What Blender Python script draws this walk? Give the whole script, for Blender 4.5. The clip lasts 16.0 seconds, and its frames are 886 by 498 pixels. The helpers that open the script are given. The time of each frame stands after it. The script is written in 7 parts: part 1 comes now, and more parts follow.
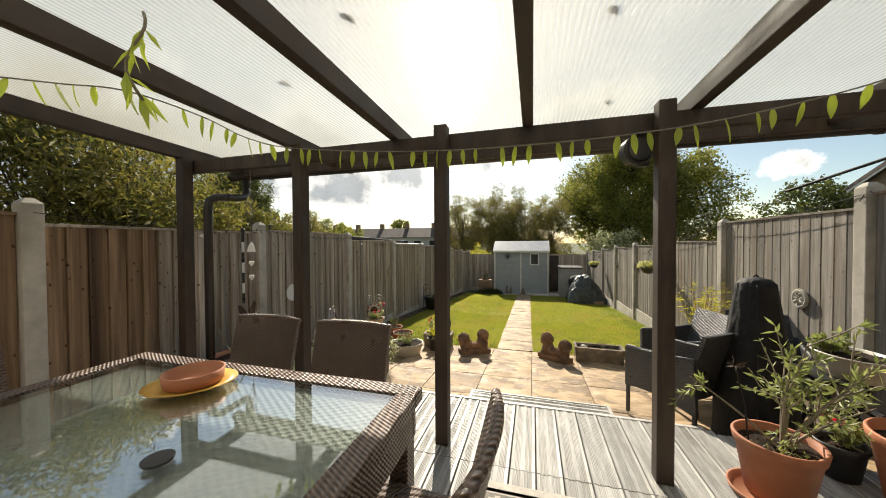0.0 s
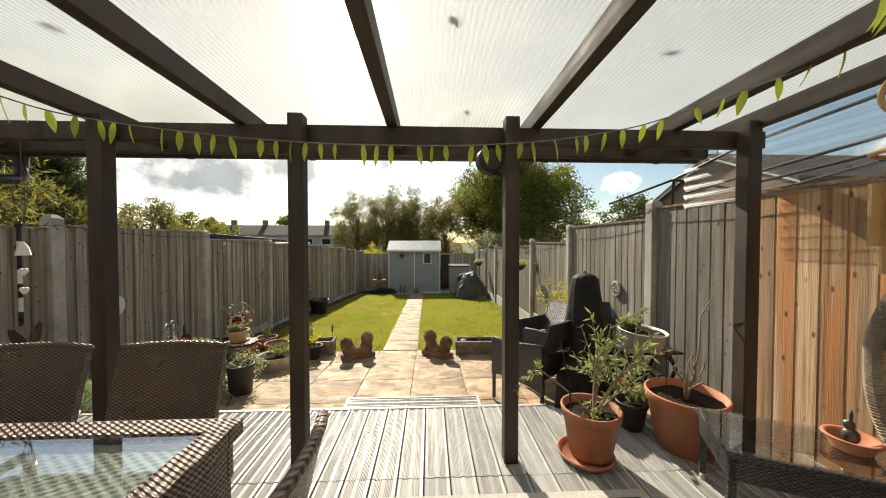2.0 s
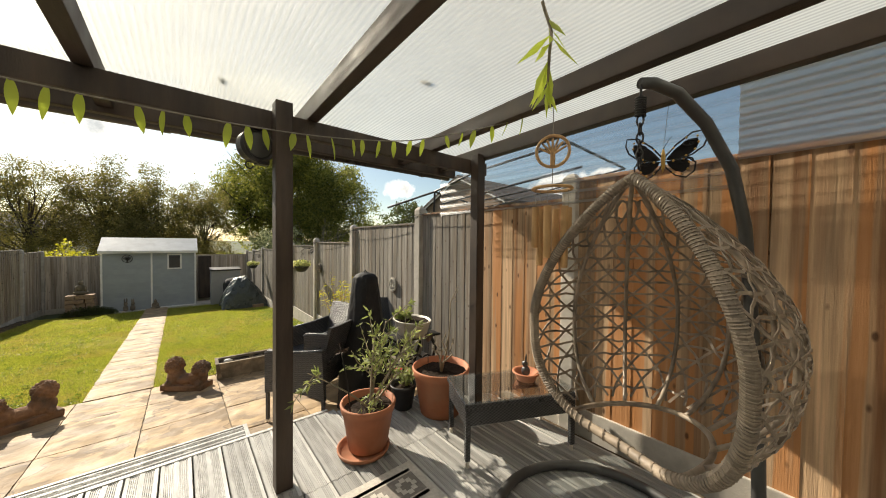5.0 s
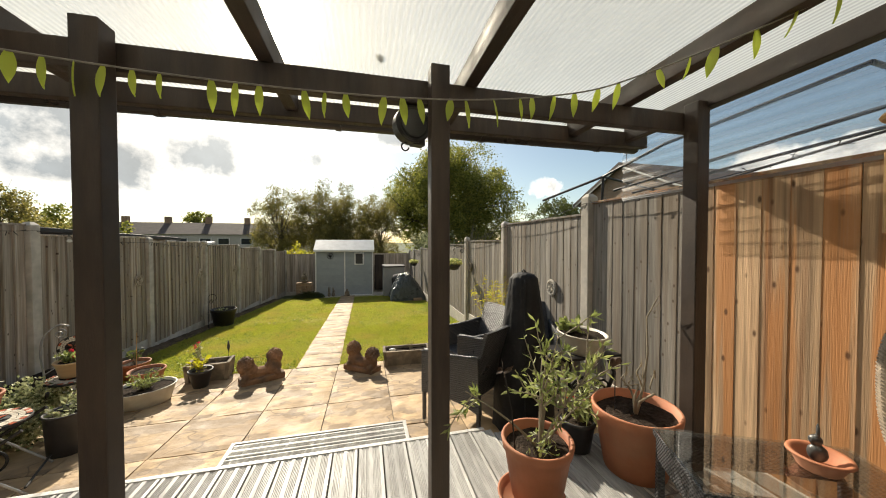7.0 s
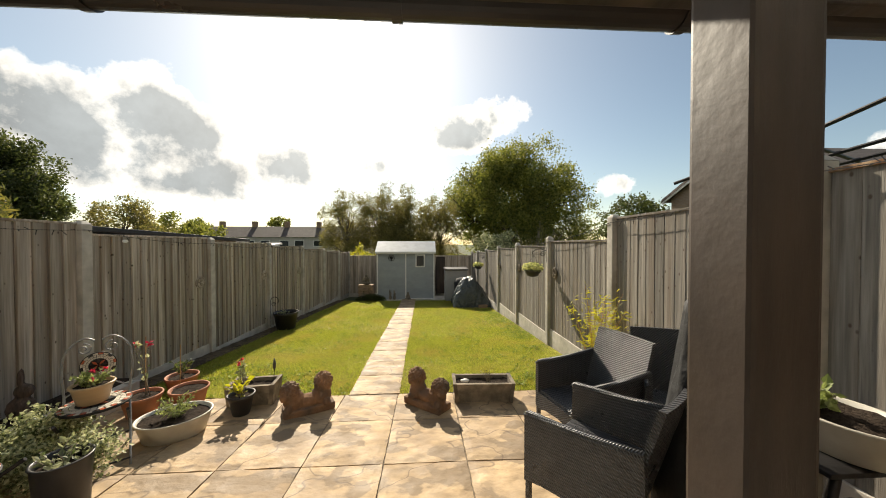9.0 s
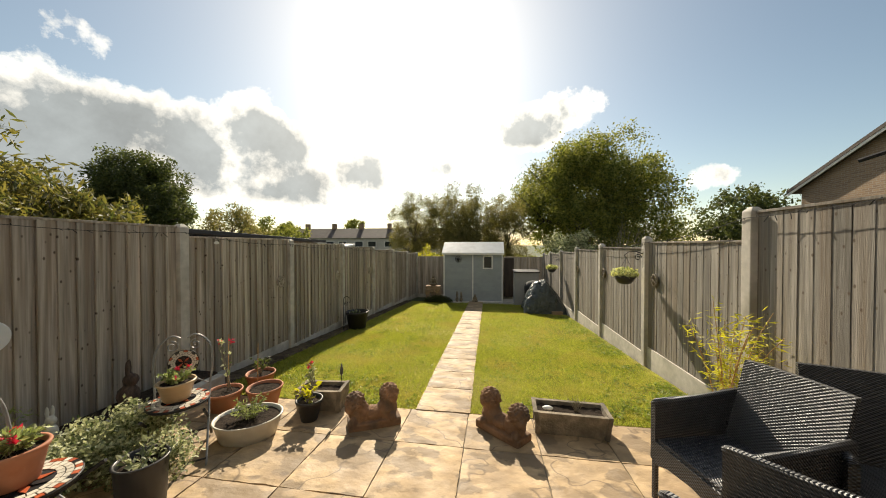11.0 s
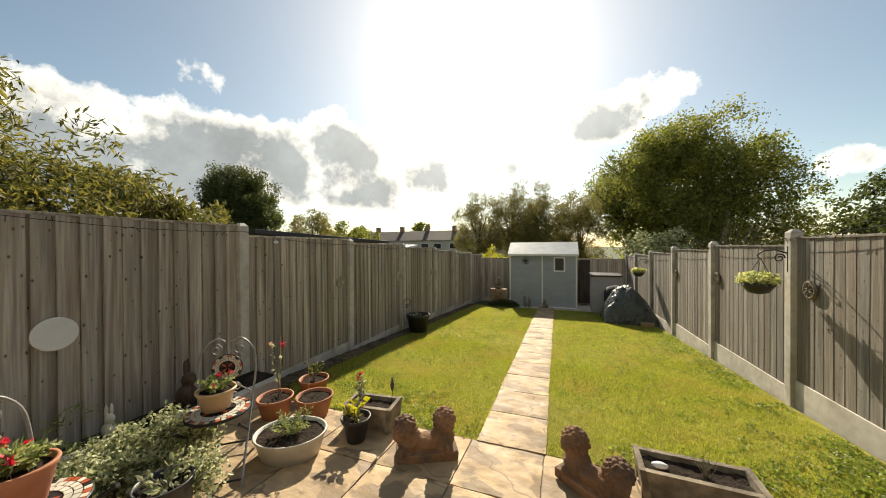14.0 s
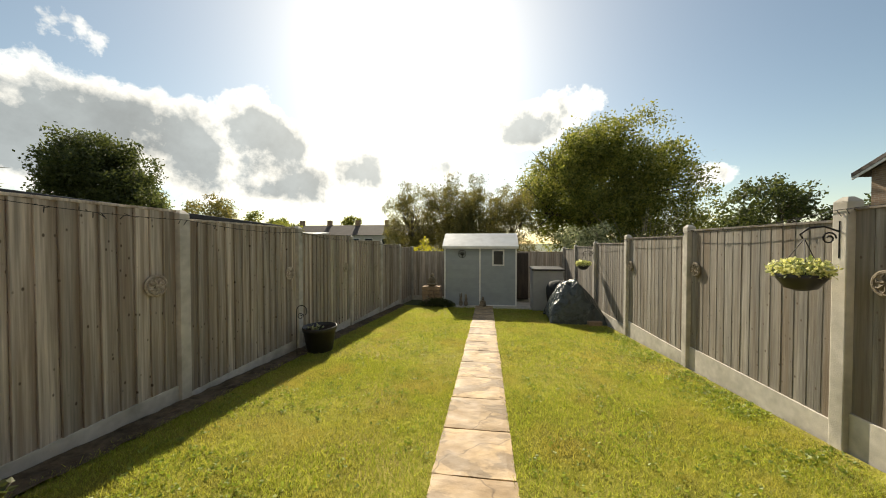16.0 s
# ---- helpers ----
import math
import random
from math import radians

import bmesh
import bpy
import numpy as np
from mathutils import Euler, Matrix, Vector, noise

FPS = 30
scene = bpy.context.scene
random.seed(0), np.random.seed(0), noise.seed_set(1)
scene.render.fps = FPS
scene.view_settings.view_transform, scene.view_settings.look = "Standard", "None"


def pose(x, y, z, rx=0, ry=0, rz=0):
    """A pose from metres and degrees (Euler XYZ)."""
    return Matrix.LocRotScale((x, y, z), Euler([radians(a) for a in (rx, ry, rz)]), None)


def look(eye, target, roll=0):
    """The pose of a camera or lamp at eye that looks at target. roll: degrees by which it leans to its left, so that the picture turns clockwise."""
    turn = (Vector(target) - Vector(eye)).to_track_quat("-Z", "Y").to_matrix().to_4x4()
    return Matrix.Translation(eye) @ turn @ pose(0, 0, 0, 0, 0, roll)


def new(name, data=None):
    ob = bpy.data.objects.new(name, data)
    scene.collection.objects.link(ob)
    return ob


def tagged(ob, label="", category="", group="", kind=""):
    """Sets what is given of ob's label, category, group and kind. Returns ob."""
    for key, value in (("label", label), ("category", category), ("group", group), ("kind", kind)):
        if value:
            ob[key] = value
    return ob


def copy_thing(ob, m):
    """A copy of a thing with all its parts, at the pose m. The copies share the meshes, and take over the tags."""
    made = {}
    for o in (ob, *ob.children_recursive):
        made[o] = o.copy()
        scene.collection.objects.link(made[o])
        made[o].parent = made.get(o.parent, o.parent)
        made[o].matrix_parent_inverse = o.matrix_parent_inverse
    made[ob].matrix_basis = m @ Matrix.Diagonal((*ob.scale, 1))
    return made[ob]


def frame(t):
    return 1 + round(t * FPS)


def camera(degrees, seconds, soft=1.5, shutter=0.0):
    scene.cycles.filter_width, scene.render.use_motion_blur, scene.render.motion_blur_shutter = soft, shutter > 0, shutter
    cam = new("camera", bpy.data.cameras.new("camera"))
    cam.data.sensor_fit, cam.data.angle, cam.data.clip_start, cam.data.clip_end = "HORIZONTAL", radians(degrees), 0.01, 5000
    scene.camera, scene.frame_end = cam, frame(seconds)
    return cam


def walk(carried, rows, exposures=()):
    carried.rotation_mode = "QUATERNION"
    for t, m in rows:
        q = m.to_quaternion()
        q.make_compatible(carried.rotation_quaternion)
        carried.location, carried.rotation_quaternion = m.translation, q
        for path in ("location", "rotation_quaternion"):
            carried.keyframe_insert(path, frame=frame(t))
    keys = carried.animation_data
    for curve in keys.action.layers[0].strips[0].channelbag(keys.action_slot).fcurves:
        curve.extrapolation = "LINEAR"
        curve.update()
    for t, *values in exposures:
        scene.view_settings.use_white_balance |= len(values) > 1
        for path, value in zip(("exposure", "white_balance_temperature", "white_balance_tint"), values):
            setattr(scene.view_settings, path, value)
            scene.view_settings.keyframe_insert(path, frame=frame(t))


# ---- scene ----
cam = camera(109.2, 16.0, soft=1.0)
PATH = [
    (0, (0.299, 0.15, 1.684), (-0.25, 2.073, 1.648), -0.3),
    (0.5, (0.31, 0.16, 1.696), (-0.073, 2.122, 1.654), -0.1),
    (1, (0.348, 0.178, 1.692), (0.126, 2.165, 1.65), -0.1),
    (1.5, (0.42, 0.224, 1.681), (0.388, 2.223, 1.642), 0.1),
    (2, (0.493, 0.243, 1.703), (0.576, 2.241, 1.659), -0.0),
    (2.5, (0.486, 0.29, 1.691), (0.748, 2.273, 1.653), 0.2),
    (3, (0.483, 0.307, 1.704), (1.04, 2.227, 1.662), 0.2),
    (3.5, (0.503, 0.318, 1.685), (1.418, 2.096, 1.647), 0.4),
    (4, (0.501, 0.299, 1.685), (1.708, 1.893, 1.648), 0.4),
    (4.2, (0.502, 0.278, 1.699), (1.792, 1.807, 1.658), 0.6),
    (6.3, (0.72, 0.275, 1.715), (1.785, 1.967, 1.667), 0.0),
    (6.5, (0.731, 0.365, 1.715), (1.588, 2.172, 1.664), -0.1),
    (7, (0.654, 0.717, 1.664), (1.13, 2.659, 1.621), 0.0),
    (7.5, (0.6, 0.982, 1.662), (0.889, 2.961, 1.626), 0.0),
    (8, (0.605, 1.25, 1.645), (0.862, 3.233, 1.614), 0.1),
    (8.5, (0.618, 1.51, 1.643), (0.805, 3.501, 1.61), 0.0),
    (8.7, (0.605, 1.60, 1.645), (0.762, 3.594, 1.613), 0.0),
    (10.8, (0.535, 2.098, 1.644), (0.292, 4.083, 1.621), -0.1),
    (11, (0.499, 2.111, 1.656), (0.197, 4.088, 1.629), 0.0),
    (11.5, (0.499, 2.174, 1.632), (-0.056, 4.095, 1.613), -0.2),
    (12, (0.475, 2.21, 1.637), (-0.287, 4.059, 1.619), -0.3),
    (12.5, (0.475, 2.247, 1.642), (-0.484, 4.002, 1.626), -0.3),
    (13, (0.493, 2.269, 1.644), (-0.578, 3.957, 1.636), -0.3),
    (13.5, (0.467, 2.368, 1.626), (-0.529, 4.102, 1.615), -0.4),
    (14, (0.407, 2.639, 1.61), (-0.292, 4.513, 1.597), -0.3),
    (14.5, (0.358, 3.002, 1.598), (0.048, 4.977, 1.573), -0.1),
    (15, (0.351, 3.419, 1.552), (0.133, 5.407, 1.527), 0.1),
    (15.5, (0.293, 3.852, 1.467), (0.134, 5.845, 1.436), -0.1),
    (16, (0.107, 4.343, 1.434), (-0.189, 6.321, 1.397), -0.0),
]
walk(cam, [(t, look(eye, target, roll)) for t, eye, target, roll in PATH],
     [(0, 0.75, 6900, 10), (4, 0.77, 6950, 10), (7.5, 0.75, 7000, 10), (8.5, 0.72, 7050, 10), (11, 0.72, 7250, 9), (13, 0.76, 7250, 9), (14.5, 0.75, 7200, 8), (16, 0.74, 7150, 8)])

# ---- world, sun, exposure ----
SUN_AZ, SUN_EL = radians(14.5), radians(33.0)          # azimuth is to the west of +y
sun_dir = Vector((-math.sin(SUN_AZ) * math.cos(SUN_EL), math.cos(SUN_AZ) * math.cos(SUN_EL), math.sin(SUN_EL)))
sun = new("sun", bpy.data.lights.new("sun", "SUN"))
sun.data.energy, sun.data.angle, sun.data.color = 4.6, radians(0.53), (1.0, 0.93, 0.80)
sun.matrix_world = look(sun_dir * 50, (0, 0, 0))

world = bpy.data.worlds.new("sky")
scene.world = world
world.use_nodes = True
wn, wl = world.node_tree.nodes, world.node_tree.links
wn.clear()


def wnode(kind, **kw):
    n = wn.new(kind)
    for k, v in kw.items():
        n.inputs[k].default_value = v
    return n


def wmath(op, a, b=None, c=None, clamp=False):
    n = wn.new("ShaderNodeMath")
    n.operation, n.use_clamp = op, clamp
    for i, v in enumerate((a, b, c)):
        if v is None:
            continue
        if isinstance(v, (int, float)):
            n.inputs[i].default_value = v
        else:
            wl.new(v, n.inputs[i])
    return n.outputs[0]


sky = wn.new("ShaderNodeTexSky")
sky.sky_type, sky.sun_disc = "NISHITA", False
sky.sun_elevation, sky.sun_rotation = SUN_EL, -SUN_AZ
sky.dust_density, sky.air_density, sky.ozone_density = 0.4, 1.0, 2.0
coord = wn.new("ShaderNodeTexCoord")
split = wn.new("ShaderNodeSeparateXYZ")
wl.new(coord.outputs["Generated"], split.inputs[0])
# broken cloud: a bank to the south-west, small ones under the sun, more behind the house
CLOUDS = ((-72, 10.5, 11, 9.5, 1.0), (-58, 12.7, 9.5, 8.0, 1.0), (-47.7, 12.6, 9.8, 7.0, 1.0), (-38.8, 14.6, 8.6, 7.8, 1.0), (-34, 9.6, 7.6, 3.9, 0.9),
          (-23.1, 12.3, 5.4, 4.4, 0.75), (-15.7, 15.2, 3.6, 2.2, 0.6), (-10.6, 13.7, 4.4, 2.2, 0.6), (6.4, 19.6, 6.8, 3.9, 0.85), (13.3, 21.5, 5.0, 3.2, 0.5),
          (31.1, 9.3, 2.6, 1.6, 0.3), (-57.6, 23.0, 2.4, 1.6, 0.12), (62, 9, 9, 2.6, 0.4))
bearing = wmath("MULTIPLY", wmath("ARCTAN2", split.outputs[0], split.outputs[1]), 180 / math.pi)
height = wmath("MULTIPLY", wmath("ARCSINE", split.outputs[2]), 180 / math.pi)
big = wnode("ShaderNodeTexNoise", Scale=9.0, Detail=10.0, Roughness=0.62)
wl.new(coord.outputs["Generated"], big.inputs["Vector"])
fine = wnode("ShaderNodeTexNoise", Scale=2.2, Detail=7.0, Roughness=0.6)
wl.new(coord.outputs["Generated"], fine.inputs["Vector"])
dens = None
for az, el, raz, rel, full in CLOUDS:
    dx = wmath("DIVIDE", wmath("SUBTRACT", bearing, az), raz)
    dy = wmath("DIVIDE", wmath("SUBTRACT", height, el), rel)
    lobe = wmath("MULTIPLY", wmath("SUBTRACT", 1.0, wmath("ADD", wmath("MULTIPLY", dx, dx), wmath("MULTIPLY", dy, dy))), full)
    dens = lobe if dens is None else wmath("SMOOTH_MAX", dens, lobe, 0.25)
behind = wmath("MULTIPLY", wmath("SUBTRACT", fine.outputs[0], 0.53), 6.0)
dens = wmath("MAXIMUM", dens, wmath("SUBTRACT", behind, wmath("MULTIPLY", wmath("ADD", split.outputs[1], 0.25), 8.0)))
dens = wmath("ADD", wmath("MAXIMUM", dens, -2.0), wmath("MULTIPLY", wmath("SUBTRACT", big.outputs[0], 0.50), 2.6))
cover = wnode("ShaderNodeMapRange", **{"From Min": -0.05, "From Max": 0.30})
wl.new(dens, cover.inputs["Value"])
thick = wnode("ShaderNodeMapRange", **{"From Min": 0.12, "From Max": 0.70})
wl.new(dens, thick.inputs["Value"])
ccol = wn.new("ShaderNodeMix")
ccol.data_type = "RGBA"
ccol.inputs[6].default_value = (8.0, 7.9, 7.6, 1)
ccol.inputs[7].default_value = (2.1, 2.4, 2.65, 1)
wl.new(thick.outputs[0], ccol.inputs[0])
mixed = wn.new("ShaderNodeMix")
mixed.data_type = "RGBA"
wl.new(cover.outputs[0], mixed.inputs[0])
hazed = wn.new("ShaderNodeVectorMath")
hazed.operation = "MULTIPLY"
hazed.inputs[1].default_value = (0.84, 0.80, 0.71)
wl.new(sky.outputs[0], hazed.inputs[0])
wl.new(hazed.outputs[0], mixed.inputs[6])
puff = wnode("ShaderNodeTexNoise", Scale=4.0, Detail=9.0, Roughness=0.62)
wl.new(coord.outputs["Generated"], puff.inputs["Vector"])
puffed = wnode("ShaderNodeMapRange", **{"From Min": 0.3, "From Max": 0.7, "To Min": 0.70, "To Max": 1.45})
wl.new(puff.outputs[0], puffed.inputs["Value"])
shade = wn.new("ShaderNodeVectorMath")
shade.operation = "SCALE"
wl.new(ccol.outputs[2], shade.inputs[0])
wl.new(puffed.outputs[0], shade.inputs["Scale"])
wl.new(shade.outputs[0], mixed.inputs[7])
# bright haze round the sun
dot = wn.new("ShaderNodeVectorMath")
dot.operation = "DOT_PRODUCT"
dot.inputs[1].default_value = sun_dir
wl.new(coord.outputs["Generated"], dot.inputs[0])
near = wmath("MAXIMUM", dot.outputs["Value"], 0.0)
halo = wmath("ADD", wmath("ADD", wmath("MULTIPLY", wmath("POWER", near, 5.0), 1.5), wmath("MULTIPLY", wmath("POWER", near, 16.0), 2.2)), wmath("MULTIPLY", wmath("POWER", near, 300.0), 25.0))
glow = wn.new("ShaderNodeMix")
glow.data_type, glow.blend_type = "RGBA", "ADD"
glow.inputs[0].default_value = 1.0
hcol = wn.new("ShaderNodeCombineColor")
for i, k in enumerate((1.0, 0.96, 0.88)):
    wl.new(wmath("MULTIPLY", halo, k), hcol.inputs[i])
wl.new(mixed.outputs[2], glow.inputs[6])
wl.new(hcol.outputs[0], glow.inputs[7])
bg = wn.new("ShaderNodeBackground")
bg.inputs["Strength"].default_value = 0.10
wl.new(glow.outputs[2], bg.inputs[0])
wout = wn.new("ShaderNodeOutputWorld")
wl.new(bg.outputs[0], wout.inputs[0])


# ---- materials ----
def material(name, base, rough=0.7, metal=0.0, vary=0.15, scale=6.0, stretch=(1, 1, 1), bump=0.15, bump_scale=60.0,
             stain=None, stain_amount=0.5, stain_scale=1.5, spread=0.0, alpha=1.0, spec=0.5, space="Object", bump_dist=0.004, veins=None, knots=None, patch=None):
    """A surface with grain (fine noise), blotches (coarse noise), optional stain colour, and spread from object to object."""
    m = bpy.data.materials.new(name)
    m.use_nodes = True
    nt = m.node_tree
    n, l = nt.nodes, nt.links
    b = n["Principled BSDF"]
    tc = n.new("ShaderNodeTexCoord")
    mp = n.new("ShaderNodeMapping")
    mp.inputs["Scale"].default_value = stretch
    l.new(tc.outputs[space], mp.inputs[0])
    info = n.new("ShaderNodeObjectInfo")
    off = n.new("ShaderNodeVectorMath")
    off.operation = "SCALE"
    off.inputs[0].default_value = (37.0, 17.0, 23.0)
    l.new(info.outputs["Random"], off.inputs["Scale"])
    add = n.new("ShaderNodeVectorMath")
    l.new(mp.outputs[0], add.inputs[0])
    l.new(off.outputs[0], add.inputs[1])

    def noise_at(s, detail=4.0):
        t = n.new("ShaderNodeTexNoise")
        t.inputs["Scale"].default_value, t.inputs["Detail"].default_value = s, detail
        l.new(add.outputs[0], t.inputs["Vector"])
        return t.outputs[0]

    def ranged(sock, lo, hi, a, b_):
        r = n.new("ShaderNodeMapRange")
        for k, v in (("From Min", lo), ("From Max", hi), ("To Min", a), ("To Max", b_)):
            r.inputs[k].default_value = v
        l.new(sock, r.inputs["Value"])
        return r.outputs[0]

    grain = ranged(noise_at(scale, 6.0), 0.3, 0.7, 1 - vary, 1 + vary)
    blot = ranged(noise_at(scale * 0.17, 3.0), 0.35, 0.65, 1 - vary * 0.7, 1 + vary * 0.7)
    mul = n.new("ShaderNodeMath")
    mul.operation = "MULTIPLY"
    l.new(grain, mul.inputs[0])
    l.new(blot, mul.inputs[1])
    val = mul.outputs[0]
    if spread:
        sp = ranged(info.outputs["Random"], 0.0, 1.0, 1 - spread, 1 + spread)
        m2 = n.new("ShaderNodeMath")
        m2.operation = "MULTIPLY"
        l.new(val, m2.inputs[0])
        l.new(sp, m2.inputs[1])
        val = m2.outputs[0]
    hsv = n.new("ShaderNodeHueSaturation")
    hsv.inputs["Color"].default_value = (*base, 1)
    l.new(val, hsv.inputs["Value"])
    col = hsv.outputs[0]
    if stain:
        mx = n.new("ShaderNodeMix")
        mx.data_type = "RGBA"
        l.new(ranged(noise_at(stain_scale, 5.0), 0.45, 0.68, 0.0, stain_amount), mx.inputs[0])
        l.new(col, mx.inputs[6])
        mx.inputs[7].default_value = (*stain, 1)
        col = mx.outputs[2]
    if patch:
        mp_ = n.new("ShaderNodeMix")
        mp_.data_type = "RGBA"
        l.new(ranged(noise_at(patch[0], 7.0), 0.52, 0.56, 0.0, patch[2]), mp_.inputs[0])
        l.new(col, mp_.inputs[6])
        mp_.inputs[7].default_value = (*patch[1], 1)
        col = mp_.outputs[2]
    if veins:
        dv = n.new("ShaderNodeMath")
        dv.operation = "SUBTRACT"
        dv.inputs[1].default_value = 0.5
        l.new(noise_at(veins[0], 3.0), dv.inputs[0])
        ab = n.new("ShaderNodeMath")
        ab.operation = "ABSOLUTE"
        l.new(dv.outputs[0], ab.inputs[0])
        mv = n.new("ShaderNodeMix")
        mv.data_type = "RGBA"
        l.new(ranged(ab.outputs[0], 0.0, veins[1], veins[3], 0.0), mv.inputs[0])
        l.new(col, mv.inputs[6])
        mv.inputs[7].default_value = (*veins[2], 1)
        col = mv.outputs[2]
    if knots:
        km = n.new("ShaderNodeMapping")
        km.inputs["Scale"].default_value = knots[0]
        l.new(tc.outputs[space], km.inputs[0])
        ka = n.new("ShaderNodeVectorMath")
        l.new(km.outputs[0], ka.inputs[0])
        l.new(off.outputs[0], ka.inputs[1])
        vo = n.new("ShaderNodeTexVoronoi")
        vo.inputs["Scale"].default_value = 1.0
        l.new(ka.outputs[0], vo.inputs["Vector"])
        mk = n.new("ShaderNodeMix")
        mk.data_type = "RGBA"
        l.new(ranged(vo.outputs["Distance"], 0.07, 0.15, 0.85, 0.0), mk.inputs[0])
        l.new(col, mk.inputs[6])
        mk.inputs[7].default_value = (*knots[1], 1)
        col = mk.outputs[2]
    l.new(col, b.inputs["Base Color"])
    b.inputs["Metallic"].default_value, b.inputs["Alpha"].default_value = metal, alpha
    b.inputs["Specular IOR Level"].default_value = spec
    l.new(ranged(noise_at(scale * 0.6), 0.3, 0.7, max(0.02, rough - 0.1), min(1.0, rough + 0.1)), b.inputs["Roughness"])
    if bump:
        bp = n.new("ShaderNodeBump")
        bp.inputs["Strength"].default_value, bp.inputs["Distance"].default_value = bump, bump_dist
        l.new(noise_at(bump_scale, 5.0), bp.inputs["Height"])
        l.new(bp.outputs[0], b.inputs["Normal"])
    return m


def leafy(name, a, b_, through_=0.35, rough=0.55, dry=None):
    """Leaves: colour differs from leaf to leaf, some light passes."""
    m = bpy.data.materials.new(name)
    m.use_nodes = True
    n, l = m.node_tree.nodes, m.node_tree.links
    pb, out = n["Principled BSDF"], n["Material Output"]
    geo = n.new("ShaderNodeNewGeometry")
    ramp = n.new("ShaderNodeMix")
    ramp.data_type = "RGBA"
    ramp.inputs[6].default_value, ramp.inputs[7].default_value = (*a, 1), (*b_, 1)
    l.new(geo.outputs["Random Per Island"], ramp.inputs[0])
    leaf = ramp.outputs[2]
    if dry:
        tc, ns, rg, mx = (n.new(k) for k in ("ShaderNodeTexCoord", "ShaderNodeTexNoise", "ShaderNodeMapRange", "ShaderNodeMix"))
        ns.inputs["Scale"].default_value, ns.inputs["Detail"].default_value = 1.7, 6.0
        rg.inputs["From Min"].default_value, rg.inputs["From Max"].default_value, rg.inputs["To Max"].default_value = 0.48, 0.72, 0.6
        mx.data_type = "RGBA"
        mx.inputs[7].default_value = (*dry, 1)
        l.new(tc.outputs["Object"], ns.inputs["Vector"])
        l.new(ns.outputs[0], rg.inputs["Value"])
        l.new(rg.outputs[0], mx.inputs[0])
        l.new(leaf, mx.inputs[6])
        leaf = mx.outputs[2]
    l.new(leaf, pb.inputs["Base Color"])
    pb.inputs["Roughness"].default_value = rough
    tr = n.new("ShaderNodeBsdfTranslucent")
    bright = n.new("ShaderNodeHueSaturation")
    bright.inputs["Value"].default_value = 1.5
    bright.inputs["Saturation"].default_value = 1.1
    l.new(leaf, bright.inputs["Color"])
    l.new(bright.outputs[0], tr.inputs[0])
    mix = n.new("ShaderNodeMixShader")
    mix.inputs[0].default_value = through_
    l.new(pb.outputs[0], mix.inputs[1])
    l.new(tr.outputs[0], mix.inputs[2])
    l.new(mix.outputs[0], out.inputs[0])
    return m


def woven(name, base, rough=0.5, flat_lay=False, pitch=0.026, rows=0.017, shine=0.5, depth=1.2):
    """Woven strands: over-and-under bumps in two directions, shade between them painted into the colour."""
    m = material(name, base, rough, vary=0.08, scale=12.0, bump=0, spec=shine)
    n, l = m.node_tree.nodes, m.node_tree.links
    b = n["Principled BSDF"]
    tc, sp = n.new("ShaderNodeTexCoord"), n.new("ShaderNodeSeparateXYZ")
    l.new(tc.outputs["Object"], sp.inputs[0])

    def calc(op, p, q=None, r=None):
        k = n.new("ShaderNodeMath")
        k.operation = op
        for i, v in enumerate((p, q, r)):
            if isinstance(v, (int, float)):
                k.inputs[i].default_value = v
            elif v is not None:
                l.new(v, k.inputs[i])
        return k.outputs[0]
    u = sp.outputs[0] if flat_lay else calc("ADD", sp.outputs[0], sp.outputs[1])
    v = sp.outputs[1] if flat_lay else calc("MULTIPLY_ADD", sp.outputs[1], 0.55, sp.outputs[2])
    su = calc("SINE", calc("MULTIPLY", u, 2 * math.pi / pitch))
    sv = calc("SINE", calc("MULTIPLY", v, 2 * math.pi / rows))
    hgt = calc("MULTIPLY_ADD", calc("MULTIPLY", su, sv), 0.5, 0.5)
    bp = n.new("ShaderNodeBump")
    bp.inputs["Strength"].default_value, bp.inputs["Distance"].default_value = 1.0, 0.006
    l.new(hgt, bp.inputs["Height"])
    l.new(bp.outputs[0], b.inputs["Normal"])
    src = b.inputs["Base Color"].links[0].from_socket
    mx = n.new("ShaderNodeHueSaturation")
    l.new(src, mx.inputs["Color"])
    # colour value follows the bump height: dips shaded dark, crowns lightened
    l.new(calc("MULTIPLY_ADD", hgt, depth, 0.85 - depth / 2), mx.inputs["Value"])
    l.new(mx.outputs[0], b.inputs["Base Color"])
    return m


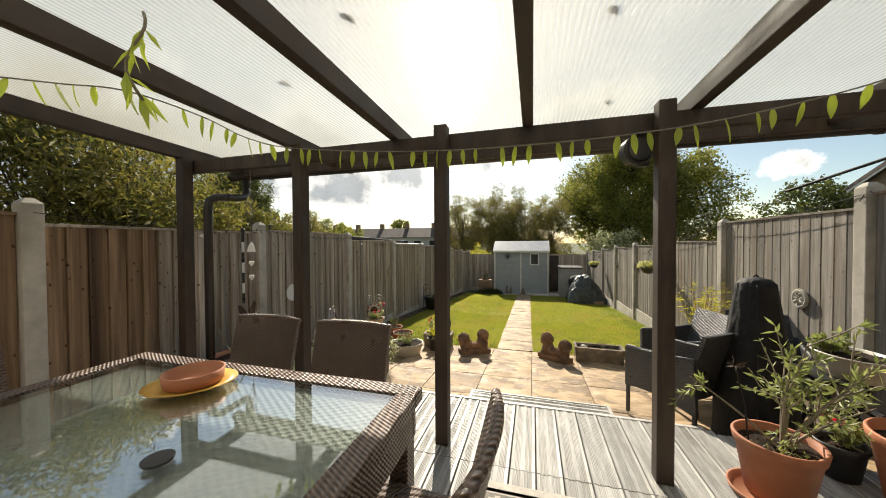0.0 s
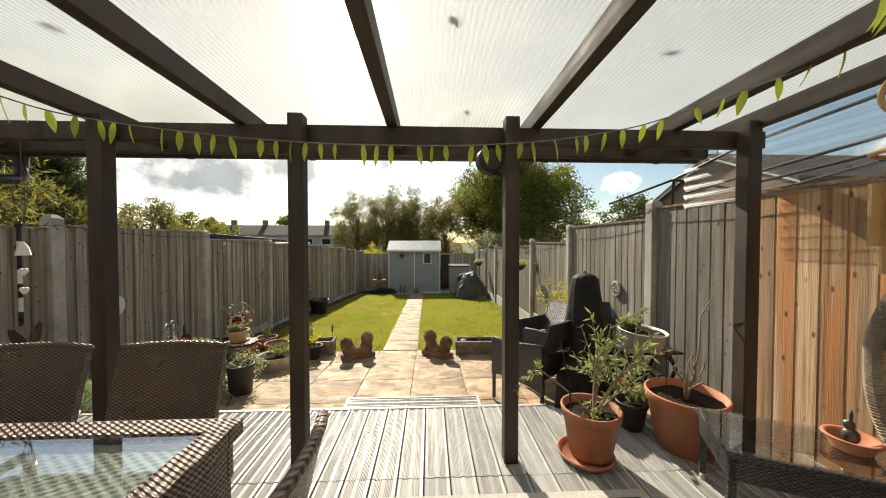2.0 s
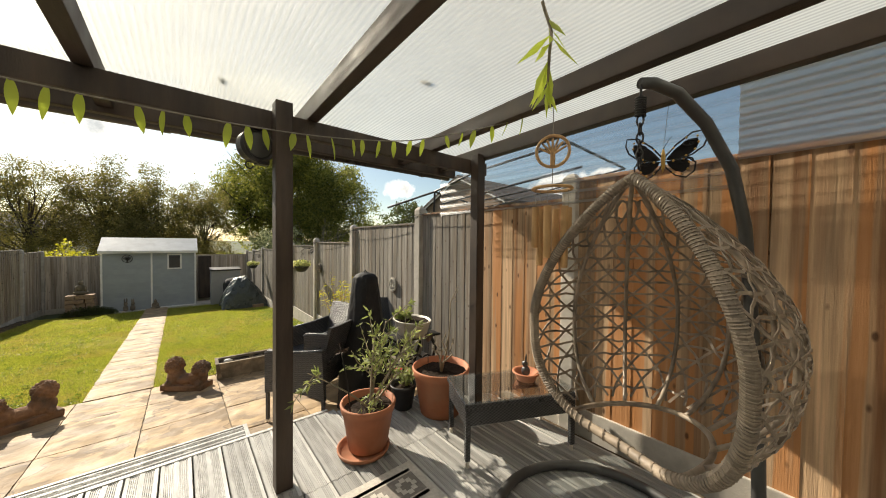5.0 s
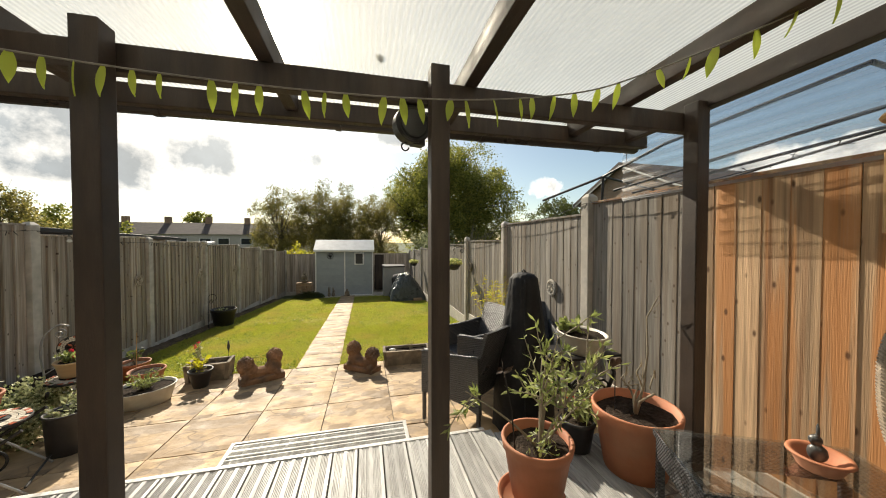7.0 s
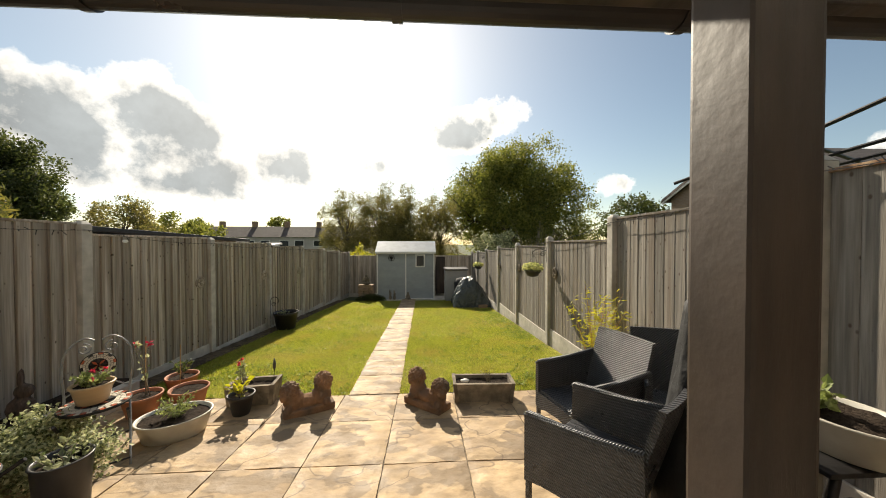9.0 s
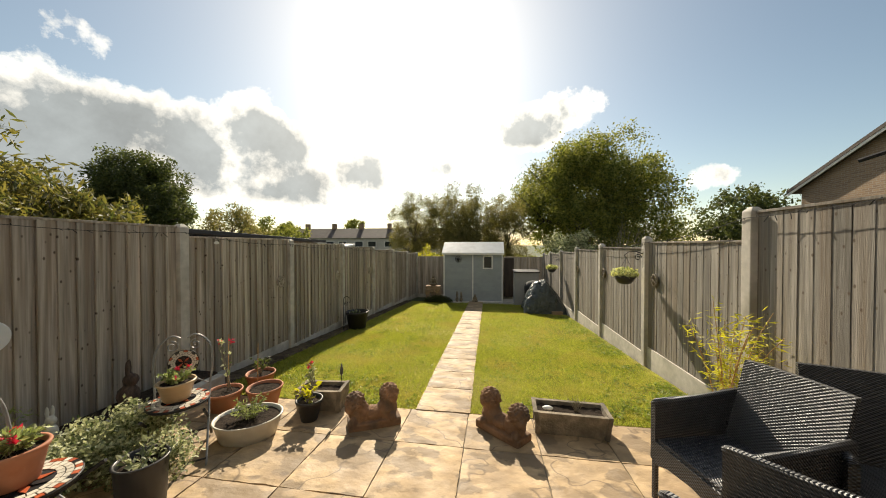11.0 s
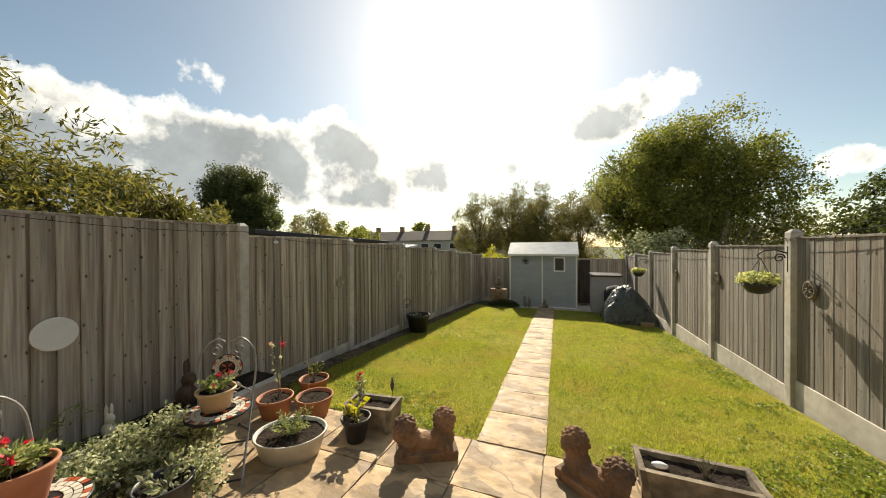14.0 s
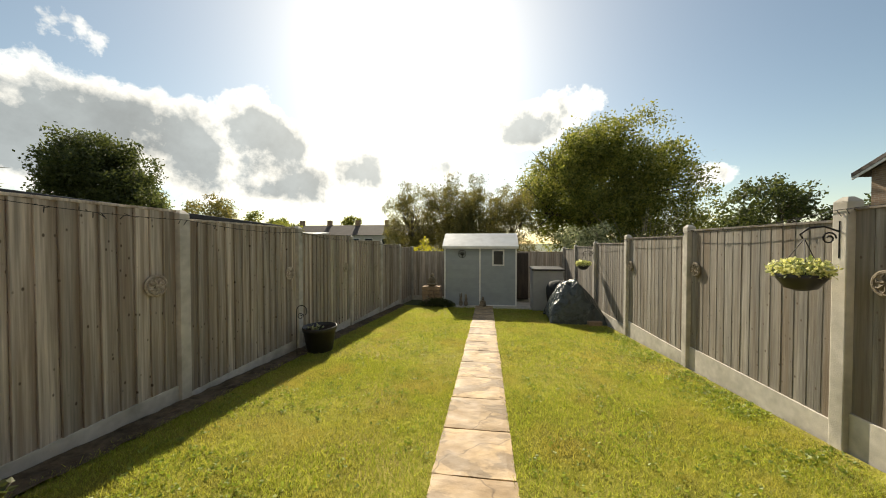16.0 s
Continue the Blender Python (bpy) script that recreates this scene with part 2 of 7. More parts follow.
def pane(name, tint=(1, 1, 1), rough=0.02, clear=0.9):
    """Thin clear sheet: mostly see-through, with a gloss that grows at grazing angles."""
    m = bpy.data.materials.new(name)
    m.use_nodes = True
    n, l = m.node_tree.nodes, m.node_tree.links
    n.remove(n["Principled BSDF"])
    tr, gl, mix, fr = (n.new(k) for k in ("ShaderNodeBsdfTransparent", "ShaderNodeBsdfGlossy", "ShaderNodeMixShader", "ShaderNodeLayerWeight"))
    p5, ma = n.new("ShaderNodeMath"), n.new("ShaderNodeMath")
    p5.operation, ma.operation = "POWER", "MULTIPLY_ADD"
    p5.inputs[1].default_value, ma.inputs[1].default_value, ma.inputs[2].default_value = 2.2, 0.9, 0.10
    tr.inputs[0].default_value = (*[clear * c for c in tint], 1)
    gl.inputs["Roughness"].default_value = rough
    l.new(fr.outputs["Facing"], p5.inputs[0])
    l.new(p5.outputs[0], ma.inputs[0])
    l.new(ma.outputs[0], mix.inputs[0])
    l.new(tr.outputs[0], mix.inputs[1])
    l.new(gl.outputs[0], mix.inputs[2])
    l.new(mix.outputs[0], n["Material Output"].inputs[0])
    return m


def ribbed_sheet(name, pitch, milk, axis=0, colour=(0.95, 0.94, 0.88), forward=0.5):
    """Twin-wall plastic: milky, lets light through, with fine flutes along the slope."""
    m = bpy.data.materials.new(name)
    m.use_nodes = True
    n, l = m.node_tree.nodes, m.node_tree.links
    n.remove(n["Principled BSDF"])
    tc = n.new("ShaderNodeTexCoord")
    wv = n.new("ShaderNodeTexWave")
    wv.bands_direction = "XYZ"[axis]
    wv.inputs["Scale"].default_value = 2 * math.pi / 20 / pitch
    l.new(tc.outputs["Object"], wv.inputs[0])
    bp = n.new("ShaderNodeBump")
    bp.inputs["Strength"].default_value, bp.inputs["Distance"].default_value = 0.5, 0.004
    l.new(wv.outputs[0], bp.inputs["Height"])
    ns = n.new("ShaderNodeTexNoise")
    ns.inputs["Scale"].default_value, ns.inputs["Detail"].default_value = 3.0, 5.0
    l.new(tc.outputs["Object"], ns.inputs["Vector"])
    rg = n.new("ShaderNodeMapRange")
    rg.inputs["To Min"].default_value, rg.inputs["To Max"].default_value = 0.82, 1.0
    l.new(ns.outputs[0], rg.inputs["Value"])
    hs = n.new("ShaderNodeHueSaturation")
    hs.inputs["Color"].default_value = (*colour, 1)
    l.new(rg.outputs[0], hs.inputs["Value"])
    tl = n.new("ShaderNodeBsdfTranslucent")
    l.new(hs.outputs[0], tl.inputs[0])
    l.new(bp.outputs[0], tl.inputs["Normal"])
    tp = n.new("ShaderNodeBsdfTransparent")
    tp.inputs[0].default_value = (0.95, 0.95, 0.93, 1)
    gl = n.new("ShaderNodeBsdfGlossy")
    gl.inputs["Roughness"].default_value = 0.18
    l.new(bp.outputs[0], gl.inputs["Normal"])
    m1, m2 = n.new("ShaderNodeMixShader"), n.new("ShaderNodeMixShader")
    wr = n.new("ShaderNodeMapRange")
    wr.inputs["To Min"].default_value, wr.inputs["To Max"].default_value = milk - 0.12, milk + 0.12
    l.new(wv.outputs[0], wr.inputs["Value"])
    l.new(wr.outputs[0], m1.inputs[0])
    l.new(tp.outputs[0], m1.inputs[1])
    rf, m0 = n.new("ShaderNodeBsdfRefraction"), n.new("ShaderNodeMixShader")
    rf.inputs["IOR"].default_value, rf.inputs["Roughness"].default_value = 1.03, 0.55
    l.new(hs.outputs[0], rf.inputs[0])
    m0.inputs[0].default_value = forward
    l.new(tl.outputs[0], m0.inputs[1])
    l.new(rf.outputs[0], m0.inputs[2])
    l.new(m0.outputs[0], m1.inputs[2])
    m2.inputs[0].default_value = 0.08
    l.new(m1.outputs[0], m2.inputs[1])
    l.new(gl.outputs[0], m2.inputs[2])
    l.new(m2.outputs[0], n["Material Output"].inputs[0])
    return m


M_FENCE = material("weathered_fence_wood", (0.435, 0.375, 0.31), 0.85, vary=0.30, scale=6, stretch=(9, 9, 0.6), bump=0.6, bump_scale=24,
                   stain=(0.24, 0.175, 0.12), stain_amount=0.7, stain_scale=1.6, spread=0.24, spec=0.2, knots=((13, 0.1, 15.0), (0.07, 0.045, 0.03)))
M_FENCE_GREY = material("silvered_fence_wood", (0.255, 0.234, 0.205), 0.85, vary=0.32, scale=6, stretch=(9, 9, 0.6), bump=0.6, bump_scale=24,
                        stain=(0.17, 0.125, 0.085), stain_amount=0.75, stain_scale=1.1, spread=0.2, spec=0.2, knots=((13, 0.1, 15.0), (0.10, 0.07, 0.05)))
M_FENCE_BROWN = material("brown_stained_fence_wood", (0.30, 0.195, 0.12), 0.8, vary=0.3, scale=6, stretch=(9, 9, 0.5), bump=0.6, bump_scale=24,
                         stain=(0.055, 0.032, 0.022), stain_amount=0.85, stain_scale=0.9, spread=0.2, spec=0.2, knots=((13, 0.1, 15.0), (0.04, 0.022, 0.014)))
M_FENCE_NEW = material("sheltered_fence_wood", (0.47, 0.315, 0.19), 0.75, vary=0.34, scale=5, stretch=(9, 9, 0.45), bump=0.5, bump_scale=22,
                       stain=(0.20, 0.08, 0.03), stain_amount=0.85, stain_scale=1.3, patch=(0.8, (0.50, 0.215, 0.075), 0.75), spread=0.25, spec=0.25, knots=((11, 0.1, 9.0), (0.07, 0.03, 0.015)))
M_CONCRETE = material("concrete", (0.52, 0.48, 0.42), 0.9, vary=0.12, scale=14, bump=0.4, bump_scale=120, stain=(0.25, 0.23, 0.18), stain_amount=0.6, stain_scale=3, spread=0.08)
M_BROWN = material("dark_brown_stained_timber", (0.032, 0.020, 0.0135), 0.6, vary=0.3, scale=8, stretch=(6, 1, 1), bump=0.25, bump_scale=40, stain=(0.11, 0.075, 0.05), stain_amount=0.4, stain_scale=1.2, space="Object")
M_ROOF = ribbed_sheet("milky_twinwall_polycarbonate", 0.024, 0.57)
M_SIDE = ribbed_sheet("clear_corrugated_plastic", 0.07, 0.22, axis=2, colour=(0.8, 0.84, 0.9))
M_SIDEMILK = ribbed_sheet("milky_side_plastic", 0.035, 0.80, axis=2, colour=(0.80, 0.74, 0.66), forward=0.2)
M_DECKBAND = material("pale_grey_deck_paint", (0.48, 0.47, 0.445), 0.48, vary=0.2, scale=10, stretch=(6, 0.6, 6), bump=0.2, bump_scale=50, stain=(0.27, 0.26, 0.24), stain_amount=0.6, stain_scale=3.0, spread=0.15)
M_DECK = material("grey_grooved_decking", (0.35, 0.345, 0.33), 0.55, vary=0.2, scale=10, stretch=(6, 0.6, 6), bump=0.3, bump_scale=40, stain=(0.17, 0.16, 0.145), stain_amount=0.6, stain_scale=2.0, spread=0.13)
M_SLAB = material("buff_sandstone_slab", (0.41, 0.285, 0.158), 0.72, vary=0.22, scale=9, stretch=(1, 1.35, 1), bump=0.8, bump_scale=7, stain=(0.26, 0.175, 0.10), stain_amount=0.8, stain_scale=2.4, spread=0.12, bump_dist=0.022, veins=(1.1, 0.007, (0.11, 0.072, 0.045), 0.7), patch=(3.2, (0.20, 0.138, 0.08), 0.8))
M_JOINT = material("sandy_mortar", (0.18, 0.14, 0.095), 0.95, vary=0.2, scale=20)
M_EARTH = material("earth", (0.10, 0.075, 0.05), 0.95, spec=0.08, vary=0.4, scale=12, bump=0.8, bump_scale=60, bump_dist=0.01)
M_SOIL = material("potting_soil", (0.035, 0.026, 0.02), 0.95, vary=0.45, scale=40, spec=0.06, bump=1.0, bump_scale=70, bump_dist=0.012)
M_LAWN = material("lawn_turf", (0.25, 0.235, 0.042), 0.9, vary=0.3, scale=9, bump=0.9, bump_scale=90, stain=(0.31, 0.25, 0.08), stain_amount=0.6, stain_scale=1.1, bump_dist=0.02, spec=0.1)
M_GRASS = leafy("grass_blades", (0.165, 0.21, 0.034), (0.43, 0.42, 0.09), 0.5, dry=(0.40, 0.29, 0.10))
M_CLOVER = leafy("clover_leaves", (0.14, 0.19, 0.035), (0.30, 0.34, 0.075), 0.4)
M_FIELD = material("far_ground", (0.07, 0.085, 0.03), 0.95, vary=0.3, scale=0.4, bump=0)
M_TERRA = material("terracotta", (0.42, 0.155, 0.075), 0.7, vary=0.12, scale=9, bump=0.2, bump_scale=60, stain=(0.45, 0.27, 0.17), stain_amount=0.4, stain_scale=5, spread=0.12)
M_DARKPOT = material("dark_plastic", (0.028, 0.026, 0.027), 0.45, vary=0.15, scale=10, bump=0.1)
M_STONE = material("weathered_stone", (0.24, 0.195, 0.14), 0.9, vary=0.3, scale=12, bump=0.8, bump_scale=45, stain=(0.09, 0.075, 0.055), stain_amount=0.8, stain_scale=7, bump_dist=0.012)
M_DOG = material("rusty_stone", (0.24, 0.13, 0.07), 0.9, vary=0.3, scale=14, bump=0.9, bump_scale=50, stain=(0.085, 0.065, 0.05), stain_amount=0.9, stain_scale=7, bump_dist=0.012)
M_CREAM = material("cream_enamel", (0.62, 0.58, 0.50), 0.4, vary=0.08, scale=8, stain=(0.4, 0.33, 0.24), stain_amount=0.4, stain_scale=6)
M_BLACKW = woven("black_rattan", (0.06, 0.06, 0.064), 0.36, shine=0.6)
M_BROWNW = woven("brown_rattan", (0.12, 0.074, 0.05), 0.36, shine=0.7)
M_CANE = material("grey_brown_cane", (0.27, 0.215, 0.16), 0.6, vary=0.4, scale=20, bump=0.4, bump_scale=90, stain=(0.11, 0.085, 0.06), stain_amount=0.5, stain_scale=5)
M_CANEDARK = material("brown_cane_strips", (0.24, 0.185, 0.135), 0.5, vary=0.45, scale=16, bump=0.3, bump_scale=90, stain=(0.33, 0.275, 0.21), stain_amount=0.6, stain_scale=6)
M_IRON = material("dark_iron", (0.03, 0.028, 0.028), 0.5, metal=0.6, vary=0.2, scale=20, bump=0.2)
M_GREYMET = material("grey_painted_steel", (0.09, 0.09, 0.088), 0.45, metal=0.5, vary=0.1, scale=10)
# chair-back iron paled: the sunlight on it is painted into the colour
M_IRON_SUNLIT = material("sunlit_pale_iron", (0.27, 0.27, 0.265), 0.4, metal=0.3, vary=0.15, scale=14, bump=0.2)
M_GLAZE = material("banded_ochre_glaze", (0.50, 0.34, 0.19), 0.35, vary=0.15, scale=7, stretch=(0.3, 0.3, 3), bump=0.1, stain=(0.30, 0.16, 0.08), stain_amount=0.7, stain_scale=3)
M_COVER = material("black_cover_cloth", (0.012, 0.012, 0.013), 0.8, vary=0.2, scale=8, bump=0.7, bump_scale=9, bump_dist=0.03)
M_TARP = material("dark_green_tarpaulin", (0.045, 0.056, 0.055), 0.32, vary=0.25, scale=6, bump=1.0, bump_scale=9, bump_dist=0.06)
M_SHED = material("blue_grey_paint", (0.31, 0.34, 0.355), 0.55, vary=0.06, scale=5, bump=0.15, bump_scale=30)
M_WHITE = material("white_paint", (0.78, 0.77, 0.74), 0.5, vary=0.05, scale=5, stain=(0.55, 0.53, 0.48), stain_amount=0.3, stain_scale=4)
M_TABLEGLASS = pane("green_tinted_glass", (0.95, 0.98, 0.97), 0.015, 0.97)
M_BARK = material("bark", (0.085, 0.066, 0.048), 0.95, vary=0.3, scale=8, stretch=(4, 4, 1), bump=0.9, bump_scale=20, bump_dist=0.02)
M_STEM = material("pale_stems", (0.24, 0.20, 0.14), 0.8, vary=0.2, scale=20, bump=0.3)
M_OAK = leafy("tree_leaves", (0.065, 0.088, 0.019), (0.31, 0.30, 0.075), 0.52)
M_BIRCH = leafy("autumn_birch_leaves", (0.085, 0.088, 0.03), (0.28, 0.235, 0.08), 0.5)
M_DARKLEAF = leafy("dark_leaves", (0.04, 0.055, 0.018), (0.10, 0.11, 0.035), 0.5)
M_OLIVE = leafy("olive_leaves", (0.15, 0.19, 0.06), (0.36, 0.39, 0.15))
M_LIME = leafy("lime_leaves", (0.34, 0.42, 0.06), (0.55, 0.62, 0.14), 0.5)
M_BAMBOO = leafy("yellow_bamboo_leaves", (0.34, 0.33, 0.04), (0.50, 0.46, 0.08), 0.45)
M_VARI = leafy("variegated_leaves", (0.07, 0.10, 0.03), (0.60, 0.60, 0.36), 0.3)
M_HEATH = leafy("blue_green_needles", (0.20, 0.26, 0.13), (0.38, 0.46, 0.27), 0.35)
M_WILLOW = leafy("willow_leaves", (0.06, 0.075, 0.02), (0.23, 0.195, 0.055), 0.45)
M_RED = leafy("red_petals", (0.55, 0.02, 0.03), (0.7, 0.10, 0.14), 0.3)
M_CREAMFL = leafy("cream_petals", (0.62, 0.60, 0.20), (0.75, 0.74, 0.42), 0.3)
M_BRICK = material("buff_brick", (0.30, 0.205, 0.135), 0.9, vary=0.2, scale=18, bump=0.3)
M_TILE = material("dark_roof_tile", (0.085, 0.065, 0.055), 0.85, vary=0.25, scale=6, stretch=(1, 6, 6), bump=0.3)
M_RENDER = material("pale_house_wall", (0.55, 0.52, 0.48), 0.9, vary=0.1, scale=1)
M_DARKWIN = material("dark_window", (0.03, 0.035, 0.04), 0.15, vary=0.1)
M_RUGL = material("cream_rug", (0.52, 0.49, 0.44), 0.95, vary=0.12, scale=60, bump=0.6, bump_scale=200)
M_RUGD = material("taupe_rug", (0.21, 0.19, 0.17), 0.95, vary=0.12, scale=60, bump=0.6, bump_scale=200)
M_GOLD = material("ochre_glaze", (0.55, 0.32, 0.06), 0.35, vary=0.1, scale=8)
M_ROPE = material("grey_string", (0.22, 0.20, 0.17), 0.9, vary=0.2, scale=40)
M_WOODL = material("light_bamboo_wood", (0.50, 0.30, 0.13), 0.6, vary=0.2, scale=12, stretch=(4, 4, 1))
M_HARE = material("carved_brown_wood", (0.085, 0.055, 0.04), 0.85, vary=0.5, scale=16, stretch=(4, 4, 1), bump=1.0, bump_scale=40, bump_dist=0.01)
M_TILERED = material("red_mosaic", (0.45, 0.10, 0.04), 0.35, vary=0.15, scale=12)
M_TILEBLK = material("black_mosaic", (0.025, 0.022, 0.022), 0.3, vary=0.15, scale=12)
M_TILEWHT = material("cream_mosaic", (0.58, 0.53, 0.44), 0.4, vary=0.15, scale=12)
M_PVC = material("black_rainwater_pvc", (0.022, 0.016, 0.014), 0.35, vary=0.1, scale=8)


# ---- building helpers ----
def ground_z(y):
    """The garden falls away from the house."""
    return -0.064 * (y - 5.25)


def link_mesh(name, bm, mat, parent=None, label="", smooth=False):
    me = bpy.data.meshes.new(name)
    bm.to_mesh(me)
    bm.free()
    if smooth:
        me.polygons.foreach_set("use_smooth", [True] * len(me.polygons))
    me.materials.append(mat)
    ob = new(name, me)
    if parent is not None:
        ob.parent = parent
    if label:
        tagged(ob, label)
    return ob


def weld(ob, size):
    """Melts overlapping lumps into one skin."""
    mod = ob.modifiers.new("skin", "REMESH")
    mod.mode, mod.voxel_size, mod.use_smooth_shade = "VOXEL", size, True


def part(name, bm, mat, parent, label="", smooth=False):
    """One mesh of its own under a thing or a part, in the parent's own coordinates."""
    return link_mesh(name, bm, mat, parent, label, smooth)


def share(name, ob, parent, m):
    """Another piece on the same mesh."""
    o = new(name, ob.data)
    o.parent = parent
    o.matrix_basis = m
    return o


def thing(name, m, label, category, group="", kind=""):
    e = new(name)
    e.empty_display_size = 0.1
    e.matrix_basis = m
    return tagged(e, label, category, group, kind)


def B():
    return bmesh.new()


def box(bm, c, s, m=None, bevel=0.0):
    r = bmesh.ops.create_cube(bm, size=1.0)
    vs = r["verts"]
    t = Matrix.Translation(c) @ (m or Matrix.Identity(4)) @ Matrix.Diagonal((*s, 1))
    bmesh.ops.transform(bm, matrix=t, verts=vs)
    if bevel:
        es = list({e for v in vs for e in v.link_edges})
        bmesh.ops.bevel(bm, geom=es, offset=bevel, segments=2, affect="EDGES", profile=0.6)
    return bm


def prism(bm, poly, axis, a, b_):
    """Extrudes a closed outline of 2-D points along an axis from a to b_."""
    def p(u, v, w):
        return {"x": (w, u, v), "y": (u, w, v), "z": (u, v, w)}[axis]
    lo = [bm.verts.new(p(u, v, a)) for u, v in poly]
    hi = [bm.verts.new(p(u, v, b_)) for u, v in poly]
    k = len(poly)
    bm.faces.new(lo)
    bm.faces.new(hi[::-1])
    for i in range(k):
        bm.faces.new((lo[i], hi[i], hi[(i + 1) % k], lo[(i + 1) % k]))
    bmesh.ops.recalc_face_normals(bm, faces=bm.faces)
    return bm


def lathe(bm, prof, n=28, c=(0, 0, 0), sx=1.0, sy=1.0):
    rings = []
    for r, z in prof:
        rings.append([bm.verts.new((c[0] + sx * r * math.cos(2 * math.pi * i / n), c[1] + sy * r * math.sin(2 * math.pi * i / n), c[2] + z)) for i in range(n)])
    for a, b_ in zip(rings, rings[1:]):
        for i in range(n):
            bm.faces.new((a[i], a[(i + 1) % n], b_[(i + 1) % n], b_[i]))
    for ring, flip in ((rings[0], True), (rings[-1], False)):
        if prof[0 if flip else -1][0] > 1e-4:
            bm.faces.new(ring[::-1] if flip else ring)
    return bm


def tube(bm, pts, r, n=8, close=False):
    pts = [Vector(p) for p in pts]
    k = len(pts)
    rings = []
    side = None
    for i, p in enumerate(pts):
        a = pts[(i - 1) % k] if (i or close) else p
        b_ = pts[(i + 1) % k] if (i < k - 1 or close) else p
        d = (b_ - a).normalized() if (b_ - a).length > 1e-9 else Vector((0, 0, 1))
        if side is None:
            side = d.orthogonal().normalized()
        side = (side - d * side.dot(d))
        side = side.normalized() if side.length > 1e-6 else d.orthogonal().normalized()
        up_ = d.cross(side)
        rr = r[i] if isinstance(r, (list, tuple)) else r
        rings.append([bm.verts.new(p + (side * math.cos(2 * math.pi * j / n) + up_ * math.sin(2 * math.pi * j / n)) * rr) for j in range(n)])
    for i in range(k if close else k - 1):
        a, b_ = rings[i], rings[(i + 1) % k]
        for j in range(n):
            bm.faces.new((a[j], a[(j + 1) % n], b_[(j + 1) % n], b_[j]))
    if not close:
        bm.faces.new(rings[0][::-1])
        bm.faces.new(rings[-1])
    return bm


def arc(c, r, a0, a1, n, plane="xz"):
    out = []
    for i in range(n + 1):
        a = radians(a0 + (a1 - a0) * i / n)
        u, v = r * math.cos(a), r * math.sin(a)
        out.append({"xz": (c[0] + u, c[1], c[2] + v), "yz": (c[0], c[1] + u, c[2] + v), "xy": (c[0] + u, c[1] + v, c[2])}[plane])
    return out


def leaf_mesh(name, centres, size, mat, parent=None, rng=None, ratio=0.45, droop=0.0, up_bias=0.0, fold=True, dirs=None):
    """Many small pointed leaves, each an island of its own."""
    rng = rng or np.random.default_rng(1)
    k = len(centres)
    d = rng.normal(size=(k, 3)) if dirs is None else np.asarray(dirs, float)
    d[:, 2] += up_bias - droop
    d /= np.linalg.norm(d, axis=1)[:, None] + 1e-9
    o = rng.normal(size=(k, 3))
    s = np.cross(d, o)
    s /= np.linalg.norm(s, axis=1)[:, None] + 1e-9
    nn = np.cross(d, s)
    L = (size * rng.uniform(0.65, 1.35, k))[:, None]
    W = L * ratio * 0.5
    c = np.asarray(centres, float)
    v = np.stack([c, c + d * L * 0.45 + s * W + nn * W * 0.25, c + d * L, c + d * L * 0.45 - s * W + nn * W * 0.25], axis=1).reshape(-1, 3)
    f = np.arange(k * 4).reshape(-1, 4)
    me = bpy.data.meshes.new(name)
    if fold:
        tri = np.concatenate([f[:, [0, 1, 2]], f[:, [0, 2, 3]]])
        me.from_pydata(v.tolist(), [], tri.tolist())
    else:
        me.from_pydata(v.tolist(), [], f.tolist())
    me.materials.append(mat)
    ob = new(name, me)
    if parent is not None:
        ob.parent = parent
    return ob


# ---- the ground ----
def sheet(name, xs, ys, zf, mat):
    bm = B()
    g = [[bm.verts.new((x, y, zf(x, y))) for x in xs] for y in ys]
    for i in range(len(ys) - 1):
        for j in range(len(xs) - 1):
            bm.faces.new((g[i][j], g[i][j + 1], g[i + 1][j + 1], g[i + 1][j]))
    return link_mesh(name, bm, mat)


def land(x, y):
    return ground_z(max(0.0, min(y, 17.0))) - 0.06


tagged(sheet("ground", (-600, -60, -3.2, 3.2, 60, 600), (-600, -40, 0, 5.25, 17, 60, 1500), land, M_FIELD),
       "dark open ground beyond the garden fences", "ground", kind="structure")
lawn_rng = np.random.default_rng(4)
tagged(sheet("lawn", np.linspace(-2.86, 2.72, 40), np.linspace(5.2, 14.3, 60),
             lambda x, y: ground_z(y) - 0.012 + 0.012 * noise.noise((x * 0.9, y * 0.9, 0)) + 0.05 * max(0, abs(x + 0.07) - 2.6), M_LAWN),
       "short green lawn with drier yellow patches", "lawn", kind="structure")

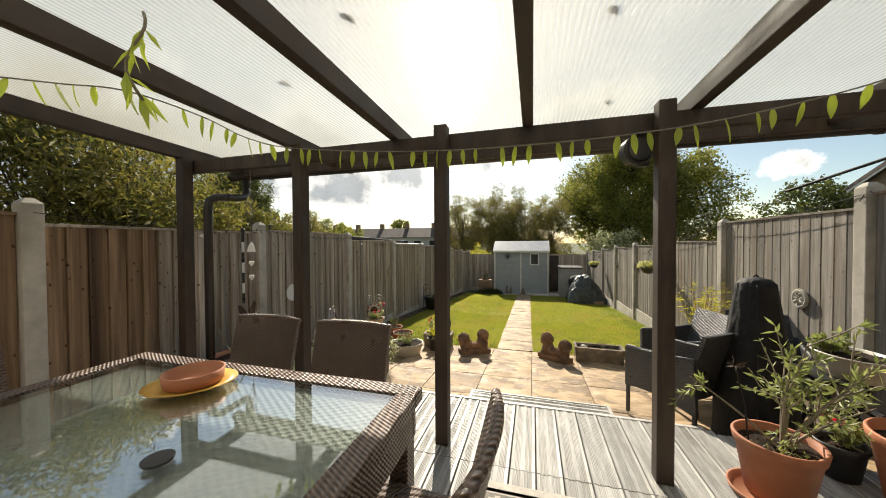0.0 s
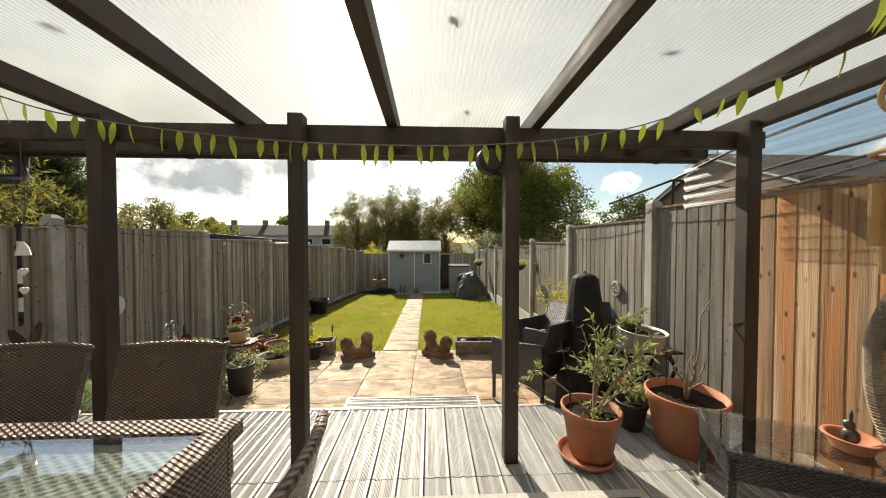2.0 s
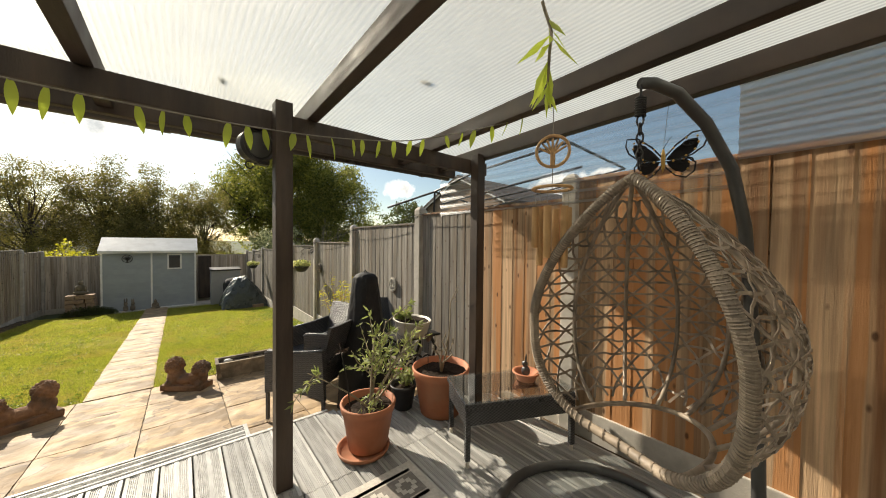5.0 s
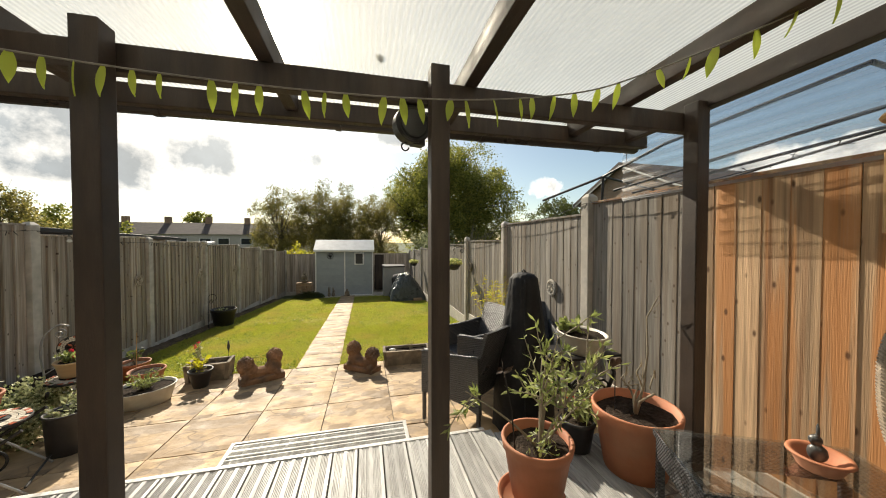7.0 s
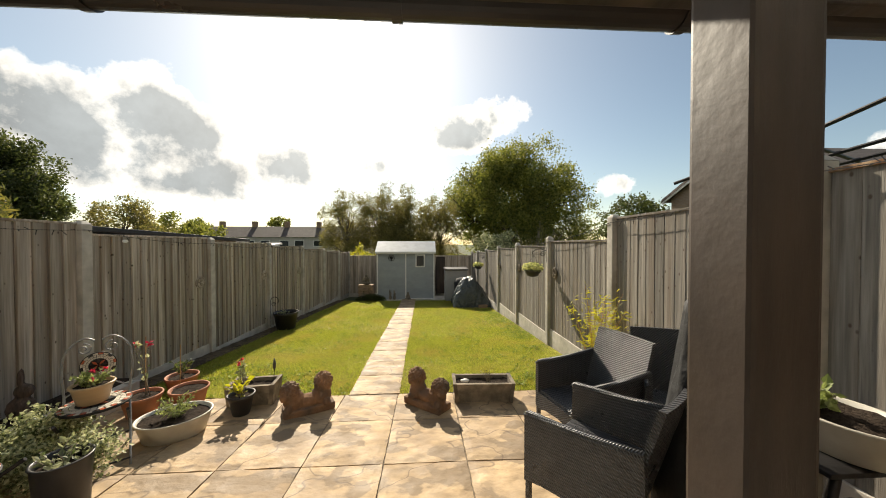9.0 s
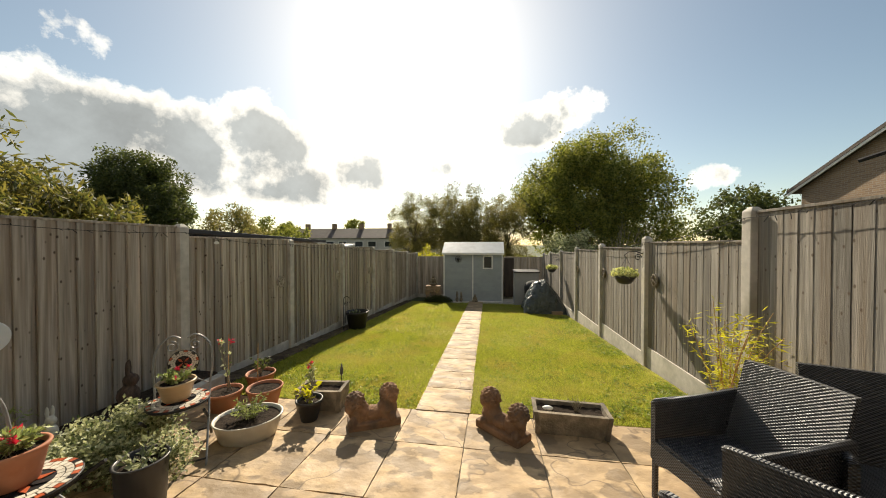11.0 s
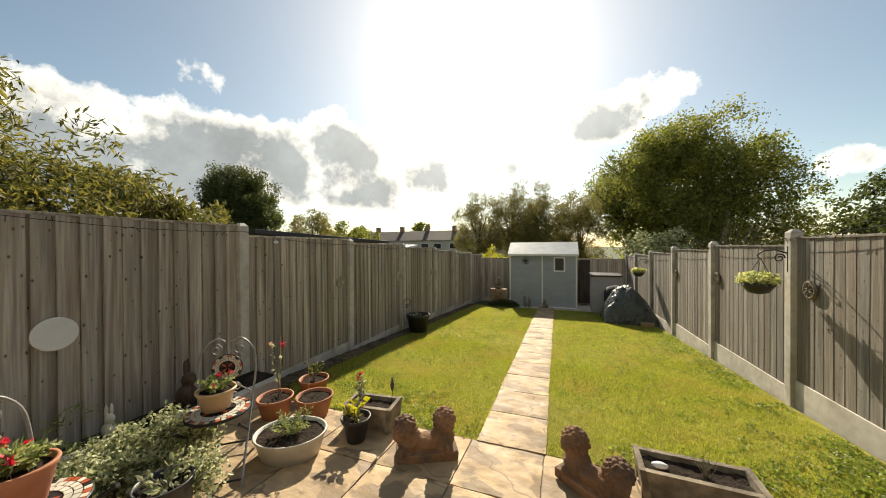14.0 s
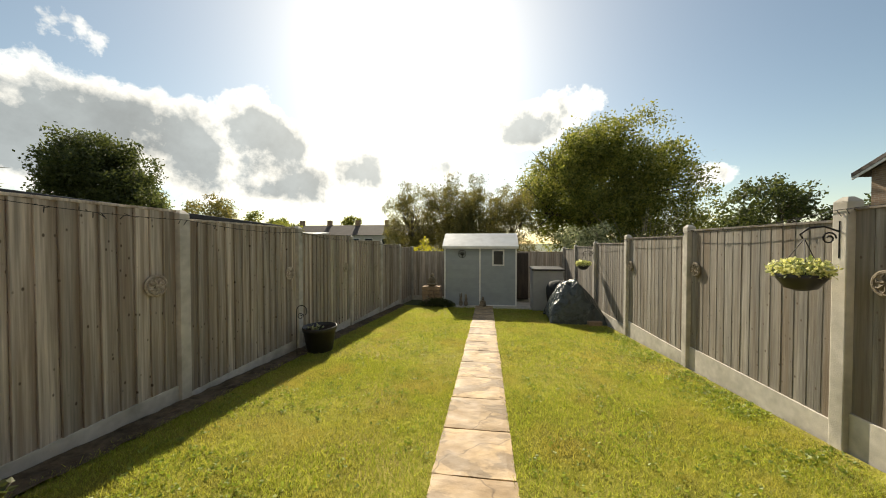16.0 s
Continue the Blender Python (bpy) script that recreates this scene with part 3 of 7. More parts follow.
# grass blades, denser near the patio
def grass():
    vs, fs = [], []
    for n_, y0, y1, h, w in ((170000, 5.2, 8.6, 0.026, 0.006), (75000, 8.6, 14.3, 0.028, 0.011), (7000, 5.15, 12.5, 0.05, 0.007)):
        x = lawn_rng.uniform(-2.68, 2.66, n_) + lawn_rng.normal(0, 0.04, n_)
        y = lawn_rng.uniform(y0, y1, n_)
        mid = 0.02 - 0.011 * (y - 5.25)
        if h > 0.05:
            x = mid + np.where(lawn_rng.random(n_) < 0.5, -1, 1) * (0.275 + np.abs(lawn_rng.normal(0, 0.025, n_)))
            y = np.where(lawn_rng.random(n_) < 0.12, lawn_rng.uniform(5.14, 5.22, n_), y)
        keep = (np.abs(x - mid) > 0.262)
        x, y = x[keep], y[keep]
        k = len(x)
        a = lawn_rng.uniform(0, 2 * math.pi, k)
        hh = h * lawn_rng.uniform(0.5, 1.3, k)
        lean = lawn_rng.normal(0, 0.5, (k, 2)) * hh[:, None]
        z = -0.064 * (y - 5.25) - 0.014
        p0 = np.stack([x - w / 2 * np.cos(a), y - w / 2 * np.sin(a), z], 1)
        p1 = np.stack([x + w / 2 * np.cos(a), y + w / 2 * np.sin(a), z], 1)
        p2 = np.stack([x + lean[:, 0], y + lean[:, 1], z + hh], 1)
        base = sum(len(q) for q in vs)
        vs.append(np.stack([p0, p1, p2], 1).reshape(-1, 3))
        fs.append(np.arange(k * 3).reshape(-1, 3) + base)
    me = bpy.data.meshes.new("grass")
    me.from_pydata(np.concatenate(vs).tolist(), [], np.concatenate(fs).tolist())
    me.materials.append(M_GRASS)
    return tagged(new("grass", me), "mown green grass blades over the lawn", "grass", kind="stuff")


grass()


def clover():
    """Low rosettes of broad leaves in the turf, thicker by the east fence and the patio."""
    rng = np.random.default_rng(17)
    k = 2600
    x = np.where(rng.random(k) < 0.35, 2.66 - np.abs(rng.normal(0, 0.25, k)), rng.uniform(-2.5, 2.6, k))
    y = np.where(rng.random(k) < 0.3, 5.2 + np.abs(rng.normal(0, 0.5, k)), rng.uniform(5.2, 11.5, k))
    ok = (np.abs(x - 0.02) > 0.33) & np.array([noise.noise((a * 1.3, b_ * 1.3, 4)) > -0.15 for a, b_ in zip(x, y)])
    x, y = x[ok], y[ok]
    c = np.repeat(np.stack([x, y, -0.064 * (y - 5.25) + 0.008], 1), 7, 0)
    c[:, :2] += rng.normal(0, 0.022, (len(c), 2))
    d = rng.normal(size=c.shape)
    d[:, 2] = np.abs(d[:, 2]) * 0.5
    ob = leaf_mesh("clover", c, 0.024, M_CLOVER, None, rng, 0.8, dirs=d)
    tagged(ob, "low clover leaves scattered through the lawn", "clover", kind="stuff")


clover()
tagged(sheet("soil_border", np.linspace(-2.86, -2.60, 14), np.linspace(5.2, 14.3, 160),
             lambda x, y: ground_z(y) + 0.014 - 0.10 * max(0.0, x + 2.71 + 0.05 * noise.noise((1.0, y * 2.2, 5))) + 0.022 * noise.noise((x * 14, y * 9, 2)), M_EARTH),
       "narrow strip of bare dark soil along the fence", "soil", kind="structure")

# ---- fences ----
FX_L, FX_R = -2.90, 2.76
proto = {}


def board_mesh(mat, turned):
    """One feather-edged board, 1 m tall, thick edge overlapping its neighbour."""
    key = (mat.name, turned)
    if key not in proto:
        poly = ((-0.066, 0.0), (0.066, 0.0), (0.066, 0.0065), (-0.066, 0.0098)) if not turned else ((-0.066, 0.0), (0.066, 0.0), (0.066, 0.022), (-0.066, 0.005))
        bm = prism(B(), poly, "z", 0.0, 1.0)
        me = bpy.data.meshes.new("board")
        bm.to_mesh(me)
        bm.free()
        me.materials.append(mat)
        proto[key] = me
    return proto[key]


def fence_panel(m, width, bottom, top, mats, seed, label, turned=False):
    """A closeboard panel along local x from 0 to width, boards facing local +y."""
    rng = random.Random(seed)
    p = thing("timber_fence", m, label, "fence", "closeboard fences")
    k = max(2, round(width / 0.118))
    step = width / k
    for i in range(k):
        o = new("board", board_mesh(mats[i % len(mats)] if len(mats) == k else mats[0], turned))
        o.parent = p
        h = top - bottom - 0.02 + rng.uniform(-0.006, 0.004)
        o.matrix_basis = Matrix.Translation((step * (i + 0.5), 0.004 + rng.uniform(0, 0.004 if turned else 0.0015), bottom)) @ Matrix.Rotation(rng.uniform(-0.004, 0.004), 4, "Y") @ Matrix.Diagonal((step / (0.1372 if turned else 0.1305), 1, h, 1))
    # added sheet behind the boards, stops sunlight glowing through the gaps
    part("backing", box(B(), (width / 2, -0.004, (bottom + top) / 2 - 0.01), (width, 0.010, top - bottom - 0.03)), mats[-1], p)
    part("capping_rail", box(B(), (width / 2, 0.002, top - 0.012), (width, 0.05, 0.022), bevel=0.003), mats[0], p)
    for z in (bottom + 0.15, (bottom + top) / 2, top - 0.2):
        part("rail", box(B(), (width / 2, -0.025, z), (width, 0.045, 0.05)), mats[0], p)
    return p


def fence_post(x, y, z0, z1, side=0.0):
    p = thing("fence_post", pose(x, y, 0), "pale grey slotted concrete fence post", "fence post", "concrete fence posts")
    bm = box(B(), (0, 0, (z0 + z1) / 2 - 0.02), (0.105, 0.105, z1 - z0 - 0.04), bevel=0.008)
    bmesh.ops.create_cone(bm, cap_ends=True, segments=4, radius1=0.072, radius2=0.03, depth=0.035,
                          matrix=Matrix.Translation((0, 0, z1 - 0.022)) @ Matrix.Rotation(math.pi / 4, 4, "Z"))
    part("shaft", bm, M_CONCRETE, p)
    return p


def gravel_board(m, width, z0, z1):
    p = thing("gravel_board", m, "pale concrete gravel board under a fence panel", "gravel board", "concrete gravel boards")
    part("slab", box(B(), (width / 2, 0.006, (z0 + z1) / 2), (width, 0.045, z1 - z0), bevel=0.006), M_CONCRETE, p)
    return p


left_y = [-2.48, -0.58, 1.40, 3.22, 5.12, 7.02, 8.92, 10.82, 12.70, 14.55, 16.25]
left_top = [2.02, 2.02, 2.0, 1.955, 1.89, 1.76, 1.705, 1.61, 1.50, 1.40, 1.32]
left_pan = [1.90, 1.90, 1.835, 1.865, 1.755, 1.68, 1.60, 1.50, 1.39, 1.29]
for y, z in zip(left_y, left_top):
    fence_post(FX_L, y, ground_z(y) - 0.25, z)
for i in range(len(left_y) - 1):
    y0, y1 = left_y[i] + 0.052, left_y[i + 1] - 0.052
    g = ground_z(y1)
    lo = g + 0.16
    k = max(2, round((y1 - y0) / 0.118))
    west_boards = [M_FENCE_BROWN if y1 - (y1 - y0) * (j + 0.5) / k < 2.15 else M_FENCE for j in range(k)]
    fence_panel(pose(FX_L - 0.012, y1, 0, 0, 0, -90), y1 - y0, lo, left_pan[i], west_boards, 10 + i, "weathered grey-brown closeboard timber fence panel with knots", True)
    gravel_board(pose(FX_L - 0.012, y1, 0, 0, 0, -90), y1 - y0, g - 0.2, lo)
right_y = [-2.35, -0.45, 1.45, 3.35, 5.24, 7.13, 9.03, 10.93, 12.82, 14.68, 16.25]
right_top = [2.25, 2.25, 2.22, 2.135, 1.99, 1.785, 1.685, 1.605, 1.487, 1.39, 1.31]
right_pan = [2.18, 2.18, 2.05, 1.95, 1.70, 1.615, 1.54, 1.44, 1.34, 1.25]
for y, z in zip(right_y, right_top):
    fence_post(FX_R, y, ground_z(y) - 0.25, z)
for i in range(len(right_y) - 1):
    y0, y1 = right_y[i] + 0.052, right_y[i + 1] - 0.052
    g = ground_z(y1)
    lo = g + 0.29
    k = max(2, round((y1 - y0) / 0.118))
    mats = [M_FENCE_NEW if y0 + (y1 - y0) * (j + 0.5) / k < 2.38 else M_FENCE_GREY for j in range(k)]
    lab = "orange-brown sheltered closeboard timber fence panel" if i < 2 else "weathered grey closeboard timber fence panel"
    fence_panel(pose(FX_R + 0.012, y0, 0, 0, 0, 90), y1 - y0, lo, right_pan[i], mats, 40 + i, lab)
    gravel_board(pose(FX_R + 0.012, y0, 0, 0, 0, 90), y1 - y0, g - 0.2, lo)
# end fence behind the shed
end_x = [-2.9, -1.02, 0.88, 2.76]
for x in end_x[1:-1]:
    fence_post(x, 16.3, -1.0, 1.2)
for a, b_ in zip(end_x, end_x[1:]):
    fence_panel(pose(b_ - 0.052, 16.3, 0, 0, 0, 180), b_ - a - 0.104, -0.6, 1.13, [M_FENCE], int(90 + a * 10), "weathered grey closeboard timber fence panel at the garden end")
    gravel_board(pose(b_ - 0.052, 16.3, 0, 0, 0, 180), b_ - a - 0.104, -0.95, -0.6)

# ---- the house wall behind the camera ----
def house_wall():
    p = tagged(new("wall_house"), "plain pale rendered house wall closing the deck", "wall", kind="structure")
    part("wall_face", box(B(), (0, -1.95, 2.2), (6.6, 0.25, 5.2)), M_RENDER, p)
    part("patio_door", box(B(), (0.2, -1.81, 1.45), (2.4, 0.03, 2.05), bevel=0.01), M_DARKWIN, p)
    return p


house_wall()

# ---- pergola ----
DECK = 0.41
ROOF_SLOPE = 0.028


def rafter_z(y):
    return 2.385 + (2.1 - y) * ROOF_SLOPE


def pergola():
    p = thing("pergola", pose(0, 0, 0), "dark brown timber pergola with a milky plastic roof over the deck", "pergola")
    for x, top in ((-2.46, 2.40), (-1.32, 2.40), (-0.255, 2.42), (0.966, 2.42), (2.41, 2.42)):
        part("post", box(B(), (x, 2.07, (DECK + top) / 2), (0.082, 0.082, top - DECK), bevel=0.006), M_BROWN, p)
    part("beam", box(B(), (0.02, 2.145, 2.335), (5.1, 0.05, 0.105), bevel=0.006), M_BROWN, p)
    part("eaves_beam", box(B(), (0.02, 2.60, 2.39), (5.2, 0.05, 0.10), bevel=0.006), M_BROWN, p)
    part("wall_plate", box(B(), (0.02, -1.78, 2.54), (5.2, 0.05, 0.12)), M_BROWN, p)
    tilt = Matrix.Rotation(-math.atan(ROOF_SLOPE), 4, "X")
    for x in (-2.47, -1.40, -0.60, 0.27, 1.13, 2.0, 2.46):
        yc = 0.40
        part("rafter", box(B(), (x, yc, rafter_z(yc) + 0.05), (0.062, 4.38, 0.10), tilt, bevel=0.005), M_BROWN, p)
    for x0, x1 in ((-2.52, -1.40), (-1.40, -0.60), (-0.60, 0.27), (0.27, 1.13), (1.13, 2.0), (2.0, 2.52)):
        yc = 0.42
        part("roof_sheet", box(B(), ((x0 + x1) / 2, yc, rafter_z(yc) + 0.112), (x1 - x0 - 0.006, 4.5, 0.014), tilt), M_ROOF, p, "milky twin-wall plastic roof sheet")
    return p


pergola()


def gutter():
    p = thing("gutter", pose(0, 0, 0), "black plastic half-round gutter with a downpipe", "gutter")
    prof = []
    for i in range(13):
        a = math.pi + math.pi * i / 12
        prof.append((2.69 + 0.056 * math.cos(a), 2.385 + 0.056 * math.sin(a)))
    for i in range(12, -1, -1):
        a = math.pi + math.pi * i / 12
        prof.append((2.69 + 0.051 * math.cos(a), 2.385 + 0.051 * math.sin(a)))
    part("trough", prism(B(), prof, "x", -2.68, 2.62), M_PVC, p)
    for x in (-2.2, -1.3, -0.4, 0.5, 1.4, 2.3):
        bm = prism(B(), [(2.69 + (u - 2.69) * 1.1, 2.385 + (v - 2.385) * 1.1) for u, v in prof[:13]] + [(2.745, 2.40), (2.635, 2.40)], "x", x - 0.016, x + 0.016)
        part("bracket", bm, M_PVC, p)
    part("outlet", lathe(B(), [(0.036, 0), (0.04, 0.07), (0.045, 0.09)], 16, (-2.5, 2.69, 2.25)), M_PVC, p)
    part("downpipe", tube(B(), [(-2.5, 2.69, 2.30), (-2.5, 2.69, 2.20), (-2.49, 2.64, 2.15), (-2.38, 2.28, 2.10), (-2.395, 2.22, 2.06), (-2.395, 2.21, 1.98), (-2.395, 2.21, 0.40)], 0.034, 12), M_PVC, p, smooth=True)
    return p


gutter()


SPLIT = 0.54


def side_sheets():
    """Clear corrugated plastic closing the gap over the side fence."""
    for a, b_, z0, mat, lab in ((-1.8, SPLIT, 2.12, M_SIDEMILK, "milky ribbed plastic screen above the side fence"), (SPLIT, 2.78, 1.98, M_SIDE, "clear corrugated plastic screen above the side fence")):
        p = thing("side_screen", pose(2.60, 0, 0), lab, "plastic screen", "side screens")
        bm = B()
        n = 60
        prev = None
        for i in range(n + 1):
            z = z0 + (2.52 - z0) * i / n
            x = 0.008 * math.cos(i * 2 * math.pi / 8)
            cur = (bm.verts.new((x, a, z)), bm.verts.new((x, b_, z + 0.0)))
            if prev:
                bm.faces.new((prev[0], prev[1], cur[1], cur[0]))
            prev = cur
        bmesh.ops.solidify(bm, geom=bm.faces[:], thickness=0.002)
        part("corrugated_sheet", bm, mat, p, smooth=True)


side_sheets()

# ---- shed ----
def shed():
    p = thing("garden_shed", pose(0, 0, 0), "blue-grey clapboard garden shed with white trim", "shed")
    x0, x1, yf, yb, zb, ze, zr = -1.40, 0.955, 14.70, 15.95, -0.62, 1.33, 1.74
    ym = (yf + yb) / 2
    n = 13
    dz = (ze - zb) / n
    for i in range(n):
        poly = ((yf, zb + i * dz), (yf + 0.03, zb + i * dz), (yf + 0.03, zb + (i + 1) * dz), (yf + 0.012, zb + (i + 1) * dz))
        part("clapboard", prism(B(), poly, "x", x0 + 0.02, x1 - 0.02), M_SHED, p)
    bm = prism(B(), ((yf + 0.02, zb), (yb, zb), (yb, ze), (ym, zr - 0.03), (yf + 0.02, ze)), "x", x0 + 0.015, x1 - 0.015)
    part("body", bm, M_SHED, p)
    for a, b_ in ((yf - 0.12, 1), (yb + 0.12, -1)):
        zc = ze - 0.04
        poly = ((a, zc), (a, zc + 0.05), (ym, zr + 0.03), (ym, zr - 0.02))
        part("roof_slope", prism(B(), poly, "x", x0 - 0.05, x1 + 0.05), M_WHITE, p, "white roof slope")
    part("fascia", box(B(), ((x0 + x1) / 2, yf - 0.10, ze - 0.045), (x1 - x0 + 0.1, 0.02, 0.055)), M_WHITE, p, "white fascia board")
    for x in (x0 + 0.02, -0.22, x1 - 0.02):
        part("corner_trim", box(B(), (x, yf - 0.006, (zb + ze) / 2), (0.045, 0.03, ze - zb - 0.01)), M_WHITE, p, "white upright trim")
    part("base_trim", box(B(), (0.37, yf - 0.008, zb + 0.02), (1.15, 0.03, 0.045)), M_WHITE, p, "white door sill")
    w = part("window", box(B(), (0.37, yf - 0.004, 0.96), (0.30, 0.02, 0.44)), M_DARKWIN, p, "dark shed window")
    for c, s in (((0.20, 0.96), (0.045, 0.53)), ((0.54, 0.96), (0.045, 0.53)), ((0.37, 1.20), (0.30, 0.045)), ((0.37, 0.72), (0.30, 0.045))):
        part("window_frame", box(B(), (c[0], yf - 0.012, c[1]), (s[0], 0.04, s[1]), bevel=0.004), M_WHITE, w, "white window frame")
    bm = tube(B(), arc((-0.80, yf - 0.02, 1.08), 0.12, 0, 350, 24), 0.008, 6, close=True)
    for i in range(9):
        a = radians(20 + 17 * i)
        tube(bm, [(-0.80, yf - 0.02, 1.02), (-0.80 + 0.1 * math.cos(a), yf - 0.02, 1.06 + 0.1 * math.sin(a))], 0.008, 5)
    tube(bm, [(-0.80, yf - 0.02, 0.95), (-0.80, yf - 0.02, 1.05)], 0.018, 6)
    t = thing("wall_ornament", pose(0, 0, 0), "small dark metal tree ornament on the shed door", "ornament")
    part("tree_disc", bm, M_IRON, t)
    return p


shed()

# ---- trees and bushes ----
def tree(name, base, height, crown_c, crown_r, blobs, leaves, leaf, mat, label, seed, trunk_r=0.3, bare=0.0, category="tree", limbs=12, slim=0.6):
    rng = np.random.default_rng(seed)
    p = thing(name, pose(*base), label, category)
    cc, cr = np.array(crown_c, float), np.array(crown_r, float)
    bm = tube(B(), [(0, 0, -0.5), (0.05, 0, height * 0.25), (-0.05, 0.1, height * 0.5), tuple(cc + np.array((0, 0, cr[2] * 0.3)))],
              [trunk_r * 1.25, trunk_r, trunk_r * 0.7, trunk_r * 0.2], 9)
    part("trunk", bm, M_BARK, p, smooth=True)
    th = rng.uniform(0, 2 * math.pi, blobs)
    ph = np.arccos(rng.uniform(-0.95, 1, blobs))
    rad = rng.uniform(0.3, 1.0, blobs) ** 0.7
    bc = cc + np.stack([np.cos(th) * np.sin(ph), np.sin(th) * np.sin(ph), np.cos(ph)], 1) * cr * rad[:, None]
    br = rng.uniform(0.16, 0.30, blobs) * cr.min()
    bm = B()
    for i in range(min(limbs, blobs)):
        a = np.array((0, 0, height * rng.uniform(0.25, 0.5)))
        b_ = bc[i]
        mid = (a + b_) / 2 + rng.normal(0, 0.05, 3) * cr
        tube(bm, [tuple(a), tuple(mid), tuple(b_ + rng.normal(0, 0.1, 3))], [trunk_r * 0.45, trunk_r * 0.25, trunk_r * 0.07], 6)
        for _ in range(3):
            e = b_ + rng.normal(0, 0.8, 3) * br[i]
            tube(bm, [tuple(mid), tuple((mid + e) / 2 + rng.normal(0, 0.1, 3)), tuple(e)], [trunk_r * 0.18, trunk_r * 0.09, trunk_r * 0.03], 5)
    part("branchwork", bm, M_BARK, p, smooth=True)
    sub = 16
    sv = rng.normal(size=(blobs * sub, 3))
    sv /= np.linalg.norm(sv, axis=1)[:, None]
    sr = np.repeat(br, sub)
    sc = np.repeat(bc, sub, 0) + sv * (sr * rng.uniform(0.55, 1.15, blobs * sub))[:, None]
    sr = sr * rng.uniform(0.22, 0.42, blobs * sub)
    w = sr ** 2
    idx = rng.choice(blobs * sub, leaves, p=w / w.sum())
    v = rng.normal(size=(leaves, 3)) * np.array((0.7, 0.7, 0.7))
    c = sc[idx] + v * sr[idx][:, None]
    c[:, 2] = np.maximum(c[:, 2], 0.2)
    leaf_mesh("crown", c, leaf, mat, p, rng, slim)
    return p


GZ = -0.81
tree("ash_tree", (8.8, 31, GZ), 11, (0, 0, 6.0), (6.3, 5.4, 5.9), 105, 110000, 0.18, M_OAK, "large leafy green tree beyond the end fence", 1, 0.4)
for i, (x, y, h, r) in enumerate(((-5.6, 27, 6.2, 2.1), (-3.2, 28.5, 7.2, 2.3), (-0.6, 28, 6.9, 2.2), (1.9, 29, 6.3, 2.0), (-1.8, 26.5, 5.3, 1.9))):
    tree("birch_tree", (x, y, GZ), h, (0, 0, h * 0.58), (r * 0.95, r * 0.95, h * 0.5), 95, 28000, 0.09, M_BIRCH, "thin birch tree with yellowing leaves", 20 + i, 0.09, limbs=30)
tree("round_tree", (-21.9, 19.5, GZ), 8, (0, 0, 5.0), (2.6, 2.6, 3.3), 150, 52000, 0.15, M_DARKLEAF, "rounded dark green tree behind the side fence", 31, 0.25)


# ---- dining set on the deck ----
def strip_frame(bm, x0, x1, y0, y1, w, z0, z1, bevel=0.006):
    box(bm, ((x0 + x1) / 2, y0 + w / 2, (z0 + z1) / 2), (x1 - x0, w, z1 - z0), bevel=bevel)
    box(bm, ((x0 + x1) / 2, y1 - w / 2, (z0 + z1) / 2), (x1 - x0, w, z1 - z0), bevel=bevel)
    box(bm, (x0 + w / 2, (y0 + y1) / 2, (z0 + z1) / 2), (w, y1 - y0 - 2 * w, z1 - z0), bevel=bevel)
    box(bm, (x1 - w / 2, (y0 + y1) / 2, (z0 + z1) / 2), (w, y1 - y0 - 2 * w, z1 - z0), bevel=bevel)
    return bm


def dining_table():
    p = thing("dining_table", pose(-0.84, 0.52, DECK), "square brown rattan dining table with a glass top", "table")
    h, a = 0.735, 0.74
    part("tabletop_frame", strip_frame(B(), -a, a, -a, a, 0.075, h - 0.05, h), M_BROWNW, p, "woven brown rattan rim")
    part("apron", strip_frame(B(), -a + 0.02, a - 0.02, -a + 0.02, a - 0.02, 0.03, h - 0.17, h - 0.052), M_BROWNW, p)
    part("tabletop_weave", box(B(), (0, 0, h - 0.035), (2 * a - 0.16, 2 * a - 0.16, 0.012)), M_TABLEWEAVE, p, "pale woven panel under the glass")
    part("glass_top", box(B(), (0, 0, h - 0.010), (2 * a - 0.152, 2 * a - 0.152, 0.006)), M_TABLEGLASS, p, "green-tinted clear glass")
    for sx in (-1, 1):
        for sy in (-1, 1):
            part("leg", box(B(), (sx * (a - 0.06), sy * (a - 0.06), (h - 0.06) / 2), (0.07, 0.07, h - 0.06), bevel=0.006), M_BROWNW, p)
    return p


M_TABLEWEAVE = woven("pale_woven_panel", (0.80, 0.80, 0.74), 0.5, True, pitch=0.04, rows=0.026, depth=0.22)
dining_table()


def plate_and_bowl():
    p = thing("plate", pose(-0.955, 1.035, DECK + 0.735, 0, 0, 35) @ Matrix.Scale(0.78, 4), "ochre yellow glazed oval plate on the glass table", "plate")
    part("plate_dish", lathe(B(), [(0.05, 0), (0.12, 0.004), (0.165, 0.018), (0.168, 0.022), (0.12, 0.010), (0.0, 0.008)], 36, sx=1.15, sy=0.95), M_GOLD, p, smooth=True)
    q = thing("bowl", pose(-0.95, 1.04, DECK + 0.742) @ Matrix.Scale(1.02, 4), "shallow round terracotta bowl standing on the plate", "bowl")
    part("bowl_body", lathe(B(), [(0.075, 0), (0.092, 0.008), (0.098, 0.05), (0.092, 0.052), (0.086, 0.014), (0.0, 0.01)], 36), M_TERRA, q, smooth=True)
    c = thing("coaster", pose(-0.60, 0.70, DECK + 0.735), "small round black coaster on the glass table", "coaster")
    part("disc", lathe(B(), [(0.032, 0), (0.034, 0.003), (0.034, 0.008), (0.0, 0.009)], 24), M_DARKPOT, c)


plate_and_bowl()


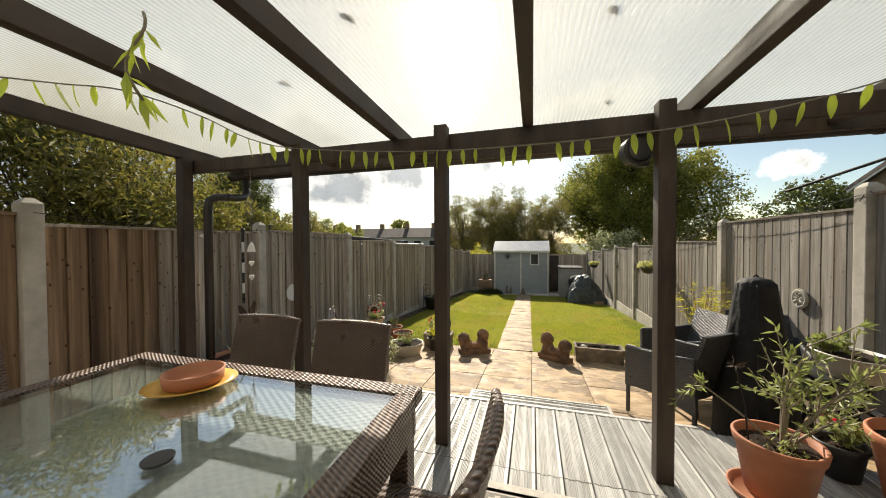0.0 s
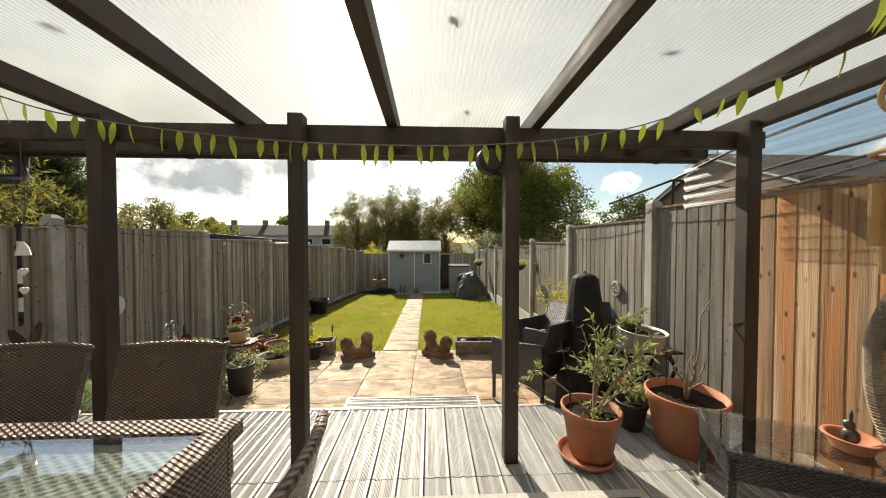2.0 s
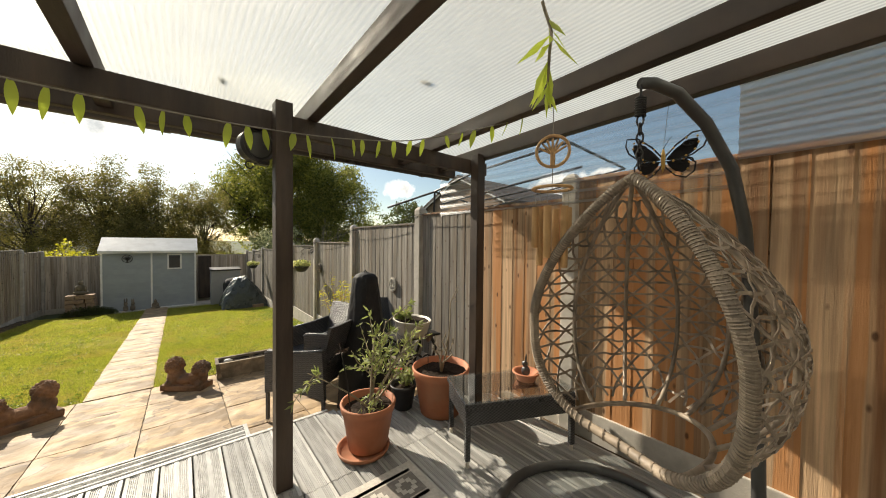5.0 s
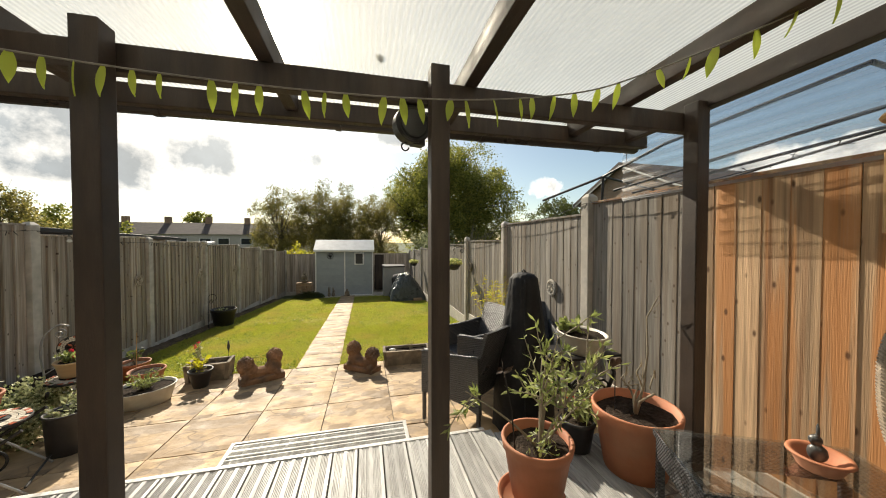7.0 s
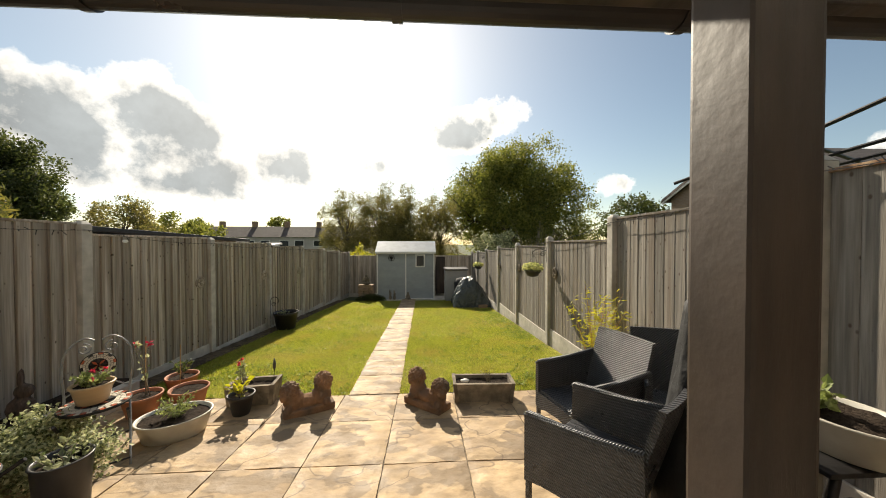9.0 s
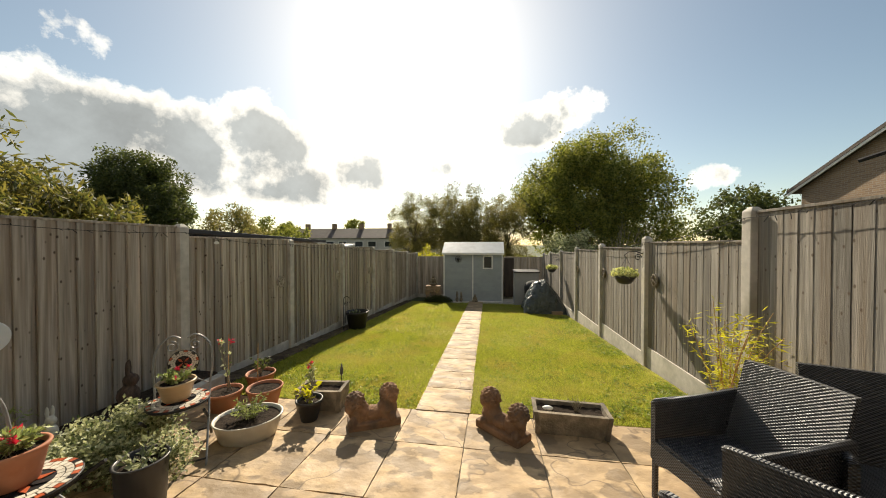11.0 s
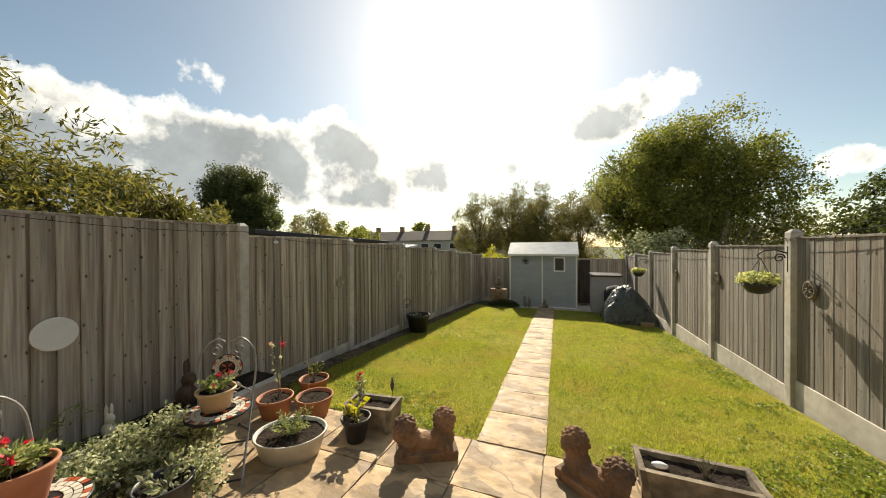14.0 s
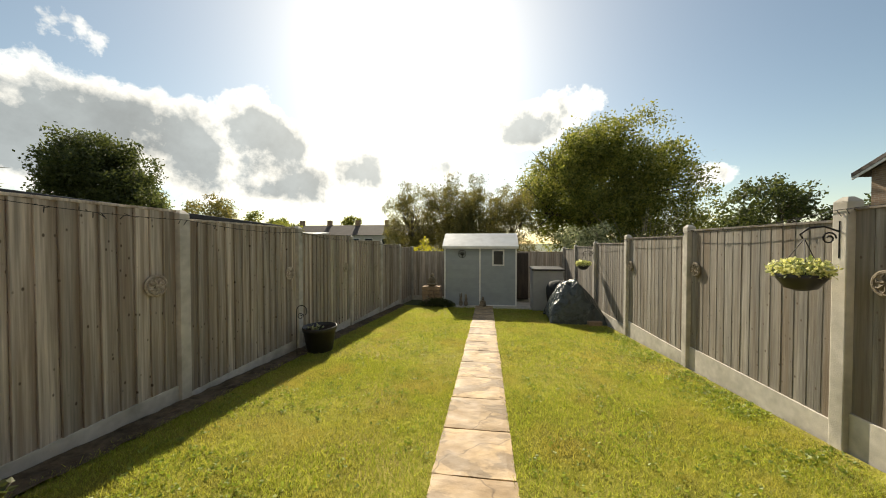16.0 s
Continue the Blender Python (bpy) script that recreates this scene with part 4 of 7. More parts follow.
def curved_panel(bm, w, z0, z1, lean, curve, t, n=8, top_round=0.02):
    """An upright panel across x, bowed backwards, leaning back, with thickness."""
    m = 6
    f, b_ = [], []
    for j in range(m + 1):
        v = j / m
        rf, rb = [], []
        for i in range(n + 1):
            u = i / n * 2 - 1
            z = z0 + (z1 - z0) * v - (top_round * u * u if j == m else 0)
            y = lean * v + curve * (1 - u * u) * 1.0
            rf.append(bm.verts.new((u * w / 2, y, z)))
            rb.append(bm.verts.new((u * w / 2, y + t, z)))
        f.append(rf)
        b_.append(rb)
    for j in range(m):
        for i in range(n):
            bm.faces.new((f[j][i], f[j][i + 1], f[j + 1][i + 1], f[j + 1][i]))
            bm.faces.new((b_[j][i + 1], b_[j][i], b_[j + 1][i], b_[j + 1][i + 1]))
    for i in range(n):
        bm.faces.new((f[m][i], f[m][i + 1], b_[m][i + 1], b_[m][i]))
        bm.faces.new((f[0][i + 1], f[0][i], b_[0][i], b_[0][i + 1]))
    for j in range(m):
        bm.faces.new((f[j + 1][0], b_[j + 1][0], b_[j][0], f[j][0]))
        bm.faces.new((f[j][n], b_[j][n], b_[j + 1][n], f[j + 1][n]))
    return bm


def dining_chair(m):
    """Faces local -y."""
    p = thing("dining_chair", m, "brown woven rattan dining chair with a curved back", "chair", "chairs round the table")
    bm = curved_panel(B(), 0.47, 0.40, 0.80, 0.10, 0.035, 0.028, top_round=0.005)
    bmesh.ops.translate(bm, verts=bm.verts, vec=(0, 0.18, 0))
    part("backrest", bm, M_BROWNW, p, smooth=False)
    part("back_rim", tube(B(), [(u * 0.236, 0.294 + 0.035 * (1 - u * u), 0.802 - 0.005 * u * u) for u in [i / 6 - 1 for i in range(13)]], 0.017, 8), M_BROWNW, p, smooth=True)
    part("seat", box(B(), (0, -0.02, 0.41), (0.46, 0.46, 0.05), bevel=0.012), M_BROWNW, p)
    part("skirt", strip_frame(B(), -0.225, 0.225, -0.24, 0.20, 0.02, 0.29, 0.384), M_BROWNW, p)
    for sx in (-1, 1):
        for y in (-0.22, 0.19):
            part("leg", box(B(), (sx * 0.205, y, 0.2), (0.032, 0.032, 0.40), bevel=0.004), M_BROWNW, p)
    return p


c0 = dining_chair(pose(-1.33, 1.48, DECK, 0, 0, 0))
copy_thing(c0, pose(-0.71, 1.48, DECK, 0, 0, 1))
copy_thing(c0, pose(-0.12, 0.93, DECK, 0, 0, -93))
copy_thing(c0, pose(-1.74, 0.72, DECK, 0, 0, 88))


# ---- rug ----
def rug():
    p = thing("outdoor_rug", pose(0.80, 1.10, DECK + 0.001), "taupe and cream geometric patterned outdoor rug on the deck", "rug")
    hx, hy = 0.79, 0.71
    part("rug_base", box(B(), (0, 0, 0.004), (2 * hx, 2 * hy, 0.007)), M_RUGL, p, "cream ground")
    z = 0.0085

    def flat_poly(pts):
        bm = B()
        bm.faces.new([bm.verts.new((x, y, z)) for x, y in pts])
        bmesh.ops.solidify(bm, geom=bm.faces[:], thickness=-0.0015)
        return bm
    for y in (hy - 0.05, hy - 0.24):
        part("stripe", flat_poly(((-hx + 0.04, y), (hx - 0.04, y), (hx - 0.04, y - 0.02), (-hx + 0.04, y - 0.02))), M_RUGD, p, "taupe stripe")
    part("border_band", box(B(), (0, hy - 0.155, 0.0074), (2 * hx - 0.08, 0.15, 0.0012)), M_RUGD, p, "taupe border band")
    k = 9
    for i in range(k):
        x = -hx + 0.12 + (2 * hx - 0.24) * i / (k - 1)
        yc = hy - 0.155
        bm = B()
        for dx, dy in ((0, 0.045), (0, -0.045), (0.045, 0), (-0.045, 0), (0.03, 0.03), (-0.03, 0.03), (0.03, -0.03), (-0.03, -0.03)):
            box(bm, (x + dx, yc + dy, z), (0.028, 0.028, 0.002))
        part("motif", bm, M_RUGL, p, "cream stepped diamond")
    for i in range(5):
        for j in range(3):
            x, y, s = -hx + 0.2 + 0.295 * i, hy - 0.46 - 0.33 * j, 0.13
            for q, mt in ((1.0, M_RUGD), (0.72, M_RUGL), (0.45, M_RUGD), (0.2, M_RUGL)):
                bm = B()
                zz = z + 0.0006 * (1 - q)
                bm.faces.new([bm.verts.new((x + s * q * a, y + s * q * 1.15 * b_, zz + 0.0004)) for a, b_ in ((1, 0), (0, 1), (-1, 0), (0, -1))])
                bmesh.ops.solidify(bm, geom=bm.faces[:], thickness=-0.001)
                part("diamond", bm, mt, p)


rug()


# ---- hanging egg chair ----
def egg_chair():
    p = thing("hanging_egg_chair", pose(2.0, 0.76, 0.87, 0, 0, -17), "grey-brown woven cane hanging egg chair, empty", "hanging chair")
    H, R, DEEP, edge = 1.11, 0.45, 1.62, 103

    def rad(h):
        """Teardrop: round below, drawn to a point above."""
        v = h / H
        if v < 0.42:
            return R * math.sqrt(max(0.0, 1 - ((0.42 - v) / 0.42) ** 2.8))
        return R * max(0.0, 1 - ((v - 0.42) / 0.58) ** 1.7) ** 0.85

    def at(ang, h, out=0.0):
        a = radians(ang)
        r = rad(h) + out
        return Vector((r * math.cos(a) * (DEEP if math.cos(a) > 0 else 1.2) - 0.04, r * math.sin(a), h))

    def strand(bm, pts, w, t):
        """A flat cane strip with its broad side outwards."""
        prev = None
        for i_, c in enumerate(pts):
            d = (pts[min(i_ + 1, len(pts) - 1)] - pts[max(i_ - 1, 0)]).normalized()
            o = Vector((c.x + 0.04, c.y * 1.5, (c.z - H * 0.42) * 0.8)).normalized()
            sd = d.cross(o).normalized()
            o = sd.cross(d).normalized()
            cur = [bm.verts.new(c + sd * w * a_ / 2 + o * t * b_ / 2) for a_, b_ in ((-1, -1), (1, -1), (1, 1), (-1, 1))]
            if prev:
                for k_ in range(4):
                    bm.faces.new((prev[k_], prev[(k_ + 1) % 4], cur[(k_ + 1) % 4], cur[k_]))
            prev = cur
    hs = [H * (i / 40) for i in range(41)]
    rim = [at(-edge, h) for h in hs] + [at(edge, h) for h in hs[-2:0:-1]]
    part("rim", tube(B(), rim, 0.021, 10, close=True), M_CANE, p, "thick wrapped cane rim", smooth=True)
    rng = random.Random(5)
    bm = B()
    for j in range(3 * len(rim)):
        i = j // 3
        a, b_ = rim[i % len(rim)], rim[(i + 1) % len(rim)]
        a, b_ = a.lerp(b_, j % 3 / 3), a.lerp(b_, (j % 3 + 1) / 3)
        d = (b_ - a).normalized()
        o = d.orthogonal().normalized()
        c = (a + b_) / 2
        skew = d * rng.uniform(0.003, 0.010)
        tube(bm, [c + (o * math.cos(k * math.pi / 4) + d.cross(o) * math.sin(k * math.pi / 4)) * 0.0215 + skew * math.cos(k * math.pi / 4) for k in range(8)], 0.0035, 4, close=True)
    w = part("rim_wrapping", bm, M_CANE, p)
    tagged(w, kind="stuff")
    for ang in (-78, -52, -26, 0, 26, 52, 78):
        part("rib", tube(B(), [at(ang, h, -0.008) for h in hs[2:]], 0.010, 7), M_CANEDARK, p, smooth=True)
    part("base_hoop", tube(B(), [at(-edge + 2 * edge * k / 40, H * 0.05, -0.01) for k in range(41)], 0.012, 7), M_CANEDARK, p, smooth=True)
    bm = B()
    n = 15
    for i in range(1, n + 1):
        h = H * (0.03 + 0.90 * i / n)
        strand(bm, [at(-edge + 2 * edge * k / 52, h + 0.004 * math.sin(k * 1.6 + i) + rng.uniform(-0.002, 0.002), 0.004 * (1 if (k + i) % 2 else -1)) for k in range(53)], 0.011, 0.003)
    step = 2 * edge / 15
    for sgn in (1, -1):
        for k in range(-9, 25):
            pts = []
            jit = rng.uniform(-1.2, 1.2)
            for j in range(45):
                v = j / 44
                ang = sgn * (-edge + step * (k + 0.25) + 105 * (v - 0.15) + jit)
                if -edge <= ang <= edge:
                    pts.append(at(ang, H * (0.065 + 0.865 * v), 0.004 * (1 if j % 4 < 2 else -1) * sgn))
            if len(pts) > 2:
                strand(bm, pts, 0.011, 0.003)
    w = part("cane_weave", bm, M_CANEDARK, p, "open diagonal cane weave")
    tagged(w, kind="stuff")
    s = thing("chair_stand", pose(0, 0, 0), "dark grey curved steel stand of the hanging chair", "chair stand")
    top = Vector((2.00, 0.76, 2.36))
    pole = [(2.46, 0.42, DECK + 0.03), (2.53, 0.44, 0.9), (2.54, 0.48, 1.5), (2.51, 0.50, 1.8), (2.44, 0.54, 2.05), (2.32, 0.61, 2.24), (2.17, 0.68, 2.35), (2.06, 0.735, 2.375), (2.00, 0.76, 2.365)]
    part("pole", tube(B(), pole, [0.025] * 5 + [0.025, 0.025, 0.024, 0.022], 12), M_GREYMET, s, smooth=True)
    part("base_ring", tube(B(), [(1.95 + 0.47 * math.cos(a), 0.84 + 0.47 * math.sin(a), DECK + 0.025) for a in [radians(-60 + i * 10) for i in range(31)]], 0.025, 10), M_GREYMET, s, smooth=True)
    part("base_arm", tube(B(), [(2.46, 0.42, DECK + 0.05), (2.2, 0.6, DECK + 0.035), (1.52, 1.05, DECK + 0.03)], 0.024, 10), M_GREYMET, s, smooth=True)
    bm = B()
    pts = []
    for i in range(80):
        a = i * 2 * math.pi / 10
        pts.append((2.0 + 0.018 * math.cos(a), 0.76 + 0.018 * math.sin(a), 2.31 - 0.001 * i))
    part("spring", tube(bm, pts, 0.004, 5), M_IRON, s, smooth=True)
    for i in range(6):
        z = 2.215 - 0.035 * i
        part("chain_link", tube(B(), [((2.0 + 0.012 * math.cos(a)) if i % 2 else 2.0, 0.76 if i % 2 else 0.76 + 0.012 * math.cos(a), z + 0.024 * math.sin(a)) for a in [k * math.pi / 6 for k in range(12)]], 0.004, 5, close=True), M_IRON, s)
    part("hook", tube(B(), [(2.0, 0.76, 2.36), (2.0, 0.76, 2.30)], 0.005, 6), M_IRON, s)
    return p


egg_chair()


# ---- low glass table beside the egg chair ----
def coffee_table():
    a = math.degrees(math.atan2(-0.40, 0.83))
    p = thing("coffee_table", pose(1.88, 1.73, DECK, 0, 0, a), "low black rattan side table with a glass top", "table")
    w, d, h = 0.74, 0.40, 0.375
    part("tabletop_frame", strip_frame(B(), 0, w, -d / 2, d / 2, 0.035, h - 0.03, h), M_BLACKW, p)
    part("apron", strip_frame(B(), 0.01, w - 0.01, -d / 2 + 0.01, d / 2 - 0.01, 0.02, h - 0.13, h - 0.032), M_BLACKW, p)
    part("glass_top", box(B(), (w / 2, 0, h + 0.005), (w - 0.004, d - 0.004, 0.008), bevel=0.002), M_TABLEGLASS, p, "clear glass top")
    for x in (0.025, w - 0.025):
        for y in (-d / 2 + 0.025, d / 2 - 0.025):
            l = part("leg", box(B(), (x, y, (h - 0.03) / 2 + 0.02), (0.03, 0.03, h - 0.07), bevel=0.003), M_BLACKW, p)
            part("foot", lathe(B(), [(0.012, 0), (0.012, 0.025)], 10, (x, y, 0.0)), M_CREAM, l, "pale metal foot")
    return p


coffee_table()


# ---- pots ----
def pot(m, r, h, mat, label, group="", soil=True, rim=0.012, taper=0.72, name="plant_pot", saucer=False, sx=1.0, sy=1.0, n=32, rolled=0.18):
    p = thing(name, m, label, "plant pot", group)
    rb = r * taper
    prof = [(rb * 0.92, 0.0), (rb, 0.006), (rb + (r - rb) * (1 - rolled), h * (1 - rolled)), (r * 1.0, h * (1 - rolled) + 0.004), (r + rim * 0.6, h - 0.008), (r + rim * 0.3, h), (r - rim * 0.7, h - 0.002),
            (r - rim * 1.6, h * 0.80), (rb * 0.8, h * 0.3), (0.0, h * 0.28)]
    part("pot_body", lathe(B(), prof, n, (0, 0, 0.02 if saucer else 0), sx, sy), mat, p, smooth=True)
    if soil:
        bm = B()
        k = 10
        rs = r - rim * 1.5
        ring = [[bm.verts.new((sx * rs * j / 5 * math.cos(2 * math.pi * i / 20), sy * rs * j / 5 * math.sin(2 * math.pi * i / 20), h * 0.86 + 0.016 * noise.noise((j * 0.9 + h * 50, i * 0.7, r * 40)) + (0.02 if saucer else 0))) for i in range(20)] for j in range(1, 6)]
        c = bm.verts.new((0, 0, h * 0.88))
        for i in range(20):
            bm.faces.new((c, ring[0][i], ring[0][(i + 1) % 20]))
            for j in range(4):
                bm.faces.new((ring[j][i], ring[j + 1][i], ring[j + 1][(i + 1) % 20], ring[j][(i + 1) % 20]))
        part("soil", bm, M_SOIL, p, "dark crumbly soil", smooth=True)
    if saucer:
        part("saucer", lathe(B(), [(rb * 1.1, 0), (rb * 1.3, 0.012), (rb * 1.36, 0.035), (rb * 1.28, 0.035), (rb * 1.2, 0.016), (0, 0.014)], n, (-0.03, 0, 0)), mat, p, "terracotta saucer", smooth=True)
    return p


def on_ground(x, y, rz=0.0):
    return pose(x, y, ground_z(y) - 0.002, 0, 0, rz)


def sprigs(parent_m, name, label, category, stems, spread, height, leaves, size, mat, seed, stem_r=0.004, ratio=0.3, lean=(0, 0), stem_mat=None, flower=None, start=0.25, category_group=""):
    """A small plant: thin bent stems from one base, with leaves along them."""
    rng = np.random.default_rng(seed)
    p = thing(name, parent_m, label, category)
    cs, ds = [], []
    ends = []
    for i in range(stems):
        a = rng.uniform(0, 2 * math.pi)
        s = spread * math.sqrt(rng.uniform(0.05, 1))
        e = Vector((math.cos(a) * s + lean[0], math.sin(a) * s + lean[1], height * rng.uniform(0.6, 1.0)))
        m = Vector((e.x * 0.35, e.y * 0.35, e.z * 0.55)) + Vector(rng.normal(0, 0.02, 3))
        b0 = Vector((rng.normal(0, spread * 0.12), rng.normal(0, spread * 0.12), -0.02))
        pts = [b0 * (1 - t) ** 2 + m * 2 * t * (1 - t) + e * t * t for t in [k / 6 for k in range(7)]]
        part("stem", tube(B(), pts, [stem_r * (1 - 0.1 * k) for k in range(7)], 5), stem_mat or M_STEM, p, smooth=True)
        ends.append(e)
        for _ in range(max(1, leaves // stems)):
            t = rng.uniform(start, 1.0)
            c = b0 * (1 - t) ** 2 + m * 2 * t * (1 - t) + e * t * t
            d = (e - m).normalized() * 0.6 + Vector(rng.normal(0, 0.6, 3))
            cs.append(tuple(c))
            ds.append(tuple(d))
    leaf_mesh("foliage", cs, size, mat, p, rng, ratio, dirs=np.array(ds))
    if flower:
        k = min(len(ends), flower[1])
        for e in ends[:k]:
            fc = np.array([e] * 7) + rng.normal(0, 0.004, (7, 3))
            leaf_mesh("flower", fc, flower[2], flower[0], p, rng, 0.7, up_bias=0.3)
    return p


POTS = "terracotta pots"
pot(pose(1.46, 2.08, DECK), 0.165, 0.285, M_TERRA, "terracotta pot and saucer with an olive bush", POTS, saucer=True)
pot(pose(2.10, 2.14, DECK), 0.215, 0.35, M_TERRA, "large terracotta pot with a bare pruned shrub", POTS)
pot(pose(1.90, 2.36, DECK), 0.10, 0.19, M_DARKPOT, "small dark pot with red flowers on the deck")
pot(pose(2.34, 1.53, DECK + 0.384), 0.085, 0.06, M_TERRA, "shallow terracotta bowl on the glass side table", soil=False, name="terracotta_bowl")
# patio, west side
pot(on_ground(-1.52, 4.47, 25), 0.235, 0.17, M_CREAM, "old cream enamel basin planted with herbs", taper=0.82, name="basin_planter", sx=1.1, sy=0.9, rolled=0.06)
pot(on_ground(-1.17, 4.80), 0.115, 0.20, M_DARKPOT, "dark glazed pot with a yellow-leaved plant", taper=0.62)
pot(on_ground(-1.80, 5.02), 0.165, 0.19, M_TERRA, "wide terracotta pot of bare soil", POTS)
pot(on_ground(-2.12, 4.86), 0.155, 0.19, M_TERRA, "terracotta pot with a young rose stem", POTS)
pot(on_ground(-2.12, 5.36), 0.15, 0.20, M_TERRA, "terracotta pot with a small leafy rose", POTS)
pot(on_ground(-1.52, 3.65), 0.125, 0.31, M_DARKPOT, "tall dark plastic pot with a wilting plant", taper=0.86, rolled=0.05)
pot(on_ground(-2.52, 8.90), 0.25, 0.38, M_DARKPOT, "tall dark planter on the lawn edge", taper=0.75)
pot(pose(-2.35, 2.42, DECK), 0.22, 0.25, M_TERRA, "wide terracotta pot with a bare shrub", POTS)


pot(pose(-2.03, 2.42, DECK), 0.125, 0.12, M_GLAZE, "shallow beige pot of dry soil on the deck", taper=0.7)


def trough(m, w, d, h, label):
    p = thing("stone_trough", m, label, "planter", "stone troughs")
    for q in (-1, 1):
        bm = prism(B(), ((q * d * 0.40, 0), (q * d * 0.5, h), (q * (d * 0.5 - 0.035), h), (q * (d * 0.40 - 0.035), 0.02)), "x", -w / 2 * 0.95, w / 2 * 0.95)
        part("trough_wall", bm, M_STONE, p)
    for q in (-1, 1):
        bm = prism(B(), ((q * w * 0.45, 0), (q * w * 0.5, h + 0.004), (q * (w * 0.5 - 0.035), h + 0.004), (q * (w * 0.45 - 0.035), 0.02)), "y", -d / 2 - 0.001, d / 2 + 0.001)
        part("trough_wall", bm, M_STONE, p)
    bm = B()
    nx, ny = 16, 8
    g = [[bm.verts.new(((i / nx - 0.5) * (w - 0.07), (j / ny - 0.5) * (d - 0.06), h * 0.83 + 0.018 * noise.noise((i * 0.9, j * 0.9, w * 30)))) for i in range(nx + 1)] for j in range(ny + 1)]
    for j in range(ny):
        for i in range(nx):
            bm.faces.new((g[j][i], g[j][i + 1], g[j + 1][i + 1], g[j + 1][i]))
    part("soil", bm, M_SOIL, p, "dark crumbly soil", smooth=True)
    return p


trough(on_ground(1.19, 5.02, -2), 0.64, 0.27, 0.20, "weathered rectangular stone trough of dark soil")
trough(on_ground(-1.19, 5.08, 6), 0.46, 0.26, 0.21, "weathered stone trough with roses and soil")


def statue(m, label, seed, flip=1):
    """A pair of crouching curly beasts on one base: one plain mesh."""
    bm = B()
    box(bm, (0, 0, 0.035), (0.46, 0.20, 0.07), bevel=0.015)

    def lump(c, s):
        r = bmesh.ops.create_icosphere(bm, subdivisions=3, radius=1.0)
        bmesh.ops.transform(bm, matrix=Matrix.Translation(c) @ Matrix.Diagonal((*s, 1)), verts=r["verts"])
    rng = random.Random(int(seed))
    for x, lean, hh in ((-0.13, -0.035, 0.30), (0.115, 0.02, 0.335)):
        lump((x, 0, 0.13), (0.095, 0.085, 0.10))
        lump((x + lean * 0.5, 0, hh * 0.62), (0.075, 0.075, 0.10))
        top = Vector((x + lean, 0, hh - 0.075))
        lump(top, (0.078, 0.08, 0.085))
        lump((x + lean * 2.4, -0.035, hh - 0.105), (0.045, 0.05, 0.045))
        lump((x + lean * 1.6, -0.07, 0.09), (0.035, 0.045, 0.04))
        for i in range(60):
            z = 1 - 1.25 * (i + 0.5) / 60
            r, t = math.sqrt(max(0.0, 1 - z * z)), i * 2.39996
            c = top + Vector((0.08 * r * math.cos(t), 0.082 * r * math.sin(t), 0.087 * z))
            if c.z > hh - 0.12 or c.y > 0:
                k = rng.uniform(0.012, 0.017)
                q = bmesh.ops.create_icosphere(bm, subdivisions=2, radius=k)
                bmesh.ops.translate(bm, vec=c, verts=q["verts"])
    lump((0.125, 0, 0.345), (0.022, 0.022, 0.025))
    lump((0.0, 0, 0.11), (0.12, 0.078, 0.06))
    for v in bm.verts:
        d = noise.noise((v.co.x * 26 + seed, v.co.y * 26, v.co.z * 26))
        v.co += Vector((d, noise.noise((v.co.y * 25, v.co.z * 25, seed)), d * 0.7)) * 0.007
        v.co.x *= flip
    ob = link_mesh("beast_statue", bm, M_DOG, None, "", True)
    weld(ob, 0.0055)
    ob.matrix_basis = m
    return tagged(ob, label, "statue", "stone statues by the path")


statue(on_ground(-0.55, 4.83, 28), "rusty weathered stone statue of two crouching beasts", 1.0)
statue(on_ground(0.60, 4.86, -40), "rusty weathered stone statue of two curly beasts", 7.0, -1)


# ---- black rattan armchairs on the patio ----
def armchair(m):
    """Faces local -y."""
    p = thing("rattan_armchair", m, "black woven rattan garden armchair with steel feet", "armchair", "black garden armchairs")
    bm = curved_panel(B(), 0.50, 0.30, 0.86, 0.16, 0.02, 0.03, top_round=0.0)
    bmesh.ops.translate(bm, verts=bm.verts, vec=(0, 0.14, 0))
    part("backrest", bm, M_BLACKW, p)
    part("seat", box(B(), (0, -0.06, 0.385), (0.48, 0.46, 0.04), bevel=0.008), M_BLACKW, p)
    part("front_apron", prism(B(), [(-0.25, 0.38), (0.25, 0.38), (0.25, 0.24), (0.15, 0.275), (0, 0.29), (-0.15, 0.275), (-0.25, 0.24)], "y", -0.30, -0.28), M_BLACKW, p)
    for s in (-1, 1):
        poly = [(-0.30, 0.26), (-0.30, 0.60), (-0.28, 0.615), (0.0, 0.625), (0.26, 0.66), (0.28, 0.24), (0.15, 0.275), (-0.05, 0.29), (-0.2, 0.28)]
        part("arm_panel", prism(B(), poly, "x", s * 0.265 - 0.018, s * 0.265 + 0.018), M_BLACKW, p)
        part("arm_rim", tube(B(), [(s * 0.265, y, z) for y, z in poly[1:5]], 0.020, 6), M_BLACKW, p, smooth=True)
        for y in (-0.285, 0.26):
            l = part("leg", box(B(), (s * 0.262, y, 0.15), (0.026, 0.026, 0.26), bevel=0.003), M_BLACKW, p)
            part("foot", lathe(B(), [(0.011, 0), (0.011, 0.03)], 10, (s * 0.262, y, 0.0)), M_CREAM, l, "bright steel foot")
    return p


a0 = armchair(on_ground(1.52, 3.30, -142))
copy_thing(a0, on_ground(1.84, 4.02, -76))
copy_thing(a0, on_ground(2.44, 3.92, -22))


